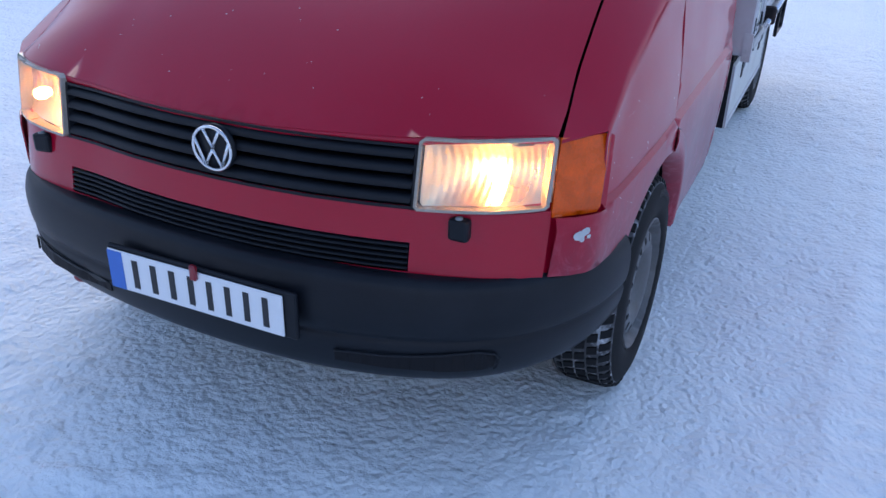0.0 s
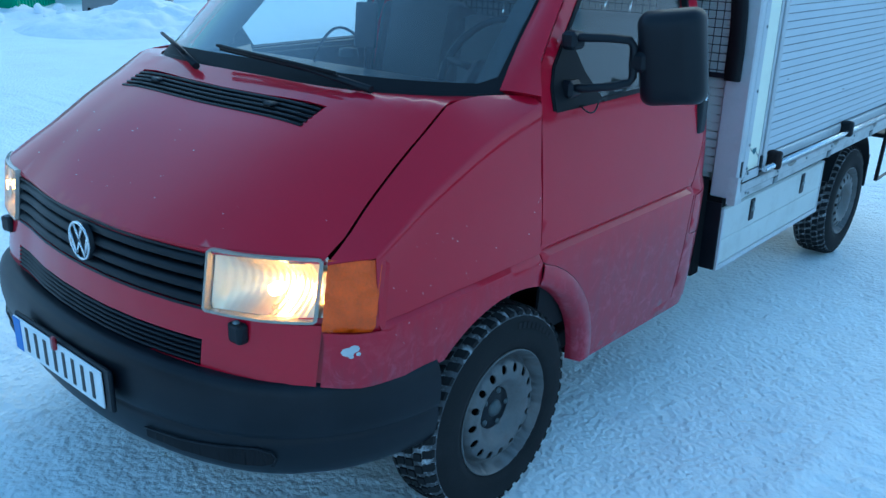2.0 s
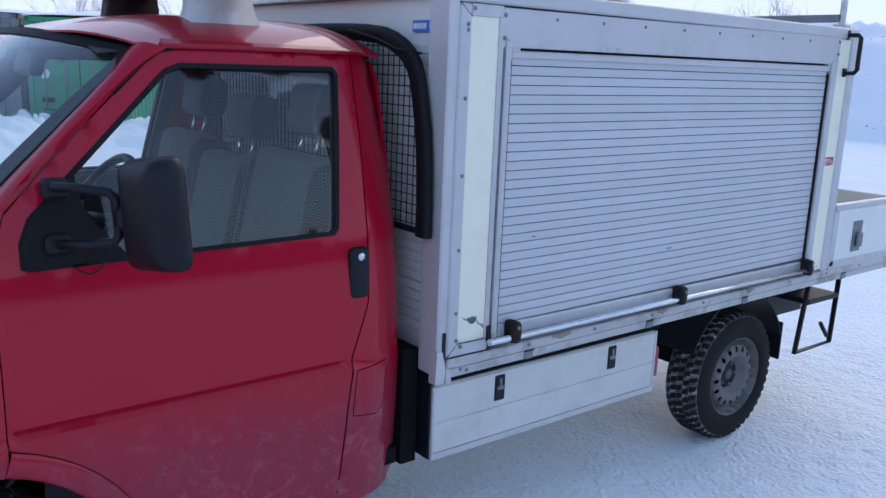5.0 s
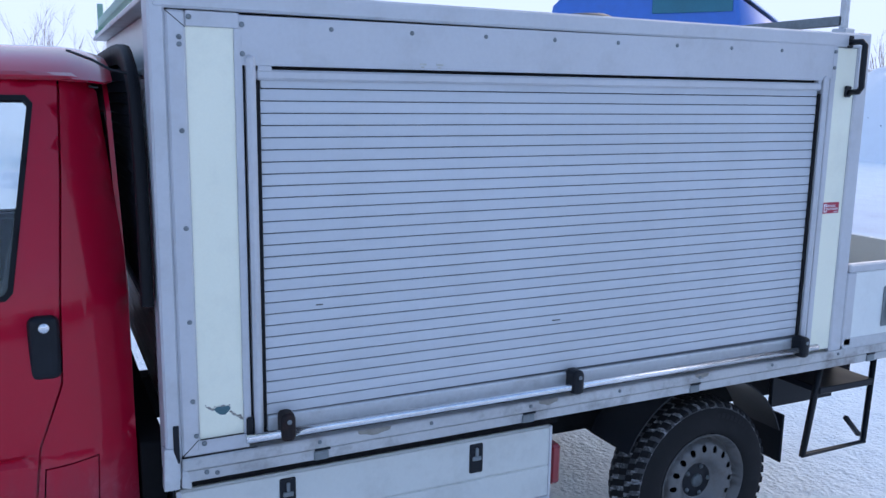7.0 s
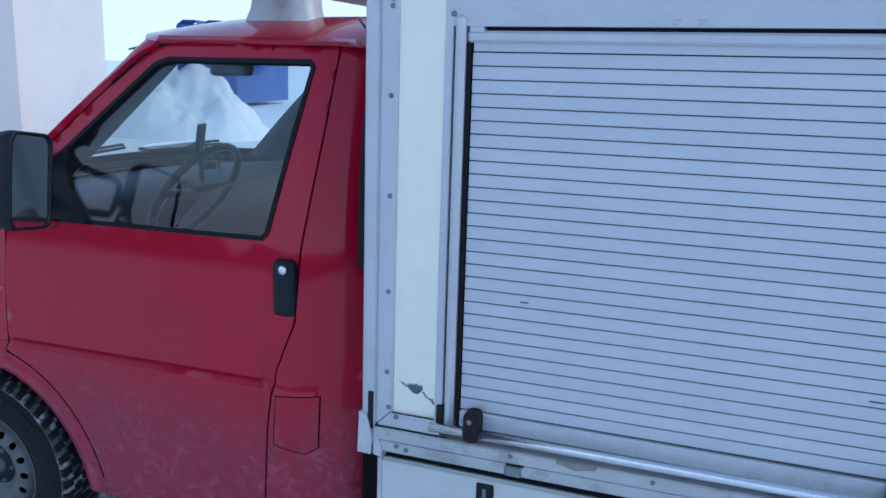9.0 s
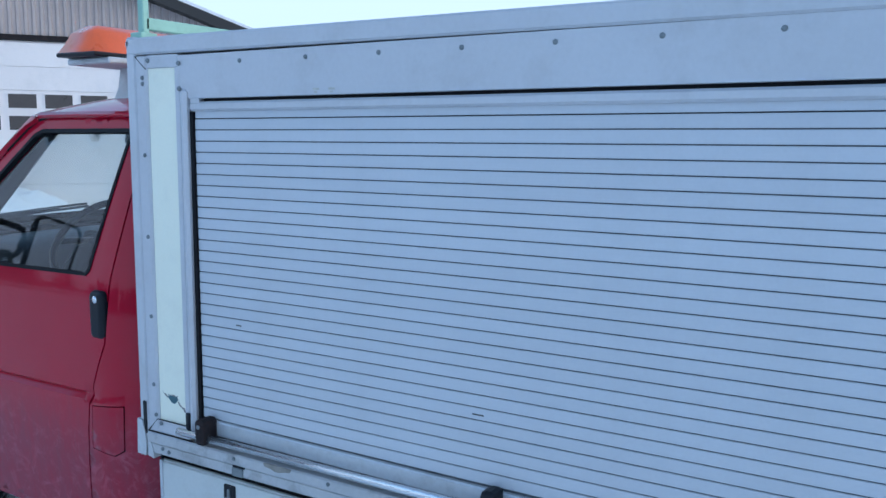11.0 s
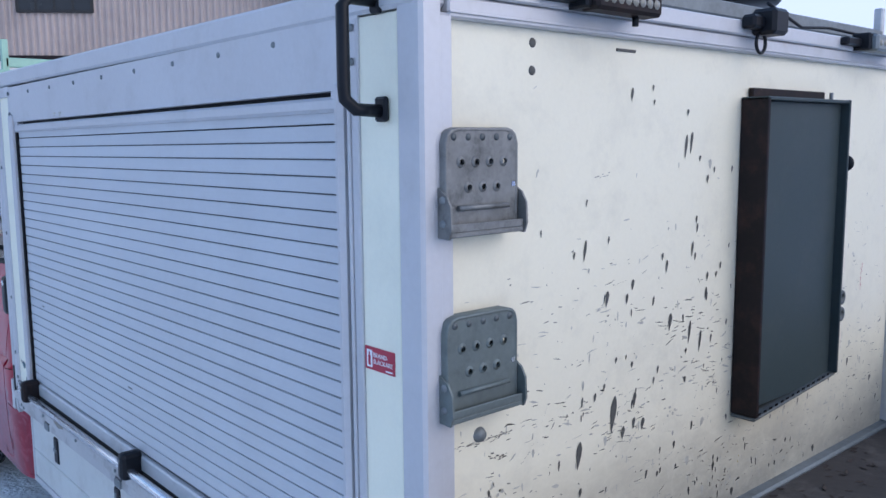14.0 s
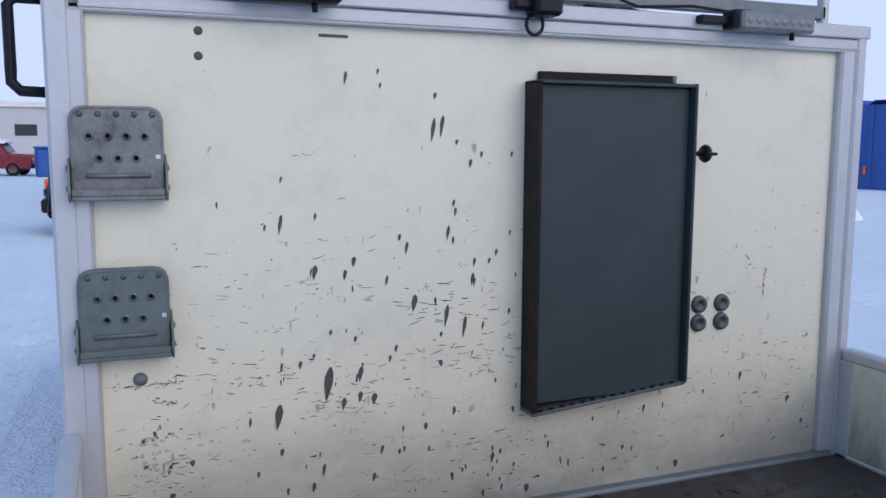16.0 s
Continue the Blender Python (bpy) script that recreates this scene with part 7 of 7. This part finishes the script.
for k in range(150):
    cx, cy, rx, ry, h = ((-21.85, 11.75, 3.0, 3.4, 1.75), (-17.6, 4.8, 1.6, 3.6, 0.30), (-21.85, 11.75, 3.0, 3.4, 1.75))[k % 3]
    u, v = rng.uniform(-0.9, 0.95), rng.uniform(-0.9, 0.9)
    if u * u + v * v > 0.85:
        continue
    r = rng.uniform(0.08, 0.34) * (1 if h > 1 else 0.6)
    m = Matrix.Translation((cx + rx * u, cy + ry * v, h * (1 - u * u - v * v) ** 0.9 - 0.12 + 0.3 * r)) @ pose(0, 0, 0, rng.uniform(0, 90), rng.uniform(0, 90), rng.uniform(0, 90)) @ Matrix.Diagonal((1, rng.uniform(0.6, 0.9), rng.uniform(0.5, 0.8), 1))
    made = bmesh.ops.create_icosphere(bm, subdivisions=2, radius=r, matrix=m)["verts"]
    for w in made:
        w.co += (w.co - m.translation) * 0.5 * noise.noise(w.co * 3.5)
tagged(part("snow_chunks", bm, M["snow_loose"]), "frozen snow chunks on the shovelled heaps", "snow chunks", kind="stuff")
rng = random.Random(5)
bm = bmesh.new()
for k in range(1300):
    cx, cy, rx, ry, h, seed = ((-14, 30, 11, 6, 3.7, 21), (-3, 33, 9, 6, 3.6, 25), (9, 34, 9, 7, 3.4, 27))[k % 3]
    u, v = rng.uniform(-0.8, 0.8), rng.uniform(-0.93, -0.15)
    if u * u + v * v > 0.9:
        continue
    x, y, e = cx + rx * u, cy + ry * v, (1 - u * u - v * v) ** 0.9
    lump = noise.fractal((x * 0.7, y * 0.7, seed), 0.7, 2.1, 4)
    r = rng.uniform(0.012, 0.045)
    bmesh.ops.create_icosphere(bm, subdivisions=1, radius=r, matrix=Matrix.Translation((x, y, h * e * (1 + 0.1 * lump) + 0.14 * e * lump - 0.15)) @ Matrix.Diagonal((1, 1, 0.6, 1)))
tagged(part("dirty_clods", bm, M["concrete"]), "dirty frozen clods on the snow bank", "clods", kind="stuff")

# grey concrete block under snow
for k, (x, y, t) in enumerate(((-16.45, 8.45, 50),)):
    b = thing("concrete_block", "low grey slotted concrete block under a cap of snow", "block", (x, y, rise(x, y) - 0.05), t)
    bm = loft([[(-0.95, d, z), (-0.95, -d, z), (0.95, -d, z), (0.95, d, z)] for z, d in ((0.0, 0.32), (0.2, 0.32), (0.34, 0.26), (0.52, 0.24))], 0, True, True)
    bm.faces.new([v for v in list(bm.verts)[-4:]])
    part("block", bm, M["concrete"], b)
    for u in np.arange(-0.8, 0.85, 0.2):
        part("slot", boxes((u - 0.03, u + 0.03, -0.345, -0.31, 0.08, 0.19), bevel=0.005), M["dark"], b)
    rows = [[(x2, y2, 0.50 + 0.30 * max(0, 1 - (x2 / 1.0) ** 4) * max(0, 1 - (y2 / 0.34) ** 4) * (1 + 0.4 * noise.noise((x2 * 1.5, y2 * 1.5, k)))) for y2 in np.linspace(-0.32, 0.32, 7)] for x2 in np.linspace(-1.0, 1.0, 13)]
    part("snow_cap", loft(rows, 0.02, flip=True), M["snow_loose"], b, "thick cap of snow")


def bush(x, y, z, h, seed, stems=9):
    rng = random.Random(seed)
    bm = bmesh.new()

    def grow(p, d, l, r, depth):
        a = p
        pts, rad = [a], [r]
        for k in range(3):
            d = (d + Vector((rng.gauss(0, 0.13), rng.gauss(0, 0.13), 0.10))).normalized()
            a = a + d * l / 3
            pts.append(a)
            rad.append(r * (1 - 0.2 * (k + 1)))
        add_tube(bm, pts, rad, 4)
        if depth:
            for k in range(rng.randint(3, 4)):
                t = rng.uniform(0.35, 1.0)
                q = pts[min(3, int(t * 3))]
                e = (d + Vector((rng.gauss(0, 0.5), rng.gauss(0, 0.5), rng.uniform(0, 0.4)))).normalized()
                grow(q, e, l * rng.uniform(0.4, 0.65), r * 0.5, depth - 1)
    for k in range(stems):
        a = rng.uniform(0, 6.28)
        d = Vector((math.cos(a) * 0.35, math.sin(a) * 0.35, 1)).normalized()
        grow(Vector((rng.gauss(0, 0.35), rng.gauss(0, 0.35), 0)), d, h * rng.uniform(0.5, 0.75), 0.022, 3)
    ob = part("bare_bush", bm, M["bark"])
    ob.location = (x, y, z)
    return tagged(ob, "leafless bush with thin brown twigs behind the snow", "bush", "bushes behind the yard")


bush_at = [(-28, 13, 3.6), (-29, 17, 3.2), (-31, 9, 4.4), (-27.5, 20, 2.8), (-30, 4.5, 4.2), (-33, 1.5, 4.6), (-22, 26, 3.4), (-25, 23, 3.2), (-17, 33, 3.6), (-12, 35, 3.2), (-8, 36, 3.0), (-19, 31, 3.0)]
for k, (x, y, h) in enumerate(bush_at):
    bush(x, y, rise(x, y) + (1.0 if y > 28 else 0.0), h + 1.2, 50 + k)

# blue containers
BLUE_AT = (-24.59, -18.67)
BLUE_TO = (-24.83, -17.33)
bd = (Vector(BLUE_TO) - Vector(BLUE_AT)).normalized()
skip_box = thing("hook_container", "blue ribbed steel roll-off container with a tail reflector", "container", (BLUE_AT[0] + 2.4 * bd.x, BLUE_AT[1] + 2.4 * bd.y, 0.0), math.degrees(math.atan2(-bd.y, -bd.x)))
BH = 3.06
part("end_wall", boxes((0.02, 2.4, 0.0, 0.06, -0.1, BH), bevel=0.02), M["bluebox"], skip_box)
part("body", boxes((0.05, 2.37, -5.5, 0.0, 0.15, BH - 0.12), bevel=0.03), M["bluebox"], skip_box)
for k in range(5):
    part("step_rung", boxes((1.42, 1.92, 0.06, 0.12, 0.45 + k * 0.36, 0.51 + k * 0.36), bevel=0.008), M["bluebox"], skip_box)
for x in (0.02, 1.1, 2.28):
    part("rib", boxes((x, x + 0.12, 0.055, 0.11, 0.12, BH - 0.05), bevel=0.015), M["bluebox"], skip_box)
for x in (0.50, 1.52):
    part("top_hood", loft([[(x + 0.02, y, BH - 0.02), (x + 0.15, y, BH + 0.13), (x + 0.60, y, BH + 0.13), (x + 0.82, y, BH - 0.02)] for y in (0.08, -1.0)], 0.03), M["bluebox"], skip_box)
part("reflector", boxes((1.26, 1.38, 0.115, 0.13, 0.55, 0.85), bevel=0.005), M["orange"], skip_box, "red and orange reflector")

# workshop with a gable of weathered cladding
A, B = Vector((-12.9, -11.7)), Vector((-0.33, -20.5))
along = (B - A).normalized()
out = Vector((-along.y, along.x))
L = (B - A).length
shop = thing("workshop_building", "workshop with white sectional door and weathered brown corrugated gable", "building")


def wall_pt(s, o, z):
    p = A + along * s + out * o
    return (p.x, p.y, z)


def wall_box(s0, s1, o0, o1, z0, z1):
    bm = bmesh.new()
    c = [wall_pt(s, o, z) for z in (z0, z1) for s, o in ((s0, o0), (s1, o0), (s1, o1), (s0, o1))]
    vs = [bm.verts.new(p) for p in c]
    for q in ((3, 2, 1, 0), (4, 5, 6, 7), (0, 1, 5, 4), (1, 2, 6, 5), (2, 3, 7, 6), (3, 0, 4, 7)):
        bm.faces.new([vs[i] for i in q])
    bmesh.ops.recalc_face_normals(bm, faces=bm.faces)
    return bm


def gable(s):
    return 4.0 + 0.35 * min(s, L - s)


part("lower_wall", wall_box(0, L, -9, -0.05, 0.0, 3.85), M["door_white"], shop, "white lower wall")
bm = bmesh.new()
row = []
k = int(L / 0.16)
for i in range(k):
    for f, o in ((0.0, 0), (0.35, 0), (0.5, 0.035), (0.85, 0.035)):
        row.append(((i + f) / k * L, o))
lo = [bm.verts.new(wall_pt(s, o, 3.8)) for s, o in row]
hi = [bm.verts.new(wall_pt(s, o, gable(s) + 0.05)) for s, o in row]
for a in range(len(row) - 1):
    bm.faces.new((lo[a], lo[a + 1], hi[a + 1], hi[a]))
bmesh.ops.recalc_face_normals(bm, faces=bm.faces)
part("gable_cladding", bm, M["corrug"], shop, "weathered brown corrugated cladding")
for s0, s1 in ((-0.6, L / 2), (L / 2, L + 0.6)):
    bm = bmesh.new()
    vs = [bm.verts.new(wall_pt(s, o, gable(s) + dz)) for o in (0.45, -9) for s, dz in ((s0, 0.02), (s1, 0.02), (s1, 0.26), (s0, 0.26))]
    for q in ((0, 1, 2, 3), (7, 6, 5, 4), (0, 4, 5, 1), (1, 5, 6, 2), (2, 6, 7, 3), (3, 7, 4, 0)):
        bm.faces.new([vs[i] for i in q])
    bmesh.ops.recalc_face_normals(bm, faces=bm.faces)
    part("roof", bm, M["roofdark"], shop, "dark roof with a thin snow cover")
    bm = bmesh.new()
    vs = [bm.verts.new(wall_pt(s, o, gable(s) + dz)) for o in (0.30, -9) for s, dz in ((s0, 0.262), (s1, 0.262), (s1, 0.36), (s0, 0.36))]
    for q in ((0, 1, 2, 3), (7, 6, 5, 4), (0, 4, 5, 1), (1, 5, 6, 2), (2, 6, 7, 3), (3, 7, 4, 0)):
        bm.faces.new([vs[i] for i in q])
    bmesh.ops.recalc_face_normals(bm, faces=bm.faces)
    part("roof_snow", bm, M["snow_loose"], shop)
part("cladding_rail", wall_box(0, L, -0.05, 0.06, 3.72, 3.84), M["rust"], shop)
# sectional doors
for d0 in (2.48, 7.6):
    door = part("sectional_door", wall_box(d0, d0 + 4.2, -0.05, -0.02, 0.0, 3.7), M["door_white"], shop, "white sectional door with small windows")
    for j in range(7):
        part("door_panel", wall_box(d0 + 0.02, d0 + 4.18, -0.02, 0.02, 0.0 + j * 0.525, 0.0 + j * 0.525 + 0.518), M["door_white"], door)
    for r in range(2):
        for c in range(4):
            s0 = d0 + 0.515 + c * 0.743
            z0 = 1.72 + r * 0.485
            w = part("door_window", wall_box(s0, s0 + 0.62, 0.0205, 0.035, z0, z0 + 0.36), M["door_white"], door)
            part("pane", wall_box(s0 + 0.025, s0 + 0.595, 0.035, 0.038, z0 + 0.025, z0 + 0.335), M["brownglass"], w)
part("steel_column", wall_box(1.86, 2.44, -0.04, 0.20, 0.0, 3.7), M["hall"], shop, "grey steel column")
win = part("gable_window", wall_box(8.65, 10.45, 0.03, 0.09, 4.86, 5.76), M["roofdark"], shop, "dark gable window with panes")
for c in range(4):
    for r in range(2):
        part("pane", wall_box(8.72 + c * 0.43, 9.09 + c * 0.43, 0.09, 0.095, 4.92 + r * 0.42, 5.30 + r * 0.42), M["winglass"], win)
part("antenna", tube([wall_pt(2.2, 1.0, 4.4), wall_pt(2.2, 1.0, 7.5)], 0.02, 6), M["grey_steel"], shop)

# shed with a teal canopy and a parked dark pickup beside it
shed = thing("open_shed", "open shed with teal canopy edge under snow", "shed", (-2.35, -15.2, 0.0), 4)
part("post", boxes((-2.4, -2.25, -0.1, 0.05, 0, 2.45), bevel=0.01), M["roofdark"], shed)
part("post", boxes((2.25, 2.4, -0.1, 0.05, 0, 2.45), bevel=0.01), M["roofdark"], shed)
for k in range(3):
    part("canopy_board", boxes((-2.6, 2.6, -0.12 + 0.02 * k, 0.12, 2.40 + k * 0.125, 2.515 + k * 0.125), bevel=0.01), M["teal"], shed)
part("canopy_roof", boxes((-2.6, 2.6, -3.0, 0.1, 2.78, 2.82), bevel=0.01), M["roofdark"], shed)
part("shed_back", boxes((-2.5, 2.5, -2.9, -2.8, 0, 2.78), bevel=0.01), M["roofdark"], shed)
part("red_beam", boxes((-2.4, 2.4, -0.6, -0.5, 1.7, 2.3), bevel=0.01), M["carred"], shed)
part("roof_snow", loft([[(x, y, 2.82 + 0.32 * min(1, 6 * min(i, 12 - i) / 12 + 0.1) * min(1, 4 * min(j, 6 - j) / 6 + 0.15)) for j, y in enumerate(np.linspace(-3.0, 0.15, 7))] for i, x in enumerate(np.linspace(-2.65, 2.65, 13))], 0.02, flip=True), M["snow_loose"], shed, "thick snow on the canopy")


def car(name, label, place, turn, mat, pickup=False, snow=False):
    c = thing(name, label, "car", place, turn)
    hw = 0.88
    prof = [(-2.2, 0.35), (-2.25, 0.75), (-2.1, 0.95), (-1.1, 1.02), (-0.35, 1.50), (0.75, 1.55), (1.15 if not pickup else 0.95, 1.05), (2.15, 1.0), (2.25, 0.7), (2.2, 0.35)]
    rows = []
    for x, ins in ((-hw, 0.06), (-hw + 0.05, 0.0), (hw - 0.05, 0.0), (hw, 0.06)):
        rows.append([(x * (0.84 if z > 1.1 else 1), y * (1 - ins * 0.5), z - (ins if z > 0.5 else 0)) for y, z in prof])
    bm = loft(rows, 0, False)
    for r in (0, 3):
        vs = list(bm.verts)[r * len(prof):(r + 1) * len(prof)]
        bm.faces.new(vs if r else vs[::-1])
    bmesh.ops.recalc_face_normals(bm, faces=bm.faces)
    part("body", bm, mat, c)
    part("windscreen", loft([[(x, -0.98, 1.10), (x, -0.42, 1.49)] for x in (-0.66, 0.66)], 0.01), M["winglass"], c)
    part("rear_window", loft([[(x, 0.82, 1.51), (x, 1.10 if not pickup else 0.96, 1.12)] for x in (-0.64, 0.64)], 0.01), M["winglass"], c)
    for s in (-1, 1):
        part("side_window", loft([[(s * 0.765, y, 1.08), (s * 0.755, y * 0.75, 1.44)] for y in (-0.8, 0.85)], 0.01), M["winglass"], c)
        for y in (-1.35, 1.35):
            w = part("wheel", lathe([(0.19, 0), (0.30, 0.0), (0.32, -0.03), (0.32, -0.18), (0.28, -0.2)], (s * 0.88, y, 0.32), 'x' if s > 0 else '-x', 20), M["rubber"], c)
            part("rim", lathe([(0, -0.02), (0.19, -0.01)], (s * 0.88, y, 0.32), 'x' if s > 0 else '-x', 16), M["rim"], w)
        part("tail_lamp", boxes((s * 0.74 - 0.1, s * 0.74 + 0.1, 2.18, 2.24, 0.72, 0.86), bevel=0.01), M["orange"], c)
        part("head_lamp", boxes((s * 0.66 - 0.16, s * 0.66 + 0.16, -2.24, -2.16, 0.68, 0.82), bevel=0.01), M["plate"], c)
    part("bumper", boxes((-0.86, 0.86, 2.18, 2.3, 0.38, 0.58), bevel=0.03), M["black"], c)
    part("bumper", boxes((-0.86, 0.86, -2.3, -2.16, 0.38, 0.58), bevel=0.03), M["black"], c)
    if pickup:
        for s in (-1, 1):
            part("reflective_strip", boxes((s * 0.885 - 0.004, s * 0.885 + 0.004, -0.9, 0.5, 0.48, 0.56), bevel=0.002), M["blue"], c)
            part("reflective_strip", boxes((s * 0.885 - 0.004, s * 0.885 + 0.004, 0.5, 1.0, 0.48, 0.56), bevel=0.002), M["orange"], c)
        part("roll_bar", tube([(-0.68, 1.0, 1.0), (-0.66, 0.98, 1.62), (0.66, 0.98, 1.62), (0.68, 1.0, 1.0)], 0.04, 8), M["black"], c)
        part("reflective_strip", boxes((-0.8, 0.8, 2.235, 2.262, 0.62, 0.72), bevel=0.004), M["blue"], c)
    if snow:
        part("snow_cover", loft([[(x, y, 1.54 + 0.22 * max(0, 1 - (x / 0.75) ** 4) * max(0, 1 - ((y - 0.2) / 0.85) ** 4)) for x in np.linspace(-0.75, 0.75, 9)] for y in np.linspace(-0.6, 1.0, 9)], 0.02), M["snow_loose"], c)
        part("snow_cover", loft([[(x, y, 1.0 + 0.16 * max(0, 1 - (x / 0.8) ** 4) * max(0, 1 - ((y + 1.6) / 0.6) ** 4)) for x in np.linspace(-0.8, 0.8, 9)] for y in np.linspace(-2.15, -1.05, 9)], 0.02), M["snow_loose"], c)
    return c


p = car("parked_pickup", "black parked pickup with a roll bar on the snow", (-0.75, -11.1, 0.0), -90, M["cardark"], True)
p.scale = (1.18, 1.18, 1.18)
car("parked_car", "red parked car under a cover of snow", (6.4, -40, 0.0), 80, M["carred"], False, True)
# long hall across the road
hall = thing("long_hall", "long pale grey hall with a band of windows", "building", (14, -78, 0.0), 4)
part("wall", boxes((-30, 26, -10, 0, 0, 4.6), bevel=0.05), M["hall"], hall)
part("roof_edge", boxes((-30.3, 26.3, -10.3, 0.3, 4.6, 5.1), bevel=0.05), M["door_white"], hall)
for k in range(18):
    part("window", boxes((-28 + k * 3, -26.2 + k * 3, 0.0, 0.04, 2.1, 3.1), bevel=0.01), M["lit"] if k % 7 == 3 else M["winglass"], hall)
for k in (2, 6, 11):
    part("teal_panel", boxes((-29.5 + k * 3, -28.2 + k * 3, 0.0, 0.03, 0.2, 4.3), bevel=0.01), M["teal"], hall)
skip = thing("blue_bin", "blue plastic bin standing in the snow", "bin", (3.55, -38, 0.0), 10)
part("bin_body", boxes((-0.6, 0.6, -0.5, 0.5, 0, 1.3), bevel=0.06), M["bluebox"], skip)
part("bin_lid", boxes((-0.65, 0.65, -0.55, 0.55, 1.3, 1.4), bevel=0.03), M["bluebox"], skip)

# blue van beyond the box, its roof under snow
van = thing("blue_van", "tall blue van with snow lying on its roof", "van", (-6.1, 8.35, 0.0), 37)
rows = []
for y, z0 in ((-0.02, 0.06), (0.0, 0.0), (5.6, 0.0), (5.62, 0.06)):
    rows.append([(-1.25 + z0, y, 0.45), (-1.28 + z0, y, 2.6), (-1.22 + z0, y, 3.1 - z0), (-1.02, y, 3.28 - z0), (1.02, y, 3.28 - z0), (1.22 - z0, y, 3.1 - z0), (1.28 - z0, y, 2.6), (1.25 - z0, y, 0.45)])
bm = loft(rows, 0, True)
vs = list(bm.verts)
bm.faces.new(vs[:8][::-1])
bm.faces.new(vs[-8:])
bmesh.ops.recalc_face_normals(bm, faces=bm.faces)
part("body", bm, M["blue"], van)
part("windscreen", boxes((-1.1, 1.1, -0.035, -0.015, 1.7, 2.75), bevel=0.005), M["winglass"], van)
van.scale = (1, 1, 0.962)
part("head_board", boxes((0.15, 1.15, -0.04, -0.02, 2.95, 3.18), bevel=0.005), M["teal"], van)
for s in (-1, 1):
    for y in (1.0, 4.5):
        part("wheel", lathe([(0, 0.0), (0.2, 0.0), (0.44, 0.0), (0.46, -0.04), (0.46, -0.24), (0.4, -0.26)], (s * 1.24, y, 0.46), 'x' if s > 0 else '-x', 20), M["rubber"], van)
    part("headlamp", boxes((s * 0.95 - 0.15, s * 0.95 + 0.15, -0.04, -0.01, 0.85, 1.05), bevel=0.005), M["plate"], van)
part("bumper", boxes((-1.24, 1.24, -0.12, 0.0, 0.4, 0.75), bevel=0.03), M["black"], van)
part("roof_snow", loft([[(x, y, 3.2 + 0.34 * min(1, 5 * min(i, 12 - i) / 12 + 0.1) * min(1, 4 * min(j, 8 - j) / 8 + 0.2)) for j, x in enumerate(np.linspace(-1.15, 1.15, 9))] for i, y in enumerate(np.linspace(0.1, 5.5, 13))], 0.02), M["snow_loose"], van, "snow lying on the roof")

# dark woods beyond the road, mirrored in the paint
rng = random.Random(91)
bm = bmesh.new()
for k in range(230):
    a, r = rng.uniform(-1.25, 1.2), rng.uniform(48, 66)
    h = rng.uniform(4.5, 8.5)
    x, y = 1 + r * math.cos(a), 1 + r * math.sin(a)
    for j in range(4):
        add_lathe(bm, [(h * 0.24 * (1 - 0.22 * j) * rng.uniform(0.8, 1.2), h * (0.08 + 0.22 * j)), (0.0, h * (0.45 + 0.185 * j))], (x, y, 0), 'z', 7)
woods = part("far_woods", bm, material("dark_spruce", (0.035, 0.045, 0.035), 0.9, 0, 0.3, 0.6, 6, 0.2))
tagged(woods, "dark spruce wood far behind the yard", "woods", kind="stuff")
